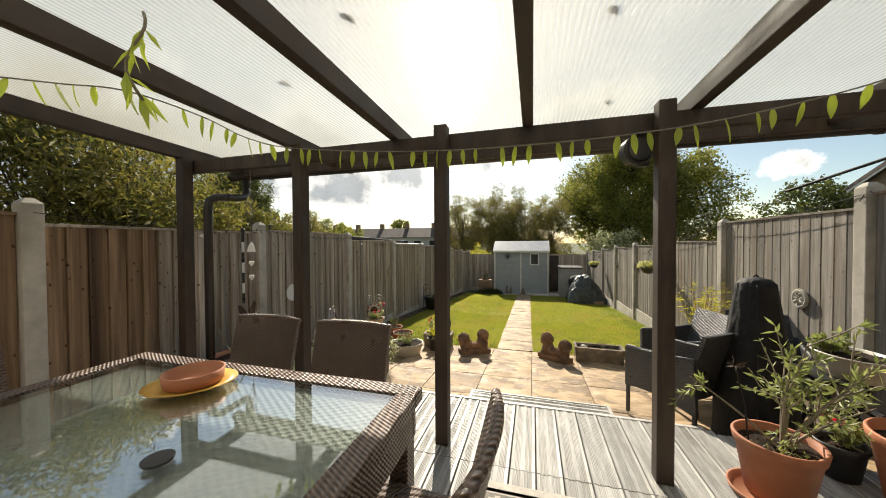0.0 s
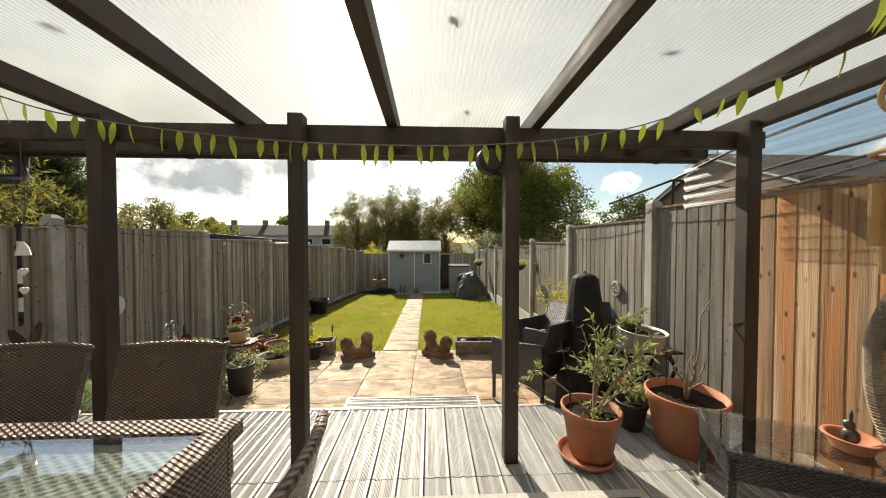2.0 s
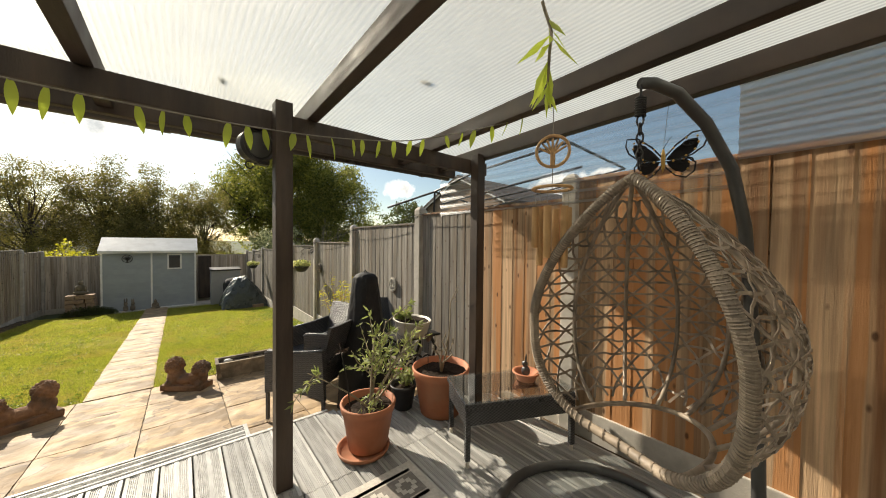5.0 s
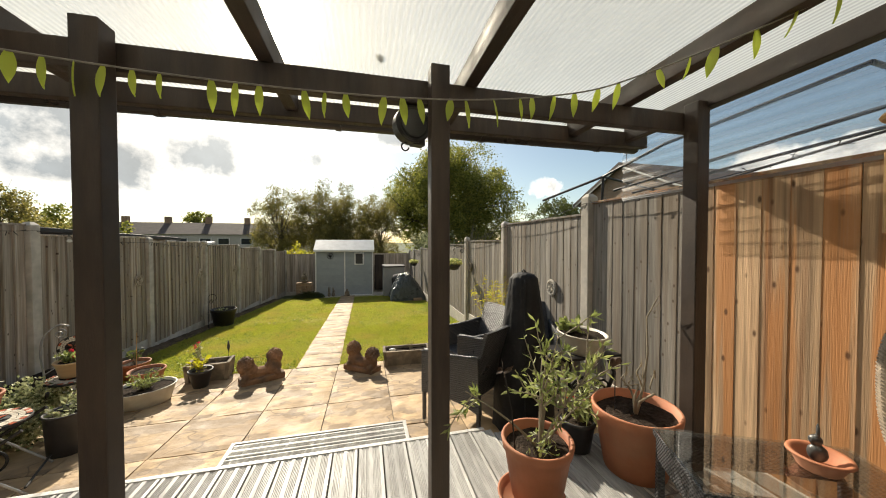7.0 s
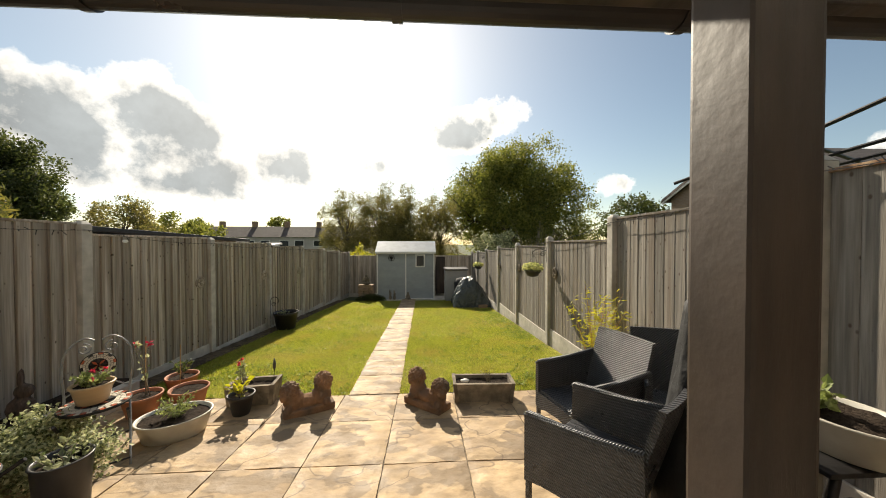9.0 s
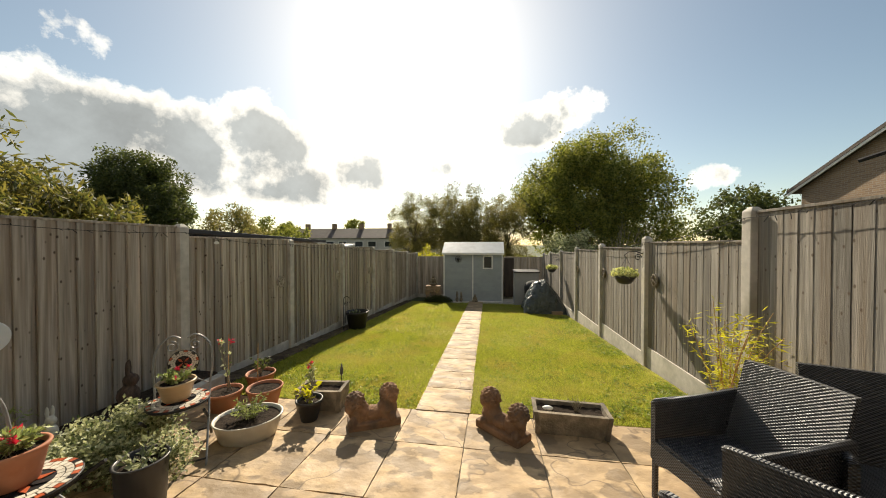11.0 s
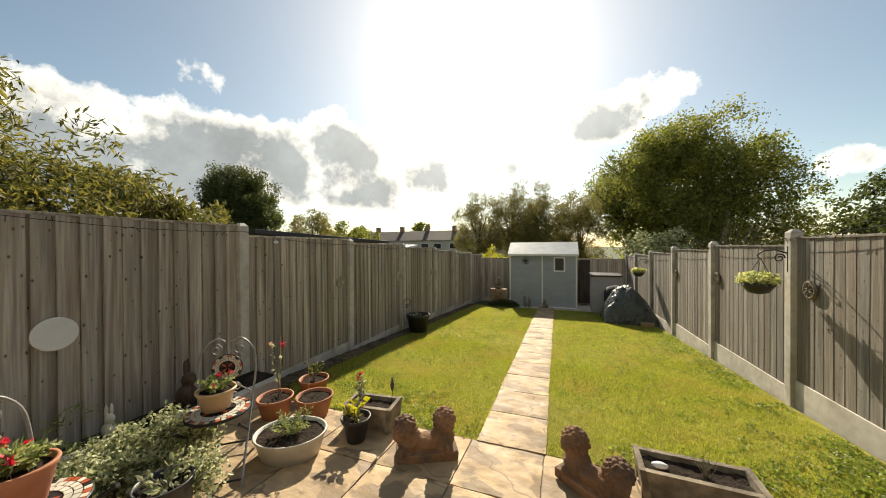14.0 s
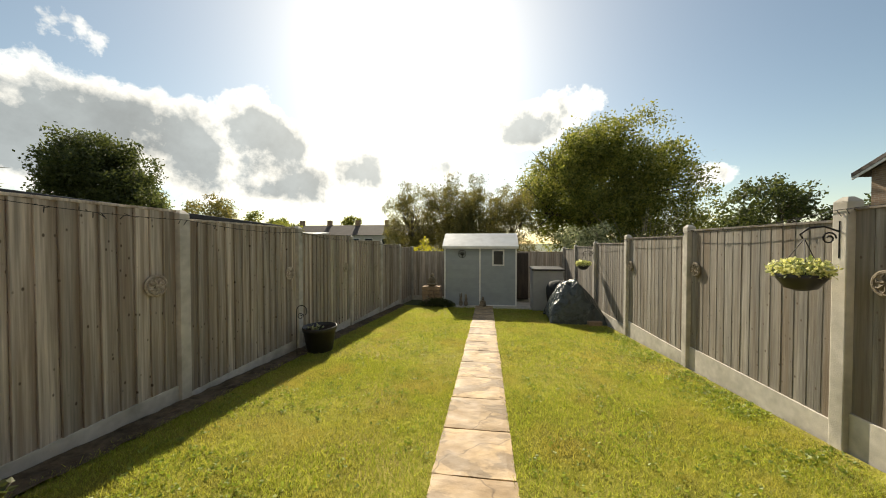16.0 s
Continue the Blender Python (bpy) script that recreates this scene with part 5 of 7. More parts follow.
# ---- covered heater, bowl on stand ----
def covered_heater():
    z = ground_z(3.0)
    p = thing("covered_heater", pose(1.935, 3.11, z), "tall black cloth cover over a patio chimney heater", "garden cover")
    bm = B()
    n = 32
    prof = [(0.25, 0.0), (0.24, 0.25), (0.215, 0.5), (0.175, 0.75), (0.142, 0.98), (0.120, 1.16), (0.112, 1.22), (0.08, 1.255), (0.03, 1.27), (0.0, 1.272)]
    rings = []
    for r, h in prof[:-1]:
        rings.append([bm.verts.new(((r + 0.012 * math.sin(i * 2.2 + h * 5) * min(1, r / 0.13)) * math.cos(2 * math.pi * i / n), (r + 0.012 * noise.noise((i * 0.8, h * 4, 2))) * math.sin(2 * math.pi * i / n), h)) for i in range(n)])
    for a, b_ in zip(rings, rings[1:]):
        for i in range(n):
            bm.faces.new((a[i], a[(i + 1) % n], b_[(i + 1) % n], b_[i]))
    bm.faces.new(rings[-1])
    part("cover_cloth", bm, M_COVER, p, smooth=True)
    part("seam", tube(B(), [((r + 0.012) * math.cos(-2.0), (r + 0.012) * math.sin(-2.0), h) for r, h in prof[:7]], 0.006, 6), M_COVER, p, smooth=True)
    part("top_toggle", tube(B(), [(-0.015, 0, 1.27), (0, 0, 1.29), (0.015, 0, 1.27)], 0.007, 6), M_COVER, p)


covered_heater()


def bowl_stand():
    z = ground_z(2.95)
    p = thing("iron_stand", pose(2.40, 3.00, z), "black ornate cast-iron plant stand", "plant stand")
    top = 0.60
    part("stand_top", box(B(), (0, 0, top), (0.52, 0.34, 0.02), bevel=0.004), M_IRON, p)
    for sx in (-1, 1):
        part("stand_leg", tube(B(), [(sx * 0.16, -0.12, top), (sx * 0.22, -0.14, top * 0.75), (sx * 0.14, -0.13, top * 0.45), (sx * 0.24, -0.15, 0.0)], 0.016, 8), M_IRON, p, smooth=True)
        part("stand_leg", tube(B(), [(sx * 0.16, 0.12, top), (sx * 0.22, 0.14, top * 0.75), (sx * 0.14, 0.13, top * 0.45), (sx * 0.24, 0.15, 0.0)], 0.016, 8), M_IRON, p, smooth=True)
        part("scroll", tube(B(), [(sx * 0.1 + 0.08 * (1 - t) * math.cos(t * 12), -0.13, top * 0.55 + 0.08 * (1 - t) * math.sin(t * 12)) for t in [i / 20 for i in range(20)]], 0.009, 6), M_IRON, p)
    part("wheel", tube(B(), arc((0.0, -0.05, top * 0.45), 0.13, 0, 345, 24), 0.012, 6, close=True), M_IRON, p)
    part("cross_bar", tube(B(), [(-0.2, 0, 0.12), (0.2, 0, 0.12)], 0.012, 6), M_IRON, p)
    pot(pose(2.40, 2.98, z + top + 0.01), 0.205, 0.16, M_CREAM, "large oval cream basin with a leafy plant, on the iron stand", name="basin_planter", taper=0.78, sx=0.85, sy=1.1, rolled=0.1)
    sprigs(pose(2.34, 3.06, z + top + 0.15), "leafy_plant", "low leafy green plant in the cream basin", "plant", 12, 0.11, 0.10, 150, 0.05, M_OLIVE, 71, ratio=0.6)


bowl_stand()


# ---- bistro chairs with mosaic ----
def mosaic(bm_for, r, z, normal_up=True):
    """Rings of small tiles: returns three bmeshes, red, black and cream."""
    red, blk, wht = B(), B(), B()

    def wedge(bm, r0, r1, a0, a1, zz):
        p = [bm.verts.new((r_ * math.cos(a), r_ * math.sin(a), zz)) for r_, a in ((r0, a0), (r1, a0), (r1, a1), (r0, a1))]
        f = bm.faces.new(p)
        g = bmesh.ops.extrude_face_region(bm, geom=[f])
        bmesh.ops.translate(bm, verts=[v for v in g["geom"] if isinstance(v, bmesh.types.BMVert)], vec=(0, 0, 0.003))
    n = 36 if r > 0.1 else 20
    for i in range(n):
        a = 2 * math.pi * i / n
        wedge((red, wht, blk, red, wht)[i % 5] if r > 0.1 else (red, wht, blk, wht)[i % 4], r * 0.84, r * 0.97, a + 0.015, a + 2 * math.pi / n - 0.015, z)
    for r0, r1, n in ((0.69, 0.82, 26), (0.54, 0.67, 20)):
        for i in range(n):
            a = 2 * math.pi * (i + (0.5 if n == 20 else 0)) / n
            wedge(wht, r * r0, r * r1, a + 0.02, a + 2 * math.pi / n - 0.02, z)
    for i in range(8):
        a = 2 * math.pi * i / 8
        for bm, s, off in ((red if i % 2 else blk, 0.5, 0.0),):
            p = [bm.verts.new((r * q * math.cos(a + d), r * q * math.sin(a + d), z + 0.002)) for q, d in ((0.06, 0), (0.3, -0.3), (0.52, 0), (0.3, 0.3))]
            f = bm.faces.new(p)
            g = bmesh.ops.extrude_face_region(bm, geom=[f])
            bmesh.ops.translate(bm, verts=[v for v in g["geom"] if isinstance(v, bmesh.types.BMVert)], vec=(0, 0, 0.003))
    for bm in (red, blk, wht):
        bmesh.ops.recalc_face_normals(bm, faces=bm.faces)
    return red, blk, wht


def rounded_line(pts, n=5):
    """A flowing line through the points."""
    pts = [Vector(q) for q in pts]
    out = []
    for i in range(len(pts) - 1):
        a, b, c, d = pts[max(i - 1, 0)], pts[i], pts[i + 1], pts[min(i + 2, len(pts) - 1)]
        for k in range(n):
            t = k / n
            out.append(0.5 * (2 * b + (c - a) * t + (2 * a - 5 * b + 4 * c - d) * t * t + (3 * b - a - 3 * c + d) * t ** 3))
    return out + [pts[-1]]


def bistro_chair(m):
    """Folding iron chair, faces local -y; used as a plant stand."""
    p = thing("bistro_chair", m, "dark iron folding bistro chair with mosaic seat and back", "chair", "mosaic bistro chairs")
    h, r = 0.43, 0.19
    part("seat_disc", lathe(B(), [(0, 0), (r - 0.004, 0), (r, 0.004), (r, 0.014), (r - 0.004, 0.018), (0, 0.018)], 36, (0, 0, h - 0.02)), M_IRON, p)
    for bm, mt, nm in zip(mosaic(None, r, h - 0.001), (M_TILERED, M_TILEBLK, M_TILEWHT), ("red", "black", "cream")):
        tagged(part("seat_mosaic", bm, mt, p, nm + " mosaic tiles"), kind="stuff")
    for s in (-1, 1):
        part("back_leg", tube(B(), [(s * 0.17, 0.26, 0.0), (s * 0.17, 0.02, 0.25), (s * 0.18, -0.20, 0.0)][:2] + [(s * 0.17, -0.20, h - 0.03)], 0.010, 7), M_IRON, p)
        up_ = [(s * 0.18, -0.22, 0.0), (s * 0.175, 0.02, 0.26), (s * 0.17, 0.17, h), (s * 0.185, 0.20, 0.60), (s * 0.175, 0.22, 0.74), (s * 0.13, 0.23, 0.82), (s * 0.07, 0.235, 0.855), (s * 0.02, 0.235, 0.83)]
        part("back_post", tube(B(), rounded_line(up_), 0.0075, 8), M_IRON_SUNLIT, p, smooth=True)
        for cx, cz, q in ((0.075, 0.775, 1), (0.06, 0.50, -1)):
            pts = [(s * (cx + 0.045 * (1 - t * 0.8) * math.cos(1.5 + t * 9)), 0.225 if q > 0 else 0.19, cz + q * 0.045 * (1 - t * 0.8) * math.sin(1.5 + t * 9)) for t in [i / 18 for i in range(19)]]
            part("scroll", tube(B(), pts, 0.005, 6), M_IRON_SUNLIT, p, smooth=True)
        part("lower_bar", tube(B(), [(s * 0.17, 0.18, h + 0.02), (s * 0.09, 0.19, 0.50), (s * 0.02, 0.20, 0.545)], 0.005, 6), M_IRON_SUNLIT, p)
    part("stretcher", tube(B(), [(-0.17, 0.25, 0.05), (0.17, 0.25, 0.05)], 0.007, 6), M_IRON, p)
    part("stretcher", tube(B(), [(-0.18, -0.21, 0.05), (0.18, -0.21, 0.05)], 0.007, 6), M_IRON, p)
    medal = part("back_medallion", lathe(B(), [(0, 0), (0.098, 0), (0.1, 0.004), (0.1, 0.012), (0, 0.014)], 30), M_IRON, p, "round mosaic medallion")
    medal.matrix_basis = pose(0, 0.215, 0.645, 90)
    for bm, mt, nm in zip(mosaic(None, 0.098, 0.013), (M_TILERED, M_TILEBLK, M_TILEWHT), ("red", "black", "cream")):
        tagged(part("medallion_mosaic", bm, mt, medal, nm + " mosaic tiles"), kind="stuff")
    return p


b0 = bistro_chair(on_ground(-1.62, 3.23, 112))
copy_thing(b0, on_ground(-1.80, 4.12, 40))
pot(pose(-1.66, 3.22, ground_z(3.23) + 0.433), 0.115, 0.17, M_TERRA, "terracotta pot of red flowers standing on the bistro chair", POTS)
pot(pose(-1.82, 4.12, ground_z(4.12) + 0.433), 0.115, 0.14, M_GLAZE, "glazed ochre pot of flowers on the bistro chair", POTS)


def watering_can():
    p = thing("watering_can", on_ground(-1.74, 3.30, 200), "small dark grey metal watering can on the patio", "watering can")
    part("can_body", lathe(B(), [(0.085, 0), (0.09, 0.01), (0.075, 0.14), (0.06, 0.155), (0.05, 0.15), (0, 0.14)], 24), M_IRON, p, smooth=True)
    part("spout", tube(B(), [(0.07, 0, 0.04), (0.14, 0, 0.10), (0.21, 0, 0.175)], [0.02, 0.014, 0.012], 8), M_IRON, p, smooth=True)
    part("handle", tube(B(), arc((-0.06, 0, 0.13), 0.075, 20, 235, 12), 0.008, 7), M_IRON, p, smooth=True)


watering_can()


# ---- figures by the west fence ----
def hare():
    bm = B()

    def lump(c, s, rx=0, ry=0):
        r = bmesh.ops.create_icosphere(bm, subdivisions=3, radius=1.0)
        bmesh.ops.transform(bm, matrix=Matrix.Translation(c) @ pose(0, 0, 0, rx, ry) @ Matrix.Diagonal((*s, 1)), verts=r["verts"])
    lump((-0.04, 0, 0.14), (0.15, 0.11, 0.14))
    lump((0.0, 0, 0.26), (0.10, 0.085, 0.14), 0, 14)
    lump((0.045, 0, 0.36), (0.062, 0.06, 0.12), 0, 10)
    lump((0.075, 0, 0.475), (0.078, 0.052, 0.058), 0, 12)
    lump((0.140, 0, 0.455), (0.042, 0.034, 0.032))
    lump((0.095, -0.045, 0.488), (0.016, 0.012, 0.014))
    lump((0.0, -0.02, 0.625), (0.036, 0.018, 0.125), 0, -24)
    lump((0.085, 0.025, 0.645), (0.030, 0.018, 0.130), 0, 12)
    lump((0.09, -0.045, 0.15), (0.026, 0.026, 0.15), 0, -6)
    lump((0.10, 0.045, 0.15), (0.026, 0.026, 0.15), 0, -4)
    lump((0.12, -0.05, 0.02), (0.06, 0.03, 0.025))
    for v in bm.verts:
        v.co += Vector((noise.noise(v.co * 30), noise.noise(v.co * 31), noise.noise(v.co * 29))) * 0.006
    ob = link_mesh("hare_statue", bm, M_HARE, None, "", True)
    weld(ob, 0.007)
    ob.matrix_basis = pose(-2.66, 2.78, 0.38, 0, 0, 48) @ Matrix.Scale(0.9, 4)
    tagged(ob, "tall carved dark brown hare statue by the fence", "statue")
    s = thing("plinth", pose(-2.66, 2.78, 0), "low dark stone plinth under the hare", "plinth")
    part("block", box(B(), (0, 0, 0.255), (0.28, 0.26, 0.25), bevel=0.01), M_STONE, s)


hare()


def rabbit(m, mat, label, k=1.0):
    bm = B()
    for c, s in (((0, 0, 0.06), (0.05, 0.04, 0.06)), ((0.01, 0, 0.14), (0.035, 0.03, 0.035)), ((0.0, -0.015, 0.20), (0.01, 0.012, 0.05)), ((0.0, 0.015, 0.20), (0.01, 0.012, 0.05))):
        r = bmesh.ops.create_icosphere(bm, subdivisions=2, radius=1.0)
        bmesh.ops.transform(bm, matrix=Matrix.Translation(c) @ Matrix.Diagonal((*s, 1)), verts=r["verts"])
    ob = link_mesh("rabbit_ornament", bm, mat, None, "", True)
    weld(ob, 0.006)
    ob.matrix_basis = m @ Matrix.Scale(k, 4)
    return tagged(ob, label, "ornament")


def edging():
    p = thing("border_edging", pose(0, 0, 0), "pale stone edging of the raised fence border", "edging")
    for i, (y0, y1) in enumerate(((3.0, 3.75), (3.78, 4.5), (4.53, 5.2))):
        part("edging_stone", box(B(), (-2.48, (y0 + y1) / 2, ground_z((y0 + y1) / 2) + 0.09), (0.10, y1 - y0, 0.2), bevel=0.01), M_CONCRETE, p)
    part("border_soil", box(B(), (-2.68, 4.1, ground_z(4.1) + 0.07), (0.30, 2.2, 0.18)), M_SOIL, p, "dark border soil")


edging()
rabbit(pose(2.35, 1.54, DECK + 0.402, 0, 0, 120), M_GREYMET, "small dark grey animal ornament in the bowl", 0.6)
rabbit(pose(-2.66, 3.92, 0.24), M_CREAM, "small pale stone rabbit ornament in the border")
rabbit(pose(-2.70, 4.45, 0.21, 0, 0, 40), M_HARE, "dark brown rabbit ornament in the border", 1.7)


def box_planter():
    p = thing("wooden_planter", on_ground(-2.44, 2.88, -25), "low grey-blue wooden planter of bushy heather", "planter")
    for c, s in (((0, -0.15, 0.07), (0.6, 0.025, 0.14)), ((0, 0.15, 0.07), (0.6, 0.025, 0.14)), ((-0.29, 0, 0.07), (0.025, 0.28, 0.14)), ((0.29, 0, 0.07), (0.025, 0.28, 0.14))):
        part("plank", box(B(), c, s, bevel=0.004), M_SHED, p)
    part("soil", box(B(), (0, 0, 0.09), (0.56, 0.27, 0.06)), M_SOIL, p)
    rng = np.random.default_rng(66)
    q = thing("heather", on_ground(-2.46, 2.86, -25), "dense blue-green heather mound in the planter", "plant")
    k = 9000
    v = rng.normal(size=(k, 3))
    v /= np.linalg.norm(v, axis=1)[:, None]
    v[:, 2] = np.abs(v[:, 2])
    c = v * np.array((0.38, 0.27, 0.29)) * rng.uniform(0.82, 1.03, k)[:, None] + np.array((0, 0, 0.13))
    leaf_mesh("needles", c, 0.035, M_HEATH, q, rng, 0.16, dirs=v + rng.normal(0, 0.35, (k, 3)))
    bm = B()
    for cc, s in (((0, 0, 0.05), (0.028, 0.022, 0.05)), ((0, 0, 0.12), (0.018, 0.018, 0.02)), ((0.012, 0.02, 0.085), (0.03, 0.012, 0.012))):
        r = bmesh.ops.create_icosphere(bm, subdivisions=2, radius=1.0)
        bmesh.ops.transform(bm, matrix=Matrix.Translation(cc) @ Matrix.Diagonal((*s, 1)), verts=r["verts"])
    ob = link_mesh("stone_figure", bm, M_CREAM, None, "", True)
    ob.matrix_basis = pose(-1.98, 2.86, ground_z(2.86))
    ob.scale = (1.5, 1.5, 1.5)
    tagged(ob, "small pale stone figure beside the heather planter", "ornament")


box_planter()


# ---- on the fences ----
def plaque(m, r, mat, label, sun_face=False):
    p = thing("wall_plaque", m, label, "plaque")
    d = part("disc", lathe(B(), [(0, 0), (r * 0.96, 0), (r, 0.004), (r, 0.014), (r * 0.92, 0.018), (0, 0.016)], 32), mat, p)
    if sun_face:
        bm = tube(B(), [(r * 0.8 * math.cos(a), r * 0.8 * math.sin(a), 0.018) for a in [i * math.pi / 12 for i in range(24)]], r * 0.07, 5, close=True)
        part("raised_ring", bm, mat, p)
        for i in range(7):
            a = i * 2 * math.pi / 7
            part("raised_leaf", tube(B(), [(r * 0.15 * math.cos(a), r * 0.15 * math.sin(a), 0.018), (r * 0.5 * math.cos(a + 0.3), r * 0.5 * math.sin(a + 0.3), 0.024), (r * 0.7 * math.cos(a), r * 0.7 * math.sin(a), 0.018)], r * 0.07, 5), mat, p)
    return p


plaque(pose(FX_L + 0.012, 3.74, 1.02, 90, 0, 90), 0.115, M_WHITE, "round white disc hung on the west fence")
for y, z in ((6.77, 1.05), (8.70, 0.98), (10.55, 0.93), (12.3, 0.85)):
    plaque(pose(FX_L + 0.012, y, z, 90, 0, 90), 0.10, M_FENCE, "round weathered wooden plaque on the fence", True)
for y, z in ((3.95, 1.14), (6.86, 1.16), (8.86, 1.09), (10.76, 1.0)):
    plaque(pose(FX_R - 0.012, y, z, 90, 0, -90), 0.095, M_STONE if y > 4 else M_CONCRETE, "round carved grey stone plaque on the fence", True)


def solar_light():
    p = thing("solar_light", pose(FX_L + 0.0, 3.38, 0), "small black solar lamp on top of the fence panel", "solar lamp")
    part("lamp_stem", lathe(B(), [(0.012, 0), (0.012, 0.05)], 10, (0, 0, 1.862)), M_DARKPOT, p)
    part("lamp_head", box(B(), (0, 0, 1.918), (0.085, 0.085, 0.018), bevel=0.005), M_DARKPOT, p)
    for y, z in ((2.52, 1.77), (5.55, 1.68)):
        q = thing("fence_badge", pose(FX_L + 0.028, y, z, 90, 0, 90), "small pale oval maker's badge on the fence", "badge", "fence badges")
        part("badge_plate", lathe(B(), [(0, 0), (0.036, 0), (0.038, 0.003), (0.03, 0.006), (0, 0.006)], 24, sy=0.5), M_WHITE, q)


solar_light()


def striped_pole():
    p = thing("striped_pole", pose(-2.84, 2.94, 0), "black and white banded thermometer pole on the fence", "garden ornament")
    for i in range(7):
        part("band", lathe(B(), [(0.014, 0), (0.014, 0.115)], 12, (0, 0, 1.02 + 0.115 * i)), M_TILEBLK if i % 2 == 0 else M_WHITE, p)
    part("cap", lathe(B(), [(0.022, 0), (0.024, 0.03), (0.012, 0.05)], 12, (0, 0, 1.82)), M_TILEBLK, p)


striped_pole()


def hanging_basket(y, z, seed):
    br = thing("basket_bracket", pose(FX_R - 0.05, y, z), "black scrolled iron basket bracket on a fence post", "bracket", "basket brackets")
    part("bracket_arm", tube(B(), [(0, 0, 0.32), (-0.10, 0.0, 0.36), (-0.20, 0, 0.35), (-0.26, 0, 0.30), (-0.24, 0, 0.27)], 0.007, 6), M_IRON, br, smooth=True)
    part("bracket_back", tube(B(), [(0, 0, 0.40), (0, 0, 0.12)], 0.007, 6), M_IRON, br)
    part("bracket_scroll", tube(B(), [(-0.07 + 0.05 * (1 - t * .7) * math.cos(t * 9), 0, 0.27 + 0.05 * (1 - t * .7) * math.sin(t * 9)) for t in [i / 16 for i in range(17)]], 0.006, 6), M_IRON, br)
    p = thing("hanging_basket", pose(FX_R - 0.30, y, z), "dark hanging basket of cream-yellow flowers", "hanging basket", "hanging baskets")
    part("basket", lathe(B(), [(0.03, -0.13), (0.09, -0.11), (0.135, -0.04), (0.15, 0.0), (0.14, 0.0), (0.08, -0.06), (0, -0.08)], 24), M_DARKPOT, p, smooth=True)
    for i in range(3):
        a = i * 2.094
        part("chain", tube(B(), [(0.14 * math.cos(a), 0.14 * math.sin(a), 0), (0.02, 0, 0.27)], 0.003, 4), M_IRON, p)
    rng = np.random.default_rng(seed)
    v = rng.normal(size=(1300, 3))
    v /= np.linalg.norm(v, axis=1)[:, None]
    c = v * np.array((0.19, 0.19, 0.085)) * rng.uniform(0.5, 1.0, 1300)[:, None] + np.array((0, 0, 0.035))
    leaf_mesh("flower_mass", c[:850], 0.032, M_CREAMFL, p, rng, 0.7)
    leaf_mesh("foliage", c[850:], 0.04, M_OLIVE, p, rng, 0.5)


hanging_basket(7.13, 1.20, 81)
hanging_basket(12.82, 0.88, 82)


# ---- pergola decorations ----
def garland():
    p = thing("leaf_garland", pose(0, 0, 0), "string garland of lime green paper leaves under the pergola beam", "garland")
    keys = [(-2.1, 0.85, 2.42), (-1.73, 1.03, 2.40), (-1.53, 1.18, 2.405), (-1.47, 1.48, 2.395), (-1.50, 1.80, 2.38), (-1.30, 1.98, 2.35), (-0.5, 2.0, 2.265), (0.28, 2.0, 2.235), (1.0, 1.99, 2.255), (1.55, 1.94, 2.32), (1.80, 1.80, 2.37), (1.98, 1.50, 2.40), (2.06, 1.26, 2.42)]
    keys = [Vector(k) for k in keys]
    pts = []
    for i in range(len(keys) - 1):
        a, b_, c, d = keys[max(0, i - 1)], keys[i], keys[i + 1], keys[min(len(keys) - 1, i + 2)]
        for k in range(10):
            t = k / 10
            pts.append(0.5 * ((2 * b_) + (c - a) * t + (2 * a - 5 * b_ + 4 * c - d) * t * t + (3 * b_ - a - 3 * c + d) * t ** 3))
    part("string", tube(B(), pts, 0.0035, 5), M_ROPE, p, smooth=True)
    rng = random.Random(12)
    run = 0.0
    nxt = 0.04
    for a, b_ in zip(pts, pts[1:]):
        run += (b_ - a).length
        if run > nxt:
            nxt += rng.uniform(0.075, 0.12)
            L, w = rng.uniform(0.085, 0.12), rng.uniform(0.012, 0.018)
            yaw, tilt_, sw = rng.uniform(-60, 60), rng.uniform(-14, 14), rng.uniform(-16, 16)
            bm = B()
            prev = None
            for k in range(7):
                t = k / 6
                ww = w * math.sin(math.pi * min(1, 0.12 + t * 0.9)) ** 0.8 if k < 6 else 0.001
                row = (bm.verts.new((-ww, 0.012 * t * t, -L * t)), bm.verts.new((0, 0.012 * t * t + 0.004, -L * t)), bm.verts.new((ww, 0.012 * t * t, -L * t)))
                if prev:
                    for j in range(2):
                        bm.faces.new((prev[j], prev[j + 1], row[j + 1], row[j]))
                prev = row
            o = part("leaf", bm, M_LIME, p, smooth=True)
            o.matrix_basis = pose(*b_, tilt_, sw, yaw)


garland()


def ivy(m, label, seed, length):
    p = thing("hanging_vine", m, label, "vine", "hanging paper vines")
    rng = np.random.default_rng(seed)
    pts = [(0.02 * math.sin(t * 7), 0.02 * math.cos(t * 5), -length * t) for t in [i / 10 for i in range(11)]]
    part("stem", tube(B(), pts, 0.005, 6), M_STEM, p, smooth=True)
    for i in range(16):
        t = rng.uniform(0.1, 1.0)
        d = rng.normal(0, 0.5, 3)
        d[2] = -1.0
        leaf_mesh("leaf", [(0.02 * math.sin(t * 7), 0.02 * math.cos(t * 5), -length * t)], 0.105, M_LIME, p, rng, 0.2, dirs=np.array([d]))
    return p


ivy(pose(-0.95, 0.88, 2.46), "lime green paper vine hanging from a rafter", 3, 0.30)
ivy(pose(1.40, 0.81, 2.44), "lime green paper vine hanging by the wind chime", 4, 0.27)


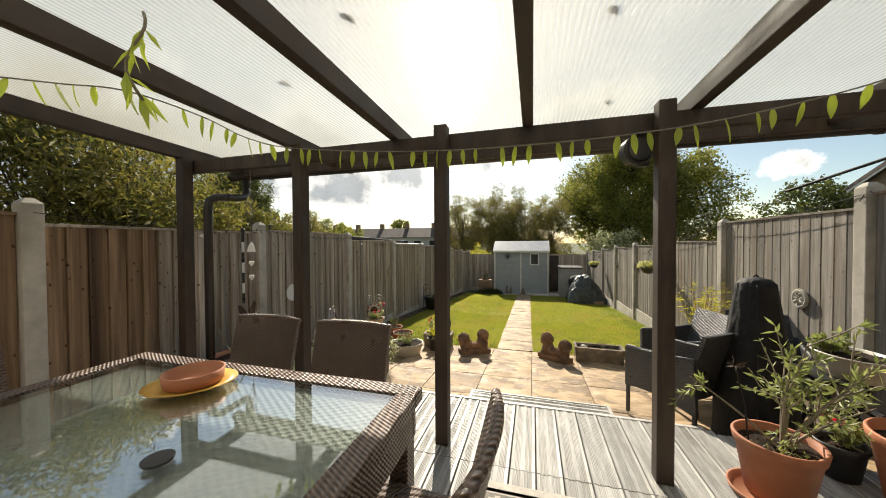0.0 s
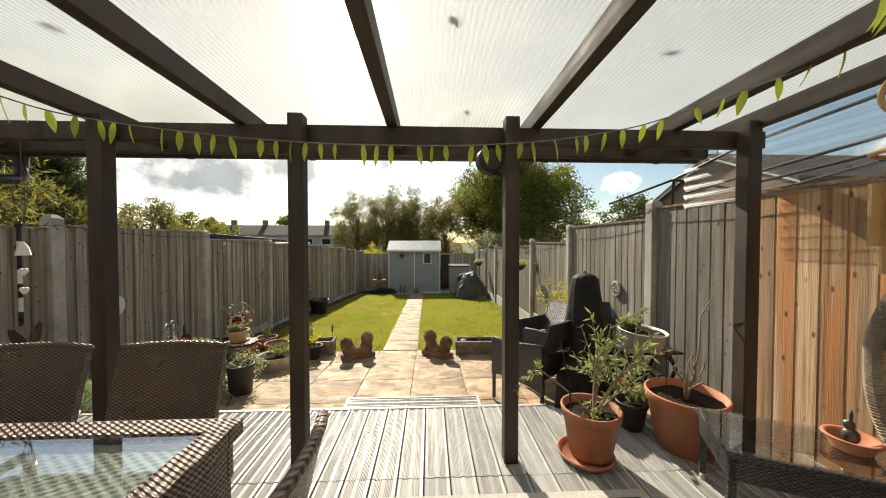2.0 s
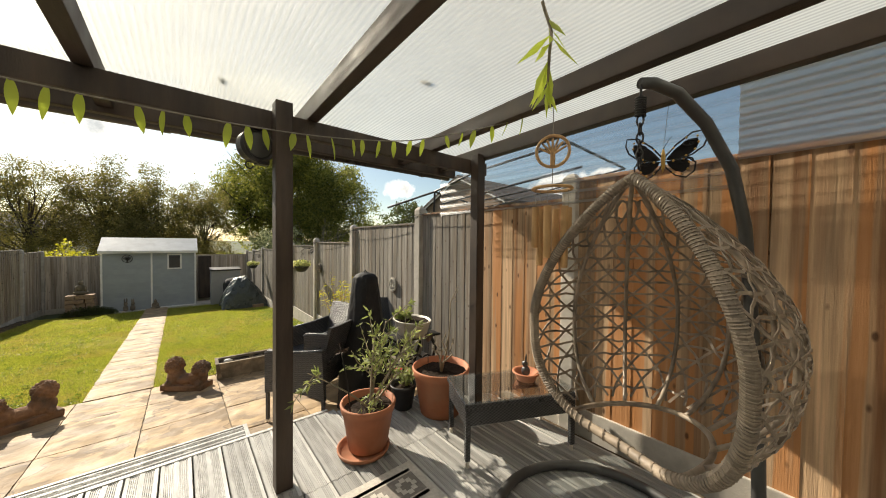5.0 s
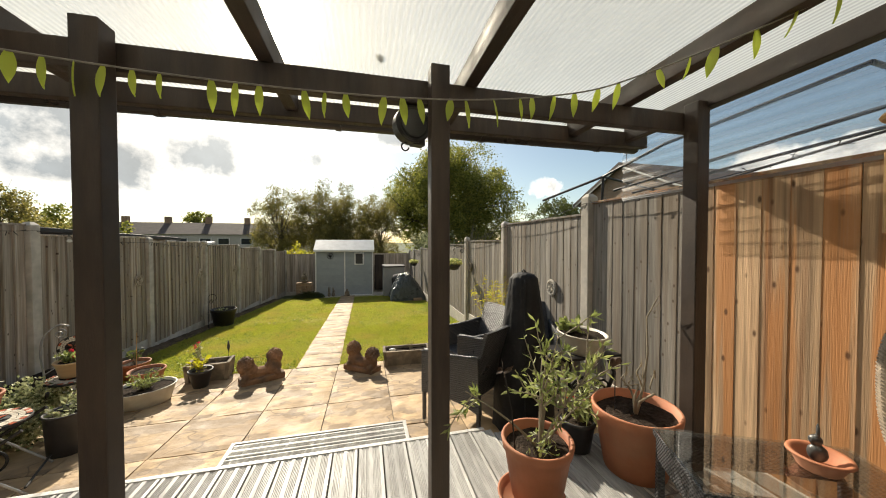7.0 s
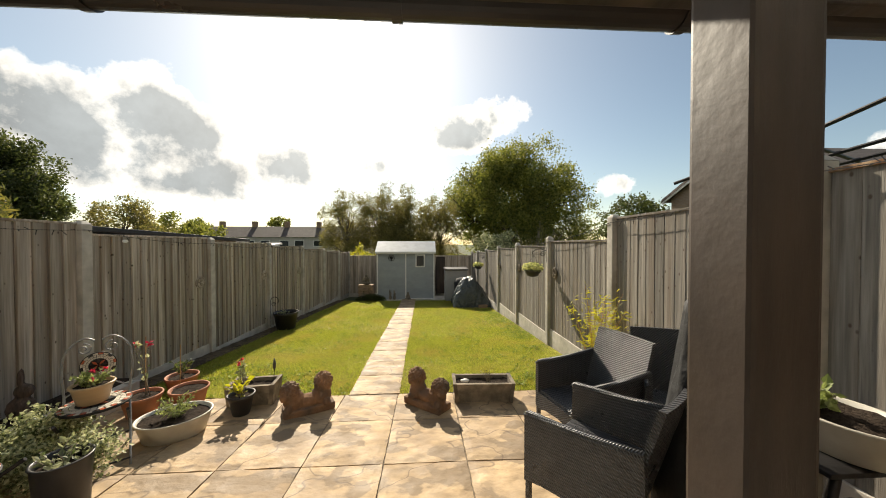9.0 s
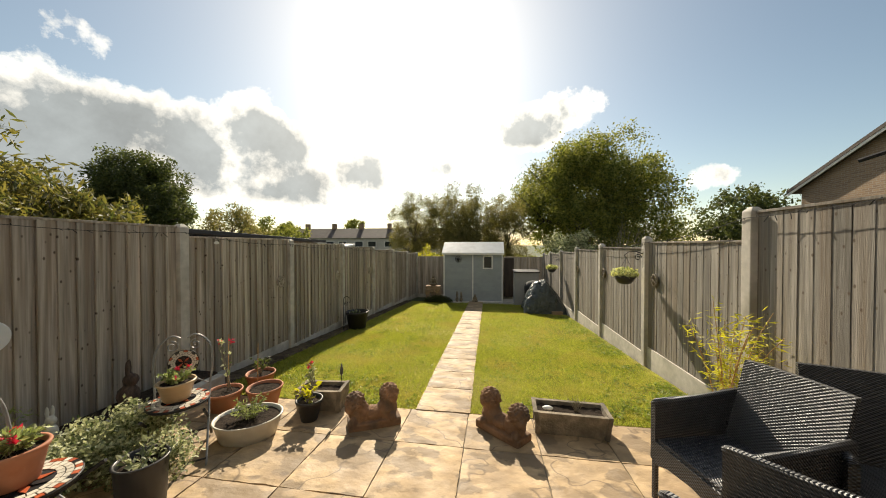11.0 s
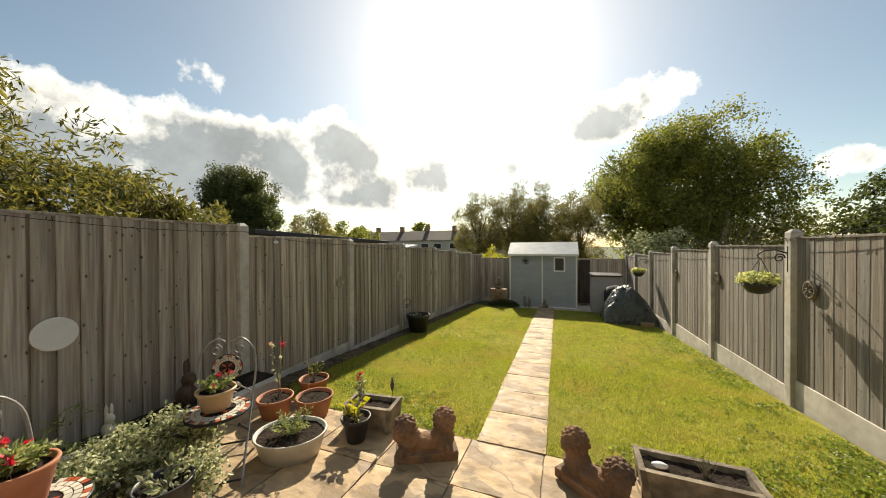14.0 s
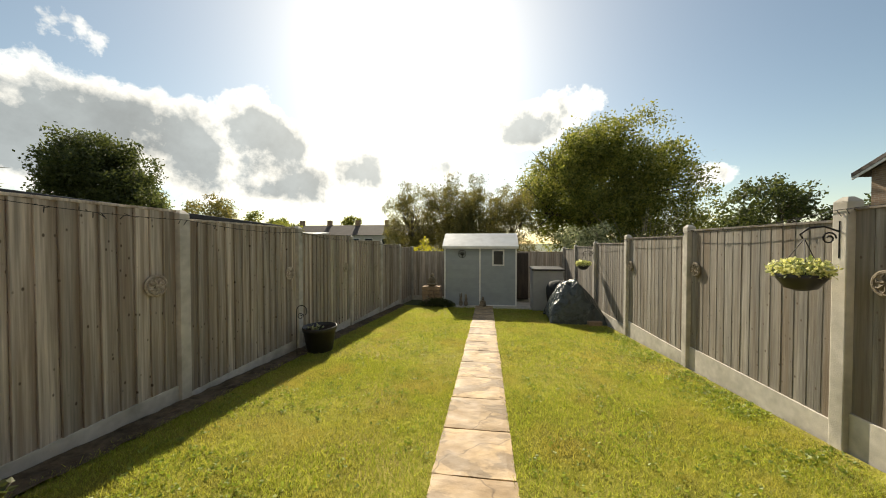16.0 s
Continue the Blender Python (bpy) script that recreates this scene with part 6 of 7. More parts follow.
def wind_chime():
    p = thing("wind_chime", pose(2.03, 1.17, 2.185 - 2.15 * 1.6, 0, 0, -60) @ Matrix.Scale(1.6, 4), "bamboo wind chime with a tree-of-life disc", "wind chime")
    part("cord", tube(B(), [(0, 0, 2.30), (0, 0, 2.03)], 0.0015, 4), M_ROPE, p)
    bm = tube(B(), arc((0, 0, 2.15), 0.05, 0, 350, 24), 0.005, 6, close=True)
    part("disc_rim", bm, M_WOODL, p)
    part("disc_tree", tube(B(), [(0, 0, 2.105), (0, 0, 2.145)], 0.008, 6), M_WOODL, p)
    for i in range(7):
        a = radians(25 + i * 22)
        part("disc_branch", tube(B(), [(0, 0, 2.14), (0.045 * math.cos(a), 0, 2.145 + 0.045 * math.sin(a))], 0.0035, 5), M_WOODL, p)
    part("hoop", tube(B(), arc((0, 0, 2.03), 0.06, 0, 350, 24, "xy"), 0.005, 6, close=True), M_WOODL, p)
    for i in range(6):
        a = i * math.pi / 3 + 0.3
        L = 0.13 + 0.03 * (i % 3)
        x, y = 0.052 * math.cos(a), 0.052 * math.sin(a)
        part("bamboo_tube", lathe(B(), [(0.011, 0), (0.0115, L), (0.009, L), (0.009, 0.01)], 12, (x, y, 1.97 - L)), M_WOODL, p)
        part("thread", tube(B(), [(x, y, 1.97), (x, y, 2.03)], 0.001, 4), M_ROPE, p)


wind_chime()


def butterfly():
    p = thing("butterfly_ornament", pose(2.44, 0.80, 2.135, 0, 0, -70), "dark metal butterfly ornament with gold beads", "ornament")
    part("butterfly_body", lathe(B(), [(0.001, -0.06), (0.009, -0.03), (0.011, 0.02), (0.004, 0.06)], 12), M_GOLD, p, smooth=True)
    for s in (-1, 1):
        for nm, pts in (("upper_wing", [(0.0, 0.01), (0.05, 0.07), (0.11, 0.115), (0.16, 0.115), (0.165, 0.08), (0.15, 0.04), (0.11, 0.01), (0.04, -0.005)]), ("lower_wing", [(0.0, -0.005), (0.05, -0.01), (0.10, -0.005), (0.125, -0.03), (0.12, -0.07), (0.09, -0.095), (0.05, -0.08), (0.015, -0.04)])):
            rim = [(s * x, -abs(x) * 0.35, z) for x, z in pts]
            bm = tube(B(), rim, 0.004, 5, close=True)
            w = part(nm, bm, M_IRON, p)
            bm = B()
            bm.faces.new([bm.verts.new((0.74 * x + s * 0.012, 0.74 * y - 0.004, 0.74 * z)) for x, y, z in rim])
            bmesh.ops.solidify(bm, geom=bm.faces[:], thickness=0.002)
            part("wing_plate", bm, M_IRON, w)
            bm = tube(B(), [(s * (0.5 * pts[3][0] + 0.035 * (1 - t * .7) * math.cos(t * 8)) + s * 0.02, -0.04, 0.55 * pts[3][1] + 0.02 * (1 - t) * math.sin(t * 8)) for t in [i / 14 for i in range(15)]], 0.003, 5)
            part("wing_scroll", bm, M_IRON, w)
            for x, y, z in rim[1:-1]:
                part("bead", lathe(B(), [(0.001, -0.006), (0.006, 0), (0.001, 0.006)], 8, (x * 0.8, y * 0.8 - 0.006, z * 0.8)), M_GOLD, w)
    part("antenna", tube(B(), [(0, 0, 0.06), (0.02, 0, 0.10), (0.035, 0, 0.12)], 0.002, 4), M_IRON, p)
    part("hanging_cord", tube(B(), [(0, 0, 0.06), (0.02, 0.02, 0.30)], 0.0015, 4), M_ROPE, p)


butterfly()


def round_reel():
    p = thing("washing_line_reel", pose(0.86, 2.17, 2.20, 0, 0, 15), "round black retractable washing-line reel on a pergola post", "line reel")
    d = part("drum", lathe(B(), [(0, -0.04), (0.07, -0.04), (0.082, -0.03), (0.085, 0.03), (0.075, 0.04), (0.068, 0.035), (0, 0.035)], 32), M_DARKPOT, p, smooth=False)
    d.matrix_basis = pose(0, 0, 0, 90)
    f = part("face", lathe(B(), [(0, 0), (0.06, 0), (0.06, 0.006), (0, 0.008)], 32), M_GREYMET, p, "grey front face")
    f.matrix_basis = pose(0, -0.034, 0, 90)
    part("hook", tube(B(), arc((-0.03, 0, -0.10), 0.018, 60, 350, 12), 0.004, 5), M_DARKPOT, p)
    part("bracket", box(B(), (0.03, 0.0, -0.075), (0.06, 0.05, 0.03), bevel=0.004), M_DARKPOT, p)


round_reel()


def glass_mobile():
    p = thing("glass_mobile", pose(-2.05, 2.32, 0), "hanging mobile of small white hearts and wire", "mobile")
    part("wire", tube(B(), [(0, 0, 2.33), (0, 0, 1.28)], 0.0015, 4), M_ROPE, p)
    for k in range(3):
        a = k * 2.1
        part("wire_loop", tube(B(), [(0.035 * math.sin(t * math.pi) * math.cos(a), 0.035 * math.sin(t * math.pi) * math.sin(a), 2.22 - 0.42 * t) for t in [i / 12 for i in range(13)]], 0.002, 4), M_GREYMET, p)
    part("bell", lathe(B(), [(0.045, 0), (0.03, 0.05), (0.004, 0.085)], 4, (0, 0, 1.62)), M_WHITE, p)
    for z in (1.40, 1.52):
        bm = prism(B(), [(0.026 * 16 * math.sin(t) ** 3 / 16, z + 0.026 * (13 * math.cos(t) - 5 * math.cos(2 * t) - 2 * math.cos(3 * t) - math.cos(4 * t)) / 16) for t in [i * math.pi / 10 for i in range(20)]], "y", -0.006, 0.006)
        part("heart", bm, M_WHITE, p)


glass_mobile()


# ---- by the shed ----
def tarp_heap():
    p = thing("covered_heap", pose(2.14, 12.45, ground_z(12.45)), "dark grey-green tarpaulin draped over garden equipment", "covered equipment")
    bm = B()
    nx, ny = 60, 46
    g = []
    for j in range(ny + 1):
        row = []
        for i in range(nx + 1):
            u, v = i / nx * 2 - 1, j / ny * 2 - 1
            x, y = 0.64 * u, 0.55 * v
            a = max(0.0, 1 - (abs(u) ** 1.7) * 0.98) * max(0.0, 1 - abs(v) ** 2.2)
            z = 1.0 * (a ** 0.62) * (0.94 - 0.22 * (u - 0.0)) + 0.05 * noise.noise((x * 6, y * 6, 3)) * (a ** 0.4) - 0.07 * abs(noise.noise((x * 9 + y * 4, y * 9 - x * 6, 21))) * a ** 0.4 + 0.10 * abs(noise.noise((x * 4 + y * 3, y * 5 - x * 2, 8))) * a ** 0.4 + 0.05 * abs(math.sin(x * 11 + y * 6 + 3 * noise.noise((x * 3, y * 3, 0)))) * a ** 0.5
            row.append(bm.verts.new((x + 0.02 * noise.noise((y * 9, x * 4, 1)), y, z)))
        g.append(row)
    for j in range(ny):
        for i in range(nx):
            bm.faces.new((g[j][i], g[j][i + 1], g[j + 1][i + 1], g[j + 1][i]))
    part("tarpaulin", bm, M_TARP, p, smooth=True)
    b = thing("loose_brick", pose(2.45, 11.86, ground_z(11.86), 0, 0, 8), "pale brick weighing the tarpaulin down", "brick")
    part("brick_body", box(B(), (0, 0, 0.04), (0.3, 0.11, 0.10), bevel=0.006), M_BRICK, b)
    s = thing("storage_box", pose(1.78, 14.2, ground_z(14.2)), "grey plastic garden storage box with a dark lid", "storage box")
    part("box_body", box(B(), (0, 0, 0.62), (0.86, 0.62, 1.2), bevel=0.02), M_GREYBOX, s)
    part("lid", box(B(), (0, -0.02, 1.245), (0.92, 0.68, 0.05), Matrix.Rotation(0.06, 4, "X"), bevel=0.012), M_DARKPOT, s)
    k = thing("barbecue", pose(1.98, 13.35, ground_z(13.35)), "black covered kettle barbecue", "barbecue")
    part("cover", lathe(B(), [(0.28, 0.1), (0.33, 0.5), (0.34, 0.72), (0.26, 0.88), (0.0, 0.95)], 24), M_COVER, k, smooth=True)
    d = thing("timber_gate", pose(1.28, 16.2, 0), "dark brown narrow timber door by the end fence", "gate")
    part("gate_leaf", box(B(), (0, 0, 0.22), (0.42, 0.03, 1.7), bevel=0.004), M_BROWN, d)


M_GREYBOX = material("grey_plastic", (0.33, 0.33, 0.335), 0.5, vary=0.08, scale=4)
tarp_heap()


def seated_statue():
    p = thing("stone_pedestal", pose(-1.78, 14.55, ground_z(14.55)), "stack of rough stone blocks under a statue", "pedestal")
    rng = random.Random(2)
    for r in range(5):
        for c in range(3):
            part("stone_block", box(B(), (-0.2 + 0.2 * c + rng.uniform(-0.02, 0.02), rng.uniform(-0.02, 0.02), 0.06 + 0.125 * r), (0.19, 0.4, 0.115), bevel=0.012), M_BRICK, p)

    def figure(m, k, label):
        bm = B()
        for c, s in (((0, 0, 0.06), (0.17, 0.13, 0.07)), ((0, 0, 0.20), (0.11, 0.08, 0.13)), ((0, 0, 0.36), (0.06, 0.06, 0.075)), ((0, 0, 0.43), (0.025, 0.025, 0.03)), ((-0.1, -0.03, 0.17), (0.035, 0.05, 0.10)), ((0.1, -0.03, 0.17), (0.035, 0.05, 0.10))):
            r = bmesh.ops.create_icosphere(bm, subdivisions=2, radius=1.0)
            bmesh.ops.transform(bm, matrix=Matrix.Translation(c) @ Matrix.Diagonal((*s, 1)), verts=r["verts"])
        ob = link_mesh("seated_statue", bm, M_STONE, None, "", True)
        ob.matrix_basis = m @ Matrix.Scale(k, 4)
        tagged(ob, label, "statue")
    figure(pose(-1.78, 14.5, ground_z(14.5) + 0.62), 1.0, "grey stone seated statue on a stone stack")
    figure(pose(-1.86, 14.2, ground_z(14.2)), 0.75, "small pale seated statue on the ground")
    figure(pose(-0.12, 14.45, ground_z(14.45)), 0.7, "small dark statue in front of the shed door")
    rabbit(on_ground(-0.82, 14.4, 90), M_STONE, "grey hare ornament in front of the shed", 1.7)
    rabbit(on_ground(-0.66, 14.42, 60), M_STONE, "grey hare ornament beside the shed corner", 1.6)
    rng2 = np.random.default_rng(9)
    q = thing("low_shrub", pose(-1.55, 14.2, ground_z(14.2)), "low dark spreading shrub at the shed foot", "shrub")
    v = rng2.normal(size=(2500, 3))
    v[:, 2] = np.abs(v[:, 2])
    v /= np.linalg.norm(v, axis=1)[:, None]
    leaf_mesh("foliage", v * np.array((0.62, 0.22, 0.26)) * rng2.uniform(0.6, 1, 2500)[:, None], 0.05, M_DARKLEAF, q, rng2, 0.5)


seated_statue()


def hook_stand():
    p = thing("shepherd_hook", pose(-2.68, 8.55, ground_z(8.55)), "black iron garden hook with a scroll, by the fence", "garden hook")
    part("hook_stem", tube(B(), [(0, 0, 0), (0, 0, 0.62)] + arc((0.08, 0, 0.66), 0.08, 170, -40, 12), 0.006, 6), M_IRON, p, smooth=True)
    part("hook_scroll", tube(B(), [(0.06 + 0.05 * (1 - t * .7) * math.cos(t * 9), 0, 0.58 + 0.05 * (1 - t * .7) * math.sin(t * 9)) for t in [i / 16 for i in range(17)]], 0.005, 5), M_IRON, p)


hook_stand()


def string_line(pts, label):
    p = thing("wire_line", pose(0, 0, 0), label, "wire", "fence wires")
    out = []
    for a, b_ in zip(pts, pts[1:]):
        for i in range(8):
            t = i / 8
            q = Vector(a).lerp(Vector(b_), t)
            q.z -= 0.045 * 4 * t * (1 - t)
            out.append(q)
    part("wire", tube(B(), out + [Vector(pts[-1])], 0.003, 4), M_IRON, p)
    rng = random.Random(len(label))
    bm = B()
    for a, b_ in zip(out, out[1:]):
        for _ in range(3):
            c = a.lerp(b_, rng.random())
            tube(bm, [c, c + Vector((0, rng.uniform(-0.05, 0.05), rng.uniform(-0.05, 0.03)))], 0.0028, 4)
    tagged(part("light_stalk", bm, M_IRON, p, "short stalks of tiny lights"), kind="stuff")


string_line([(FX_L + 0.06, y, z - 0.10) for y, z in zip(left_y[2:10], left_top[2:10])], "thin dark wire of fairy lights along the west fence")
string_line([(FX_R - 0.06, y, z - 0.10) for y, z in zip(right_y[2:10], right_top[2:10])], "thin dark wire of fairy lights along the east fence")


# ---- plants in the pots ----
def olive_bush():
    rng = np.random.default_rng(41)
    p = thing("olive_bush", pose(1.46, 2.08, DECK + 0.26), "young olive bush with grey-green narrow leaves", "shrub")
    cs, ds = [], []
    mains = [(0.34, 0.02, 0.34), (0.18, 0.10, 0.50), (0.02, -0.05, 0.46), (0.26, -0.10, 0.42), (-0.36, 0.02, 0.30), (0.10, 0.12, 0.40), (0.40, 0.05, 0.22)]
    for e in mains:
        e = Vector(e)
        m = Vector((e.x * 0.3, e.y * 0.3, e.z * 0.45))
        q = lambda t: Vector((0.02, 0, -0.03)) * (1 - t) ** 2 + m * 2 * t * (1 - t) + e * t * t
        part("branch", tube(B(), [q(i / 7) for i in range(8)], [0.009 - 0.0009 * i for i in range(8)], 6), M_STEM, p, smooth=True)
        twigs = 3 if e.x < -0.3 else 7
        for _ in range(twigs):
            t = rng.uniform(0.75, 0.98) if e.x < -0.3 else rng.uniform(0.45, 0.98)
            s = q(t)
            d = Vector(rng.normal(0, 0.075, 3)) + Vector((e.x, e.y, e.z)).normalized() * 0.08 + Vector((0, 0, 0.05))
            part("twig", tube(B(), [s, s + d * 0.6 + Vector(rng.normal(0, 0.008, 3)), s + d], [0.004, 0.003, 0.0015], 5), M_STEM, p)
            for k in range(13):
                u = rng.uniform(0.1, 1.05)
                cs.append(tuple(s + d * u))
                ds.append(tuple(d.normalized() * 0.6 + Vector(rng.normal(0, 0.6, 3))))
    leaf_mesh("foliage", cs, 0.052, M_OLIVE, p, rng, 0.26, dirs=np.array(ds))
    for i in range(3):
        part("basal_shoot", tube(B(), [(0.03 * i - 0.03, -0.04, 0), (0.02 * i, -0.05, 0.06), (0.02 * i, -0.06, 0.09)], 0.003, 5), M_STEM, p)
    c = rng.normal(0, 0.03, (60, 3)) + np.array((0, -0.06, 0.05))
    leaf_mesh("basal_leaves", c, 0.035, M_OLIVE, p, rng, 0.35)


olive_bush()


def bare_shrub(m, label, seed, ends, r=0.009):
    p = thing("bare_shrub", m, label, "shrub")
    rng = np.random.default_rng(seed)
    for e in ends:
        e = Vector(e)
        mid = e * 0.5 + Vector(rng.normal(0, 0.03, 3))
        part("branch", tube(B(), [(0, 0, -0.03), mid * 0.5 + Vector(rng.normal(0, 0.01, 3)), mid, e * 0.8 + Vector(rng.normal(0, 0.02, 3)), e], [r, r * 0.85, r * 0.7, r * 0.55, r * 0.35], 6), M_STEM, p, smooth=True)
        for _ in range(4):
            t = rng.uniform(0.4, 0.95)
            s = mid.lerp(e, t)
            part("spur", tube(B(), [s, s + Vector(rng.normal(0, 0.02, 3)) + Vector((0, 0, 0.015))], [r * 0.4, r * 0.15], 5), M_STEM, p)
    return p


bare_shrub(pose(2.10, 2.14, DECK + 0.31), "bare pruned shrub with one long stem", 51, [(0.26, 0.10, 0.62), (0.06, 0.02, 0.26), (-0.05, 0.02, 0.22), (0.10, -0.03, 0.24), (-0.02, 0.05, 0.20)])
bare_shrub(pose(-2.35, 2.42, DECK + 0.22), "leafless twiggy shrub in a wide pot", 52, [(0.20, -0.05, 0.16), (-0.28, 0.02, 0.30), (-0.1, 0.1, 0.2), (0.1, 0.05, 0.22), (-0.35, 0.03, 0.36)], 0.006)
hp = thing("heart_stake", pose(2.02, 2.20, DECK + 0.30), "rusty metal heart on a thin stake", "garden stake")
part("stake", tube(B(), [(0, 0, 0), (0, 0, 0.24)], 0.003, 5), M_IRON, hp)
part("heart", prism(B(), [(0.042 * math.sin(t) ** 3, 0.27 + 0.042 * (13 * math.cos(t) - 5 * math.cos(2 * t) - 2 * math.cos(3 * t) - math.cos(4 * t)) / 16) for t in [i * math.pi / 12 for i in range(24)]], "y", -0.003, 0.003), M_HARE, hp, "rusty brown heart")
sprigs(pose(1.90, 2.36, DECK + 0.16), "flowering_plant", "small bushy plant with red flowers", "plant", 12, 0.10, 0.16, 170, 0.04, M_OLIVE, 53, flower=(M_RED, 4, 0.03), ratio=0.55)
rs = thing("rose_stake", pose(1.335, 2.06, DECK + 0.26), "dark metal rose ornament on a stake", "garden stake")
part("stake", tube(B(), [(0, 0, 0), (-0.02, 0.0, 0.2), (-0.05, 0.02, 0.38)], 0.004, 5), M_IRON, rs)
leaf_mesh("metal_petals", np.array([(-0.05, 0.02, 0.385)] * 9) + np.random.default_rng(2).normal(0, 0.004, (9, 3)), 0.045, M_HARE, rs, np.random.default_rng(3), 0.55, up_bias=0.5)

g = ground_z
sprigs(pose(-1.50, 4.47, g(4.47) + 0.14), "herb_clump", "feathery green herbs in the cream basin", "plant", 34, 0.17, 0.16, 700, 0.026, M_OLIVE, 54, ratio=0.4, stem_r=0.002)
sprigs(pose(-1.17, 4.80, g(4.80) + 0.17), "yellow_plant", "yellow-leaved leggy plant in a dark pot", "plant", 10, 0.10, 0.17, 60, 0.055, M_BAMBOO, 55, ratio=0.7)
sprigs(pose(-1.30, 5.08, g(5.08) + 0.18), "rose_bush", "pink rose with sparse leaves in the trough", "plant", 6, 0.08, 0.26, 55, 0.045, M_VARI, 56, ratio=0.6, flower=(M_RED, 2, 0.03))
sprigs(pose(-2.10, 4.90, g(4.90) + 0.17), "tall_rose", "tall thin rose stem with a red bloom", "plant", 3, 0.12, 0.55, 26, 0.05, M_VARI, 57, ratio=0.6, flower=(M_RED, 2, 0.04), stem_r=0.005)
sprigs(pose(-2.12, 5.36, g(5.36) + 0.2), "rose_bush", "low leafy rose in a terracotta pot", "plant", 8, 0.12, 0.17, 60, 0.045, M_DARKLEAF, 58, ratio=0.6)
for x, y, h in ((-2.17, 4.96, 0.62), (-1.95, 5.1, 0.5)):
    c = thing("garden_cane", pose(x, y, g(y) + 0.1), "thin bamboo cane standing in a pot", "cane", "garden canes")
    part("cane", tube(B(), [(0, 0, 0), (0.01, 0, h)], 0.004, 6), M_WOODL, c)
sprigs(pose(-1.52, 3.65, g(3.65) + 0.26), "wilting_plant", "thin drooping plant in the tall dark pot", "plant", 7, 0.12, 0.10, 50, 0.05, M_VARI, 59, ratio=0.5)
sprigs(pose(-1.66, 3.22, g(3.23) + 0.585), "red_flowers", "bushy plant with small red flowers", "plant", 30, 0.12, 0.09, 420, 0.035, M_OLIVE, 60, ratio=0.45, flower=(M_RED, 7, 0.026), stem_r=0.002)
sprigs(pose(-1.82, 4.12, g(4.12) + 0.56), "red_flowers", "leafy plant with red flowers at the edge", "plant", 26, 0.11, 0.08, 380, 0.035, M_OLIVE, 61, ratio=0.45, flower=(M_RED, 4, 0.028), stem_r=0.002)
sprigs(pose(-2.56, 8.90, g(8.90) + 0.28), "planter_flowers", "low dark flowering plant in the planter", "plant", 16, 0.16, 0.12, 200, 0.04, M_VARI, 62, ratio=0.5)
sprigs(pose(1.25, 5.02, g(5.02) + 0.17), "dry_herb", "dry twiggy herb in the stone trough", "plant", 16, 0.09, 0.13, 30, 0.02, M_DARKLEAF, 63, ratio=0.4, stem_r=0.0025)
wp = thing("white_stone", pose(1.00, 5.00, g(5.0) + 0.175), "small white stone on the trough soil", "stone")
part("pebble", lathe(B(), [(0.0, 0), (0.035, 0.006), (0.04, 0.02), (0.02, 0.032), (0, 0.034)], 12, sx=1.2, sy=0.7), M_WHITE, wp, smooth=True)
bs = thing("bird_stake", pose(-1.01, 5.10, g(5.10) + 0.16), "small metal bird on a stake in the trough", "garden stake")
part("stake", tube(B(), [(0, 0, 0), (0.01, 0, 0.16)], 0.003, 5), M_IRON, bs)
part("bird", lathe(B(), [(0.001, 0), (0.014, 0.03), (0.017, 0.07), (0.004, 0.13)], 10, (0.01, 0, 0.15)), M_GREYMET, bs, "grey metal bird", smooth=True)


def mound(name, m, r, count, size, mat, label, seed, ratio=0.6, category="shrub", inner=0.55):
    rng = np.random.default_rng(seed)
    p = thing(name, m, label, category)
    bl = rng.normal(size=(14, 3)) * 0.5
    bl[:, 2] = np.abs(bl[:, 2])
    idx = rng.integers(0, 14, count)
    v = rng.normal(size=(count, 3))
    v /= np.linalg.norm(v, axis=1)[:, None]
    c = (bl[idx] + v * 0.42 * rng.uniform(inner, 1.0, count)[:, None]) * np.array(r)
    c[:, 2] = np.maximum(c[:, 2], 0.01)
    for i in range(6):
        part("stem", tube(B(), [(0, 0, 0), tuple(bl[i] * np.array(r) * 0.6), tuple(bl[i] * np.array(r))], [0.012, 0.007, 0.003], 5), M_STEM, p)
    leaf_mesh("foliage", c, size, mat, p, rng, ratio)
    return p


mound("variegated_shrub", on_ground(-2.02, 3.80), (0.40, 0.36, 0.40), 15000, 0.028, M_VARI, "bushy variegated shrub with cream-edged leaves", 64, 0.6, "shrub", 0.15)
mound("border_plants", pose(-2.66, 3.45, g(3.45) + 0.15), (0.14, 0.3, 0.16), 900, 0.05, M_OLIVE, "grassy green border plants by the fence", 65, 0.2)


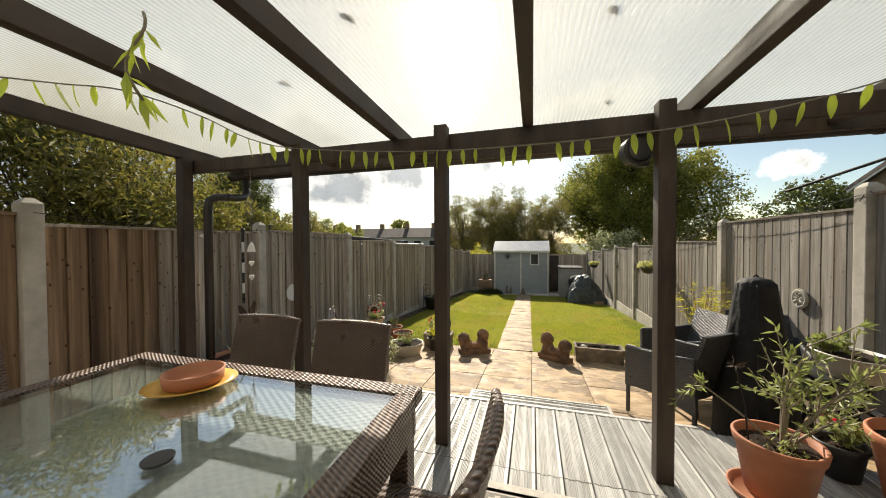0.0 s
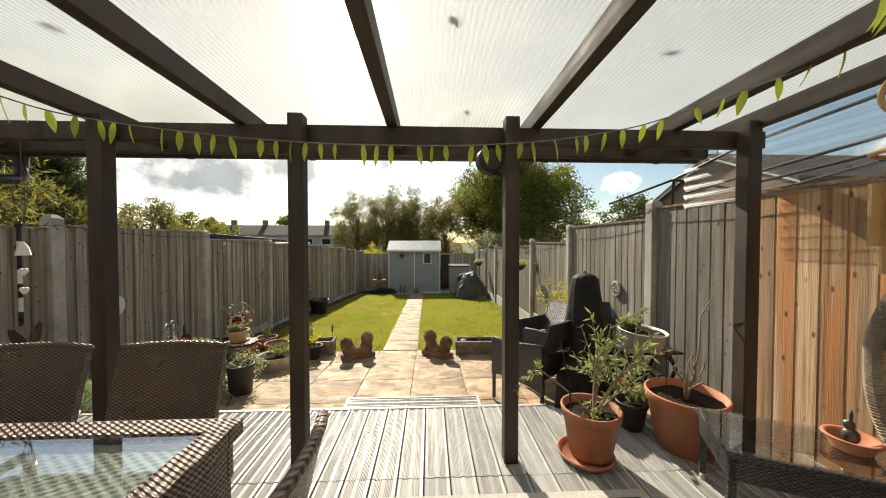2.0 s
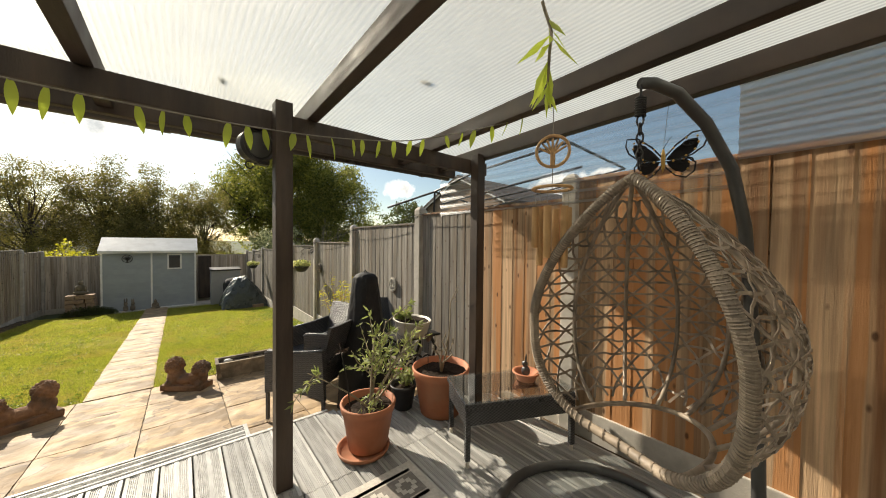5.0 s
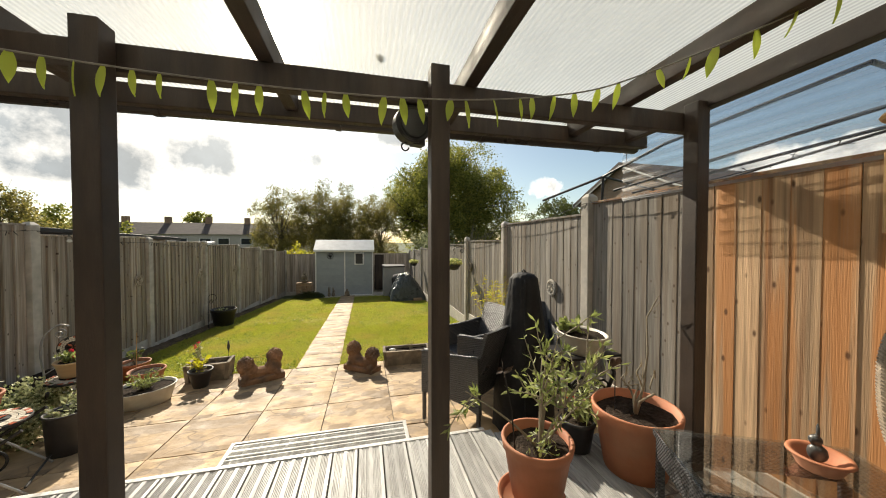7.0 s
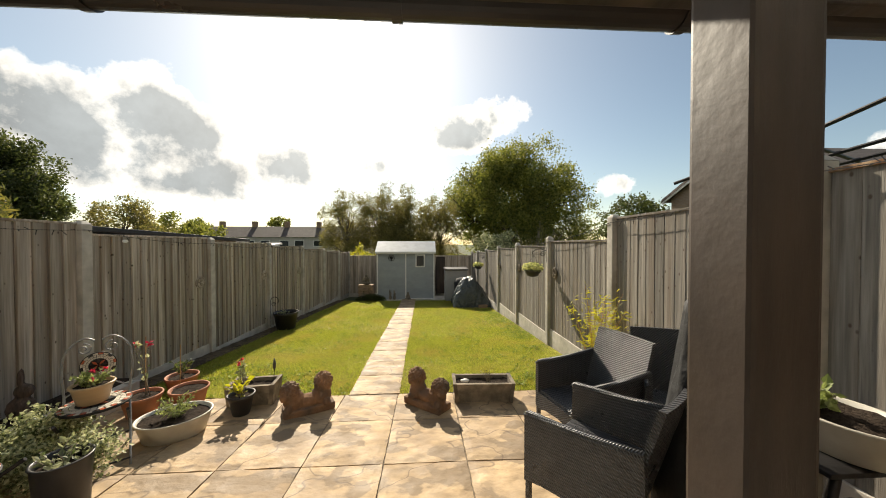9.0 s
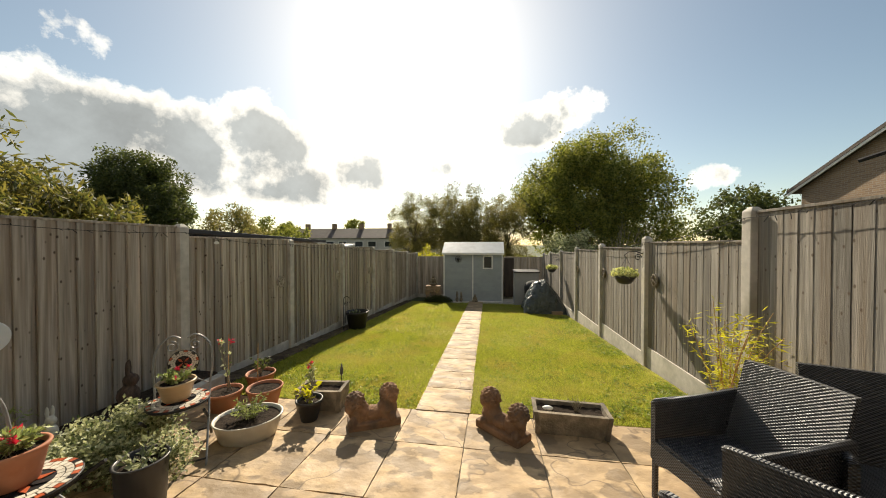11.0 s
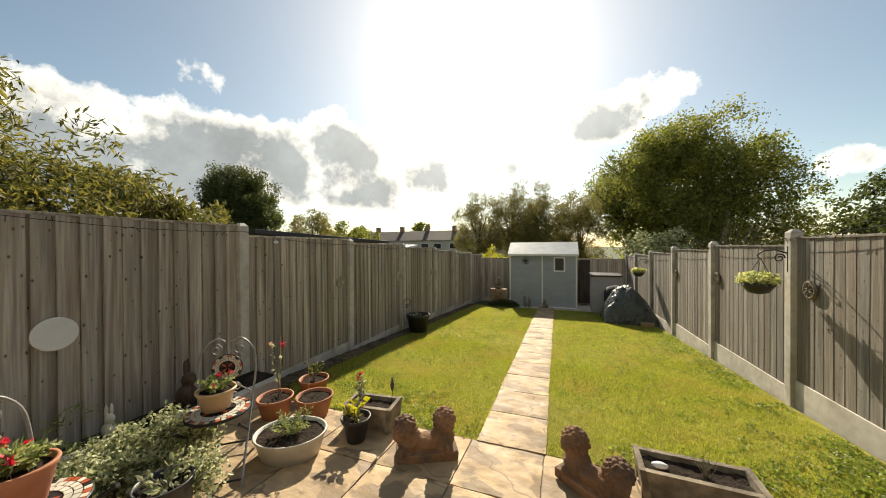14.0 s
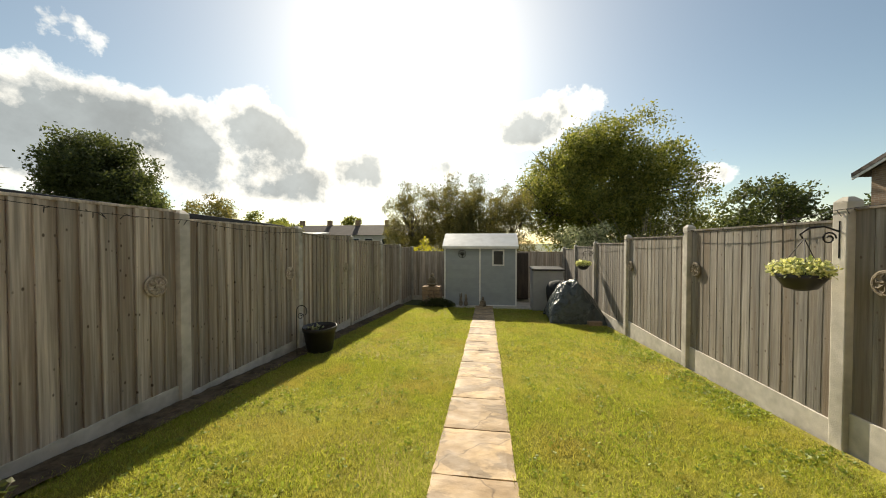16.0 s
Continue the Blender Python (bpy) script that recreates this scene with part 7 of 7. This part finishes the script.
def bamboo():
    rng = np.random.default_rng(44)
    p = thing("bamboo_plant", pose(2.42, 5.05, g(5.05)), "yellow-green feathery bamboo by the fence post", "bamboo")
    cs, ds = [], []
    for i in range(14):
        e = Vector((rng.normal(0, 0.14), rng.normal(0, 0.17), rng.uniform(0.75, 1.2)))
        b0 = Vector((rng.normal(0, 0.04), rng.normal(0, 0.04), 0))
        m = Vector((e.x * 0.3, e.y * 0.3, e.z * 0.6))
        q = lambda t: b0 * (1 - t) ** 2 + m * 2 * t * (1 - t) + e * t * t
        part("culm", tube(B(), [q(k / 6) for k in range(7)], [0.006 - 0.0006 * k for k in range(7)], 5), M_WOODL, p)
        for k in range(60):
            t = rng.uniform(0.35, 1.0)
            c = q(t) + Vector(rng.normal(0, 0.035, 3))
            cs.append(tuple(c))
            ds.append((rng.normal(0, 1), rng.normal(0, 1), rng.normal(-0.1, 0.5)))
    leaf_mesh("foliage", cs, 0.075, M_BAMBOO, p, rng, 0.14, dirs=np.array(ds))
    pot(on_ground(2.42, 5.05), 0.13, 0.2, M_TERRA, "terracotta pot holding the bamboo", POTS)


bamboo()

# ---- beyond the fences ----
tree("leafy_tree", (-6.6, 3.6, 0.0), 3.4, (0, 0, 2.55), (1.9, 2.1, 1.75), 80, 32000, 0.115, M_WILLOW, "leafy tree with long narrow leaves over the fence", 32, 0.12, slim=0.26, limbs=30)
tree("leafy_tree", (-6.9, 6.3, 0.0), 2.6, (0, 0, 1.9), (1.3, 1.6, 1.35), 50, 15600, 0.143, M_WILLOW, "yellow-green bushy tree behind the west fence", 33, 0.1, slim=0.28, limbs=24)
tree("leafy_tree", (-7.5, 0.2, 0.0), 3.6, (0, 0, 2.5), (1.9, 2.6, 1.7), 60, 20000, 0.12, M_WILLOW, "leafy green tree behind the west fence", 34, 0.12, slim=0.3, limbs=24)
tree("garden_tree", (-21.5, 26, GZ), 5.4, (0, 0, 3.2), (3.2, 2.5, 2.7), 60, 14000, 0.16, M_BIRCH, "thin bushy tree turning yellow", 35, 0.15, limbs=30)
tree("garden_tree", (-28.0, 42, GZ), 5.0, (0, 0, 3.0), (4.0, 3.0, 2.4), 45, 7000, 0.28, M_OAK, "green bushy tree among the far gardens", 36, 0.2)
tree("garden_tree", (-26.5, 37, GZ), 4.8, (0, 0, 2.7), (3.6, 2.5, 2.5), 50, 11000, 0.26, M_OAK, "low bushy tree among the far gardens", 37, 0.2)
tree("garden_tree", (-26.0, 23, GZ), 6.0, (0, 0, 3.7), (3.4, 2.6, 3.0), 60, 14000, 0.17, M_OAK, "green bushy tree behind the neighbouring sheds", 45, 0.2)
tree("garden_tree", (-43, 66, GZ), 9.0, (0, 0, 5.2), (3.0, 3.0, 2.4), 30, 4000, 0.35, M_OAK, "round far tree above the roofs", 38, 0.2)
tree("far_tree", (-36.5, 84, GZ), 10.5, (0, 0, 7.0), (3.2, 3.0, 2.6), 30, 3500, 0.4, M_OAK, "small far tree above the roofs", 39, 0.2)
tree("garden_tree", (26, 37, GZ), 7.2, (0, 0, 4.4), (5.5, 4.0, 3.4), 55, 9000, 0.3, M_DARKLEAF, "dark green spreading tree beyond the east fence", 40, 0.25)
tree("garden_tree", (33, 34, GZ), 5.5, (0, 0, 3.4), (5.0, 4.0, 2.6), 40, 6000, 0.3, M_DARKLEAF, "dark green bush beyond the east fence", 41, 0.25)
tree("garden_tree", (5.4, 23, GZ), 4.0, (0, 0, 2.0), (1.6, 1.4, 1.9), 34, 4200, 0.16, M_VARI, "pale green shrub behind the end fence", 42, 0.08)
tree("garden_tree", (-2.6, 17.0, GZ), 2.9, (0, 0, 1.85), (0.75, 0.6, 0.6), 22, 900, 0.09, M_BAMBOO, "thin yellow-leaved tree over the end fence", 43, 0.03, limbs=16)
tree("garden_tree", (8.6, 20, GZ), 2.4, (0, 0, 1.2), (2.4, 1.6, 1.2), 30, 5000, 0.15, M_OAK, "bushy shrub beyond the east fence", 44, 0.08)


def bare_tree():
    rng = np.random.default_rng(77)
    p = thing("bare_tree", pose(7.6, 21.5, GZ), "leafless twiggy shrub beyond the end fence", "tree")
    for i in range(26):
        e = Vector((rng.normal(0, 1.2), rng.normal(0, 0.7), rng.uniform(2.2, 4.2)))
        m = e * 0.5 + Vector(rng.normal(0, 0.15, 3))
        part("branch", tube(B(), [(0, 0, 0), m, e], [0.035, 0.018, 0.005], 5), M_STEM, p)
        for k in range(4):
            s = m.lerp(e, rng.uniform(0.2, 0.9))
            part("twig", tube(B(), [s, s + Vector(rng.normal(0, 0.3, 3)) + Vector((0, 0, 0.15))], [0.008, 0.003], 4), M_STEM, p)


bare_tree()


def far_hedge():
    rng = np.random.default_rng(78)
    p = tagged(new("hedge_line"), "far uneven line of dark hedges and bushes", "hedge", kind="stuff")
    k = 16000
    x = rng.uniform(-60, 60, k)
    y = 48 + 4 * rng.normal(0, 1, k) * 0.6
    h = np.array([0.75 + 0.5 * noise.noise((a * 0.22, 3.0, 0)) + 0.7 * noise.noise((a * 0.8, 1.0, 0)) for a in x])
    z = GZ + h * np.sqrt(rng.uniform(0.0, 1, k))
    ob = leaf_mesh("hedge_leaves", np.stack([x, y, z], 1), 0.5, M_OAK, p, rng, 0.7)


far_hedge()


def far_house(x0, x1, y, eave, ridge, label, name="terraced_house"):
    p = thing(name, pose(0, 0, GZ), label, "house", "far terraced houses")
    part("house_wall", box(B(), ((x0 + x1) / 2, y + 4, eave / 2), (x1 - x0, 8, eave)), M_RENDER, p)
    part("roof", prism(B(), ((y - 0.4, eave - 0.1), (y + 4, ridge), (y + 8.4, eave - 0.1)), "x", x0 - 0.05, x1 + 0.05), M_TILE, p, "dark tiled roof")
    part("chimney", box(B(), (x0 + 0.6, y + 4, ridge + 0.35), (0.8, 0.8, 1.3)), M_BRICK, p)
    for i in range(2):
        xc = x0 + (x1 - x0) * (0.28 + 0.44 * i)
        w = part("window", box(B(), (xc, y - 0.02, eave - 1.3), (1.7, 0.1, 1.1)), M_DARKWIN, p)
        part("window_frame", strip_frame(B(), -0.9, 0.9, -0.6, 0.6, 0.1, 0, 0.08), M_WHITE, w).matrix_basis = Matrix.Translation((xc, y - 0.06, eave - 1.3)) @ Matrix.Rotation(math.pi / 2, 4, "X")
    return p


for i in range(7):
    far_house(-46 + 6.2 * i, -46 + 6.2 * (i + 1), 62, 3.9, 5.95, "pale terraced house with a dark tiled roof, far off")


def east_house():
    p = thing("brick_house", pose(13.9, 18.1, GZ), "buff brick house gable with a dark tiled roof", "house")
    # gable faces west; ridge runs east
    D, W, eave, ridge = 6.8, 12.0, 4.9, 6.55
    bm = prism(B(), ((-D, 0), (0, 0), (0, eave), (-D / 2, ridge), (-D, eave)), "x", 0.0, W)
    part("gable_wall", bm, M_BRICKWALL, p, "buff brick gable")
    for s in (0, 1):
        y0, y1 = (0.35, -D / 2) if s == 0 else (-D - 0.35, -D / 2)
        poly = ((y0, eave - 0.17), (y0, eave - 0.02), (y1, ridge + 0.14), (y1, ridge))
        part("roof_slope", prism(B(), poly, "x", -0.30, W), M_TILE, p, "dark tiled roof slope")
        part("bargeboard", prism(B(), tuple((a, b_ - 0.10) for a, b_ in poly), "x", -0.28, -0.24), M_WHITE, p, "white bargeboard")
    part("aerial", tube(B(), [(0.2, -D / 2, ridge), (0.2, -D / 2, ridge + 0.9), (0.6, -D / 2 + 0.5, ridge + 1.2)], 0.02, 5), M_IRON, p)
    part("flue", lathe(B(), [(0.08, 0), (0.08, 0.5), (0.12, 0.52), (0.12, 0.6)], 10, (5, -1.9, ridge - 0.6)), M_IRON, p)


def brick_pattern():
    m = material("buff_brickwork", (0.30, 0.205, 0.135), 0.9, vary=0.15, scale=3, bump=0)
    n, l = m.node_tree.nodes, m.node_tree.links
    tc, mp, bk = n.new("ShaderNodeTexCoord"), n.new("ShaderNodeMapping"), n.new("ShaderNodeTexBrick")
    mp.inputs["Rotation"].default_value = (radians(90), 0, radians(90))
    l.new(tc.outputs["Object"], mp.inputs[0])
    sp, cb = n.new("ShaderNodeSeparateXYZ"), n.new("ShaderNodeCombineXYZ")
    l.new(tc.outputs["Object"], sp.inputs[0])
    l.new(sp.outputs[1], cb.inputs[0])
    l.new(sp.outputs[2], cb.inputs[1])
    l.new(cb.outputs[0], bk.inputs["Vector"])
    bk.inputs["Scale"].default_value = 1.0
    bk.inputs["Brick Width"].default_value, bk.inputs["Row Height"].default_value, bk.inputs["Mortar Size"].default_value = 0.225, 0.075, 0.006
    bk.inputs["Color1"].default_value, bk.inputs["Color2"].default_value = (0.34, 0.225, 0.14, 1), (0.25, 0.165, 0.11, 1)
    bk.inputs["Mortar"].default_value = (0.36, 0.32, 0.27, 1)
    l.new(bk.outputs[0], n["Principled BSDF"].inputs["Base Color"])
    return m


M_BRICKWALL = brick_pattern()
east_house()


def canopy_frame():
    p = thing("canopy_frame", pose(0, 0, 0), "bare black metal canopy frame in the next garden", "canopy frame")
    a, b_, c, d = (3.6, 4.15, 2.50), (5.6, 4.9, 2.45), (3.7, 2.0, 2.78), (5.7, 2.2, 2.85)
    for pts in ((a, (3.62, 4.3, 0.1)), (b_, (5.62, 5.0, 0.1)), ((3.2, 4.9, 2.28), a, (3.6, 3.3, 2.66), c), (a, b_), ((3.9, 4.3, 2.36), (4.2, 2.1, 2.62)), ((4.3, 4.4, 2.36), (4.7, 2.1, 2.60)), (b_, d), (c, d)):
        part("frame_bar", tube(B(), pts, 0.016, 7), M_IRON, p)


canopy_frame()


def neighbour_roof():
    p = thing("neighbour_shed", pose(0, 0, 0), "low shed with a flat dark felt roof next door", "shed")
    part("shed_walls", box(B(), (-4.9, 8.0, 0.75), (1.7, 3.4, 2.0)), M_FENCE, p)
    part("felt_roof", box(B(), (-4.9, 8.0, 1.80), (2.1, 3.9, 0.07), Matrix.Rotation(-0.03, 4, "X"), bevel=0.01), M_DARKPOT, p, "dark felt roof")
    q = thing("white_awning", pose(0, 0, 0), "pale sloping plastic roof edge next door", "awning")
    part("awning_wall", box(B(), (-4.4, 10.6, 0.65), (1.3, 0.9, 1.9)), M_FENCE, q)
    part("awning_sheet", box(B(), (-4.4, 10.6, 1.60), (1.6, 1.2, 0.05), Matrix.Rotation(0.1, 4, "X")), M_WHITE, q)


neighbour_roof()


# ---- dead leaves lying on the plastic roof ----
def roof_litter():
    rng = random.Random(21)
    for x, y in ((-0.38, 1.22), (-0.96, 1.54), (0.58, 1.45), (1.53, 1.60), (0.72, 2.22), (-1.9, 0.9), (1.4, 0.4)):
        p = thing("dead_leaf", pose(x, y, rafter_z(y) + 0.121, 0, 0, rng.uniform(0, 360)), "curled brown dead leaf lying on the plastic roof", "leaf litter", "leaves on the roof")
        bm = B()
        prev = None
        for k in range(6):
            t = k / 5
            w = 0.018 * math.sin(math.pi * (0.08 + 0.84 * t))
            row = [bm.verts.new((0.06 * (t - 0.5), u * w, 0.004 + 0.012 * u * u)) for u in (-1, 0, 1)]
            if prev:
                for j in range(2):
                    bm.faces.new((prev[j], prev[j + 1], row[j + 1], row[j]))
            prev = row
        bmesh.ops.solidify(bm, geom=bm.faces[:], thickness=0.002)
        part("leaf_blade", bm, M_HARE, p)


roof_litter()


# ---- deck, patio and path, piece by piece ----
def deck():
    p = tagged(new("floor_deck"), "grey painted grooved timber decking, weathered", "deck", kind="structure")
    part("deck_frame", prism(B(), ((-2.84, -1.8), (2.68, -1.8), (2.68, 2.30), (1.42, 2.655), (-2.84, 2.655)), "z", 0.12, DECK - 0.03), M_EARTH, p)
    w, gap = 0.138, 0.006
    poly = [(-w / 2, -0.026), (w / 2, -0.026), (w / 2, -0.004), (w / 2 - 0.003, 0.0)]
    pitch = 0.0082
    for x in (0.050, -0.011):
        poly.append((x, 0.0))
        for i in range(5):
            poly += [(x - pitch * 0.2, -0.005), (x - pitch * 0.6, -0.005), (x - pitch * 0.8, -0.0006), (x - pitch, -0.0006)]
            x -= pitch
    poly += [(-w / 2 + 0.003, 0.0), (-w / 2, -0.004)]
    bm = prism(B(), poly, "y", 0.0, 1.0)
    bm.normal_update()
    me = bpy.data.meshes.new("deck_board")
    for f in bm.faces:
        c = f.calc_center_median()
        # flat bands take the paler material, ribs and grooves the darker one
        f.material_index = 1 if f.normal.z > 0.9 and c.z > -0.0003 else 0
    bm.to_mesh(me)
    bm.free()
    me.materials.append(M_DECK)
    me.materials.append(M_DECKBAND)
    rng = random.Random(3)
    n = int(5.5 / (w + gap))
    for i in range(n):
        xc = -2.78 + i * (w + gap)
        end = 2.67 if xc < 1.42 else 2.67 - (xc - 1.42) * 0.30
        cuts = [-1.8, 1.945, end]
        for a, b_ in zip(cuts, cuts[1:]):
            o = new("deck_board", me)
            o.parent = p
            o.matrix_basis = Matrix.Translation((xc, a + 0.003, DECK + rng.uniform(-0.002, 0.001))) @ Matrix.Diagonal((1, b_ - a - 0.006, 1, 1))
    part("edge_board", box(B(), (-0.71, 2.685, 0.302), (4.26, 0.03, 0.222), bevel=0.004), M_DECKBAND, p)
    return p


deck()


def step():
    p = thing("deck_step", pose(0.335, 3.03, 0), "low grey grooved timber step in front of the deck", "step")
    part("step_body", box(B(), (0, -0.04, 0.14), (1.24, 0.50, 0.09), bevel=0.004), M_EARTH, p)
    for i in range(3):
        y = -0.245 + 0.153 * i
        poly = [(y, 0.187), (y + 0.142, 0.187), (y + 0.142, 0.206), (y + 0.134, 0.21)]
        for u in (y + 0.122, y + 0.060):
            poly.append((u, 0.21))
            for k in range(4):
                poly += [(u - 0.002, 0.205), (u - 0.006, 0.205), (u - 0.008, 0.2094), (u - 0.010, 0.2094)]
                u -= 0.010
        poly += [(y + 0.008, 0.21), (y, 0.206)]
        part("step_board", prism(B(), poly, "x", -0.60, 0.60), M_DECK, p)
    for x in (-0.615, 0.615):
        part("step_edge", box(B(), (x, -0.02, 0.199), (0.028, 0.47, 0.026), bevel=0.003), M_DECKBAND, p)
    part("step_nosing", box(B(), (0, 0.222, 0.199), (1.26, 0.022, 0.026), bevel=0.003), M_DECKBAND, p)
    return p


step()


def slab_mesh(sx, sy, seed, cell=0.05):
    """A riven sandstone slab with an uneven face and chipped edge, top at z = 0."""
    nx, ny = max(2, round(sx / cell)), max(2, round(sy / cell))
    bm = B()
    g = []
    for j in range(ny + 1):
        row = []
        for i in range(nx + 1):
            x, y = (i / nx - 0.5) * sx, (j / ny - 0.5) * sy
            rim = i in (0, nx) or j in (0, ny)
            z = 0.006 * noise.noise((x * 4 + seed * 7.1, y * 4, seed)) + 0.003 * abs(noise.noise((x * 5 + y * 2, y * 7 - x * 2, seed * 3.3))) - (0.005 if rim else 0)
            if rim:
                x += 0.006 * noise.noise((x * 14, y * 14, seed + 5))
                y += 0.006 * noise.noise((x * 14, y * 14, seed + 9))
            row.append(bm.verts.new((x, y, z)))
        g.append(row)
    for j in range(ny):
        for i in range(nx):
            bm.faces.new((g[j][i], g[j][i + 1], g[j + 1][i + 1], g[j + 1][i]))
    rim = [g[0][i] for i in range(nx + 1)] + [g[j][nx] for j in range(1, ny + 1)] + [g[ny][i] for i in range(nx - 1, -1, -1)] + [g[j][0] for j in range(ny - 1, 0, -1)]
    low = [bm.verts.new((v.co.x, v.co.y, -0.035)) for v in rim]
    for i in range(len(rim)):
        bm.faces.new((rim[i - 1], low[i - 1], low[i], rim[i]))
    me = bpy.data.meshes.new("slab")
    bm.to_mesh(me)
    bm.free()
    me.materials.append(M_SLAB)
    return me


slope_x = Matrix.Rotation(-math.atan(0.064), 4, "X")


def patio():
    p = tagged(new("patio"), "buff riven sandstone patio slabs with dark joints", "patio", kind="structure")
    bed = B()
    box(bed, (-0.07, 3.95, ground_z(3.95) - 0.045), (5.6, 2.5, 0.06), slope_x)
    part("mortar_bed", bed, M_JOINT, p)
    xs = [-2.84, -2.06, -1.44, -0.87, -0.29, 0.285, 0.885, 1.46, 2.06, 2.70]
    ys = [2.70, 3.36, 3.96, 4.60, 5.185]
    s = 0
    for j in range(4):
        for i in range(9):
            a, b_, c, d = xs[i], xs[i + 1], ys[j], ys[j + 1]
            o = new("slab", slab_mesh(b_ - a - 0.009, d - c - 0.009, s))
            s += 1
            o.parent = p
            yc = (c + d) / 2
            o.matrix_basis = Matrix.Translation(((a + b_) / 2, yc, ground_z(yc) - 0.002)) @ slope_x
    return p


patio()


def path():
    p = tagged(new("path"), "buff sandstone slab path through the lawn to the shed", "path", kind="structure")
    yaw = Matrix.Rotation(0.011, 4, "Z")
    bed = B()
    box(bed, (-0.03, 9.72, ground_z(9.72) - 0.043), (0.53, 9.0, 0.05), slope_x @ yaw)
    part("mortar_bed", bed, M_JOINT, p)
    y, s, rng = 5.17, 100, random.Random(8)
    while y < 14.1:
        ln = 0.594 + rng.uniform(-0.012, 0.012)
        o = new("slab", slab_mesh(0.545, ln - 0.012, s))
        s += 1
        o.parent = p
        yc = y + ln / 2
        o.matrix_basis = Matrix.Translation((0.02 - 0.011 * (yc - 5.25) + rng.uniform(-0.006, 0.006), yc, ground_z(yc) + 0.006)) @ slope_x @ yaw
        y += ln
    q = tagged(new("paving"), "plain concrete base in front of the shed", "paving", kind="structure")
    part("shed_base", box(B(), (0.7, 15.0, ground_z(15.0) - 0.05), (4.0, 1.75, 0.1), slope_x), M_CONCRETE, q)


path()
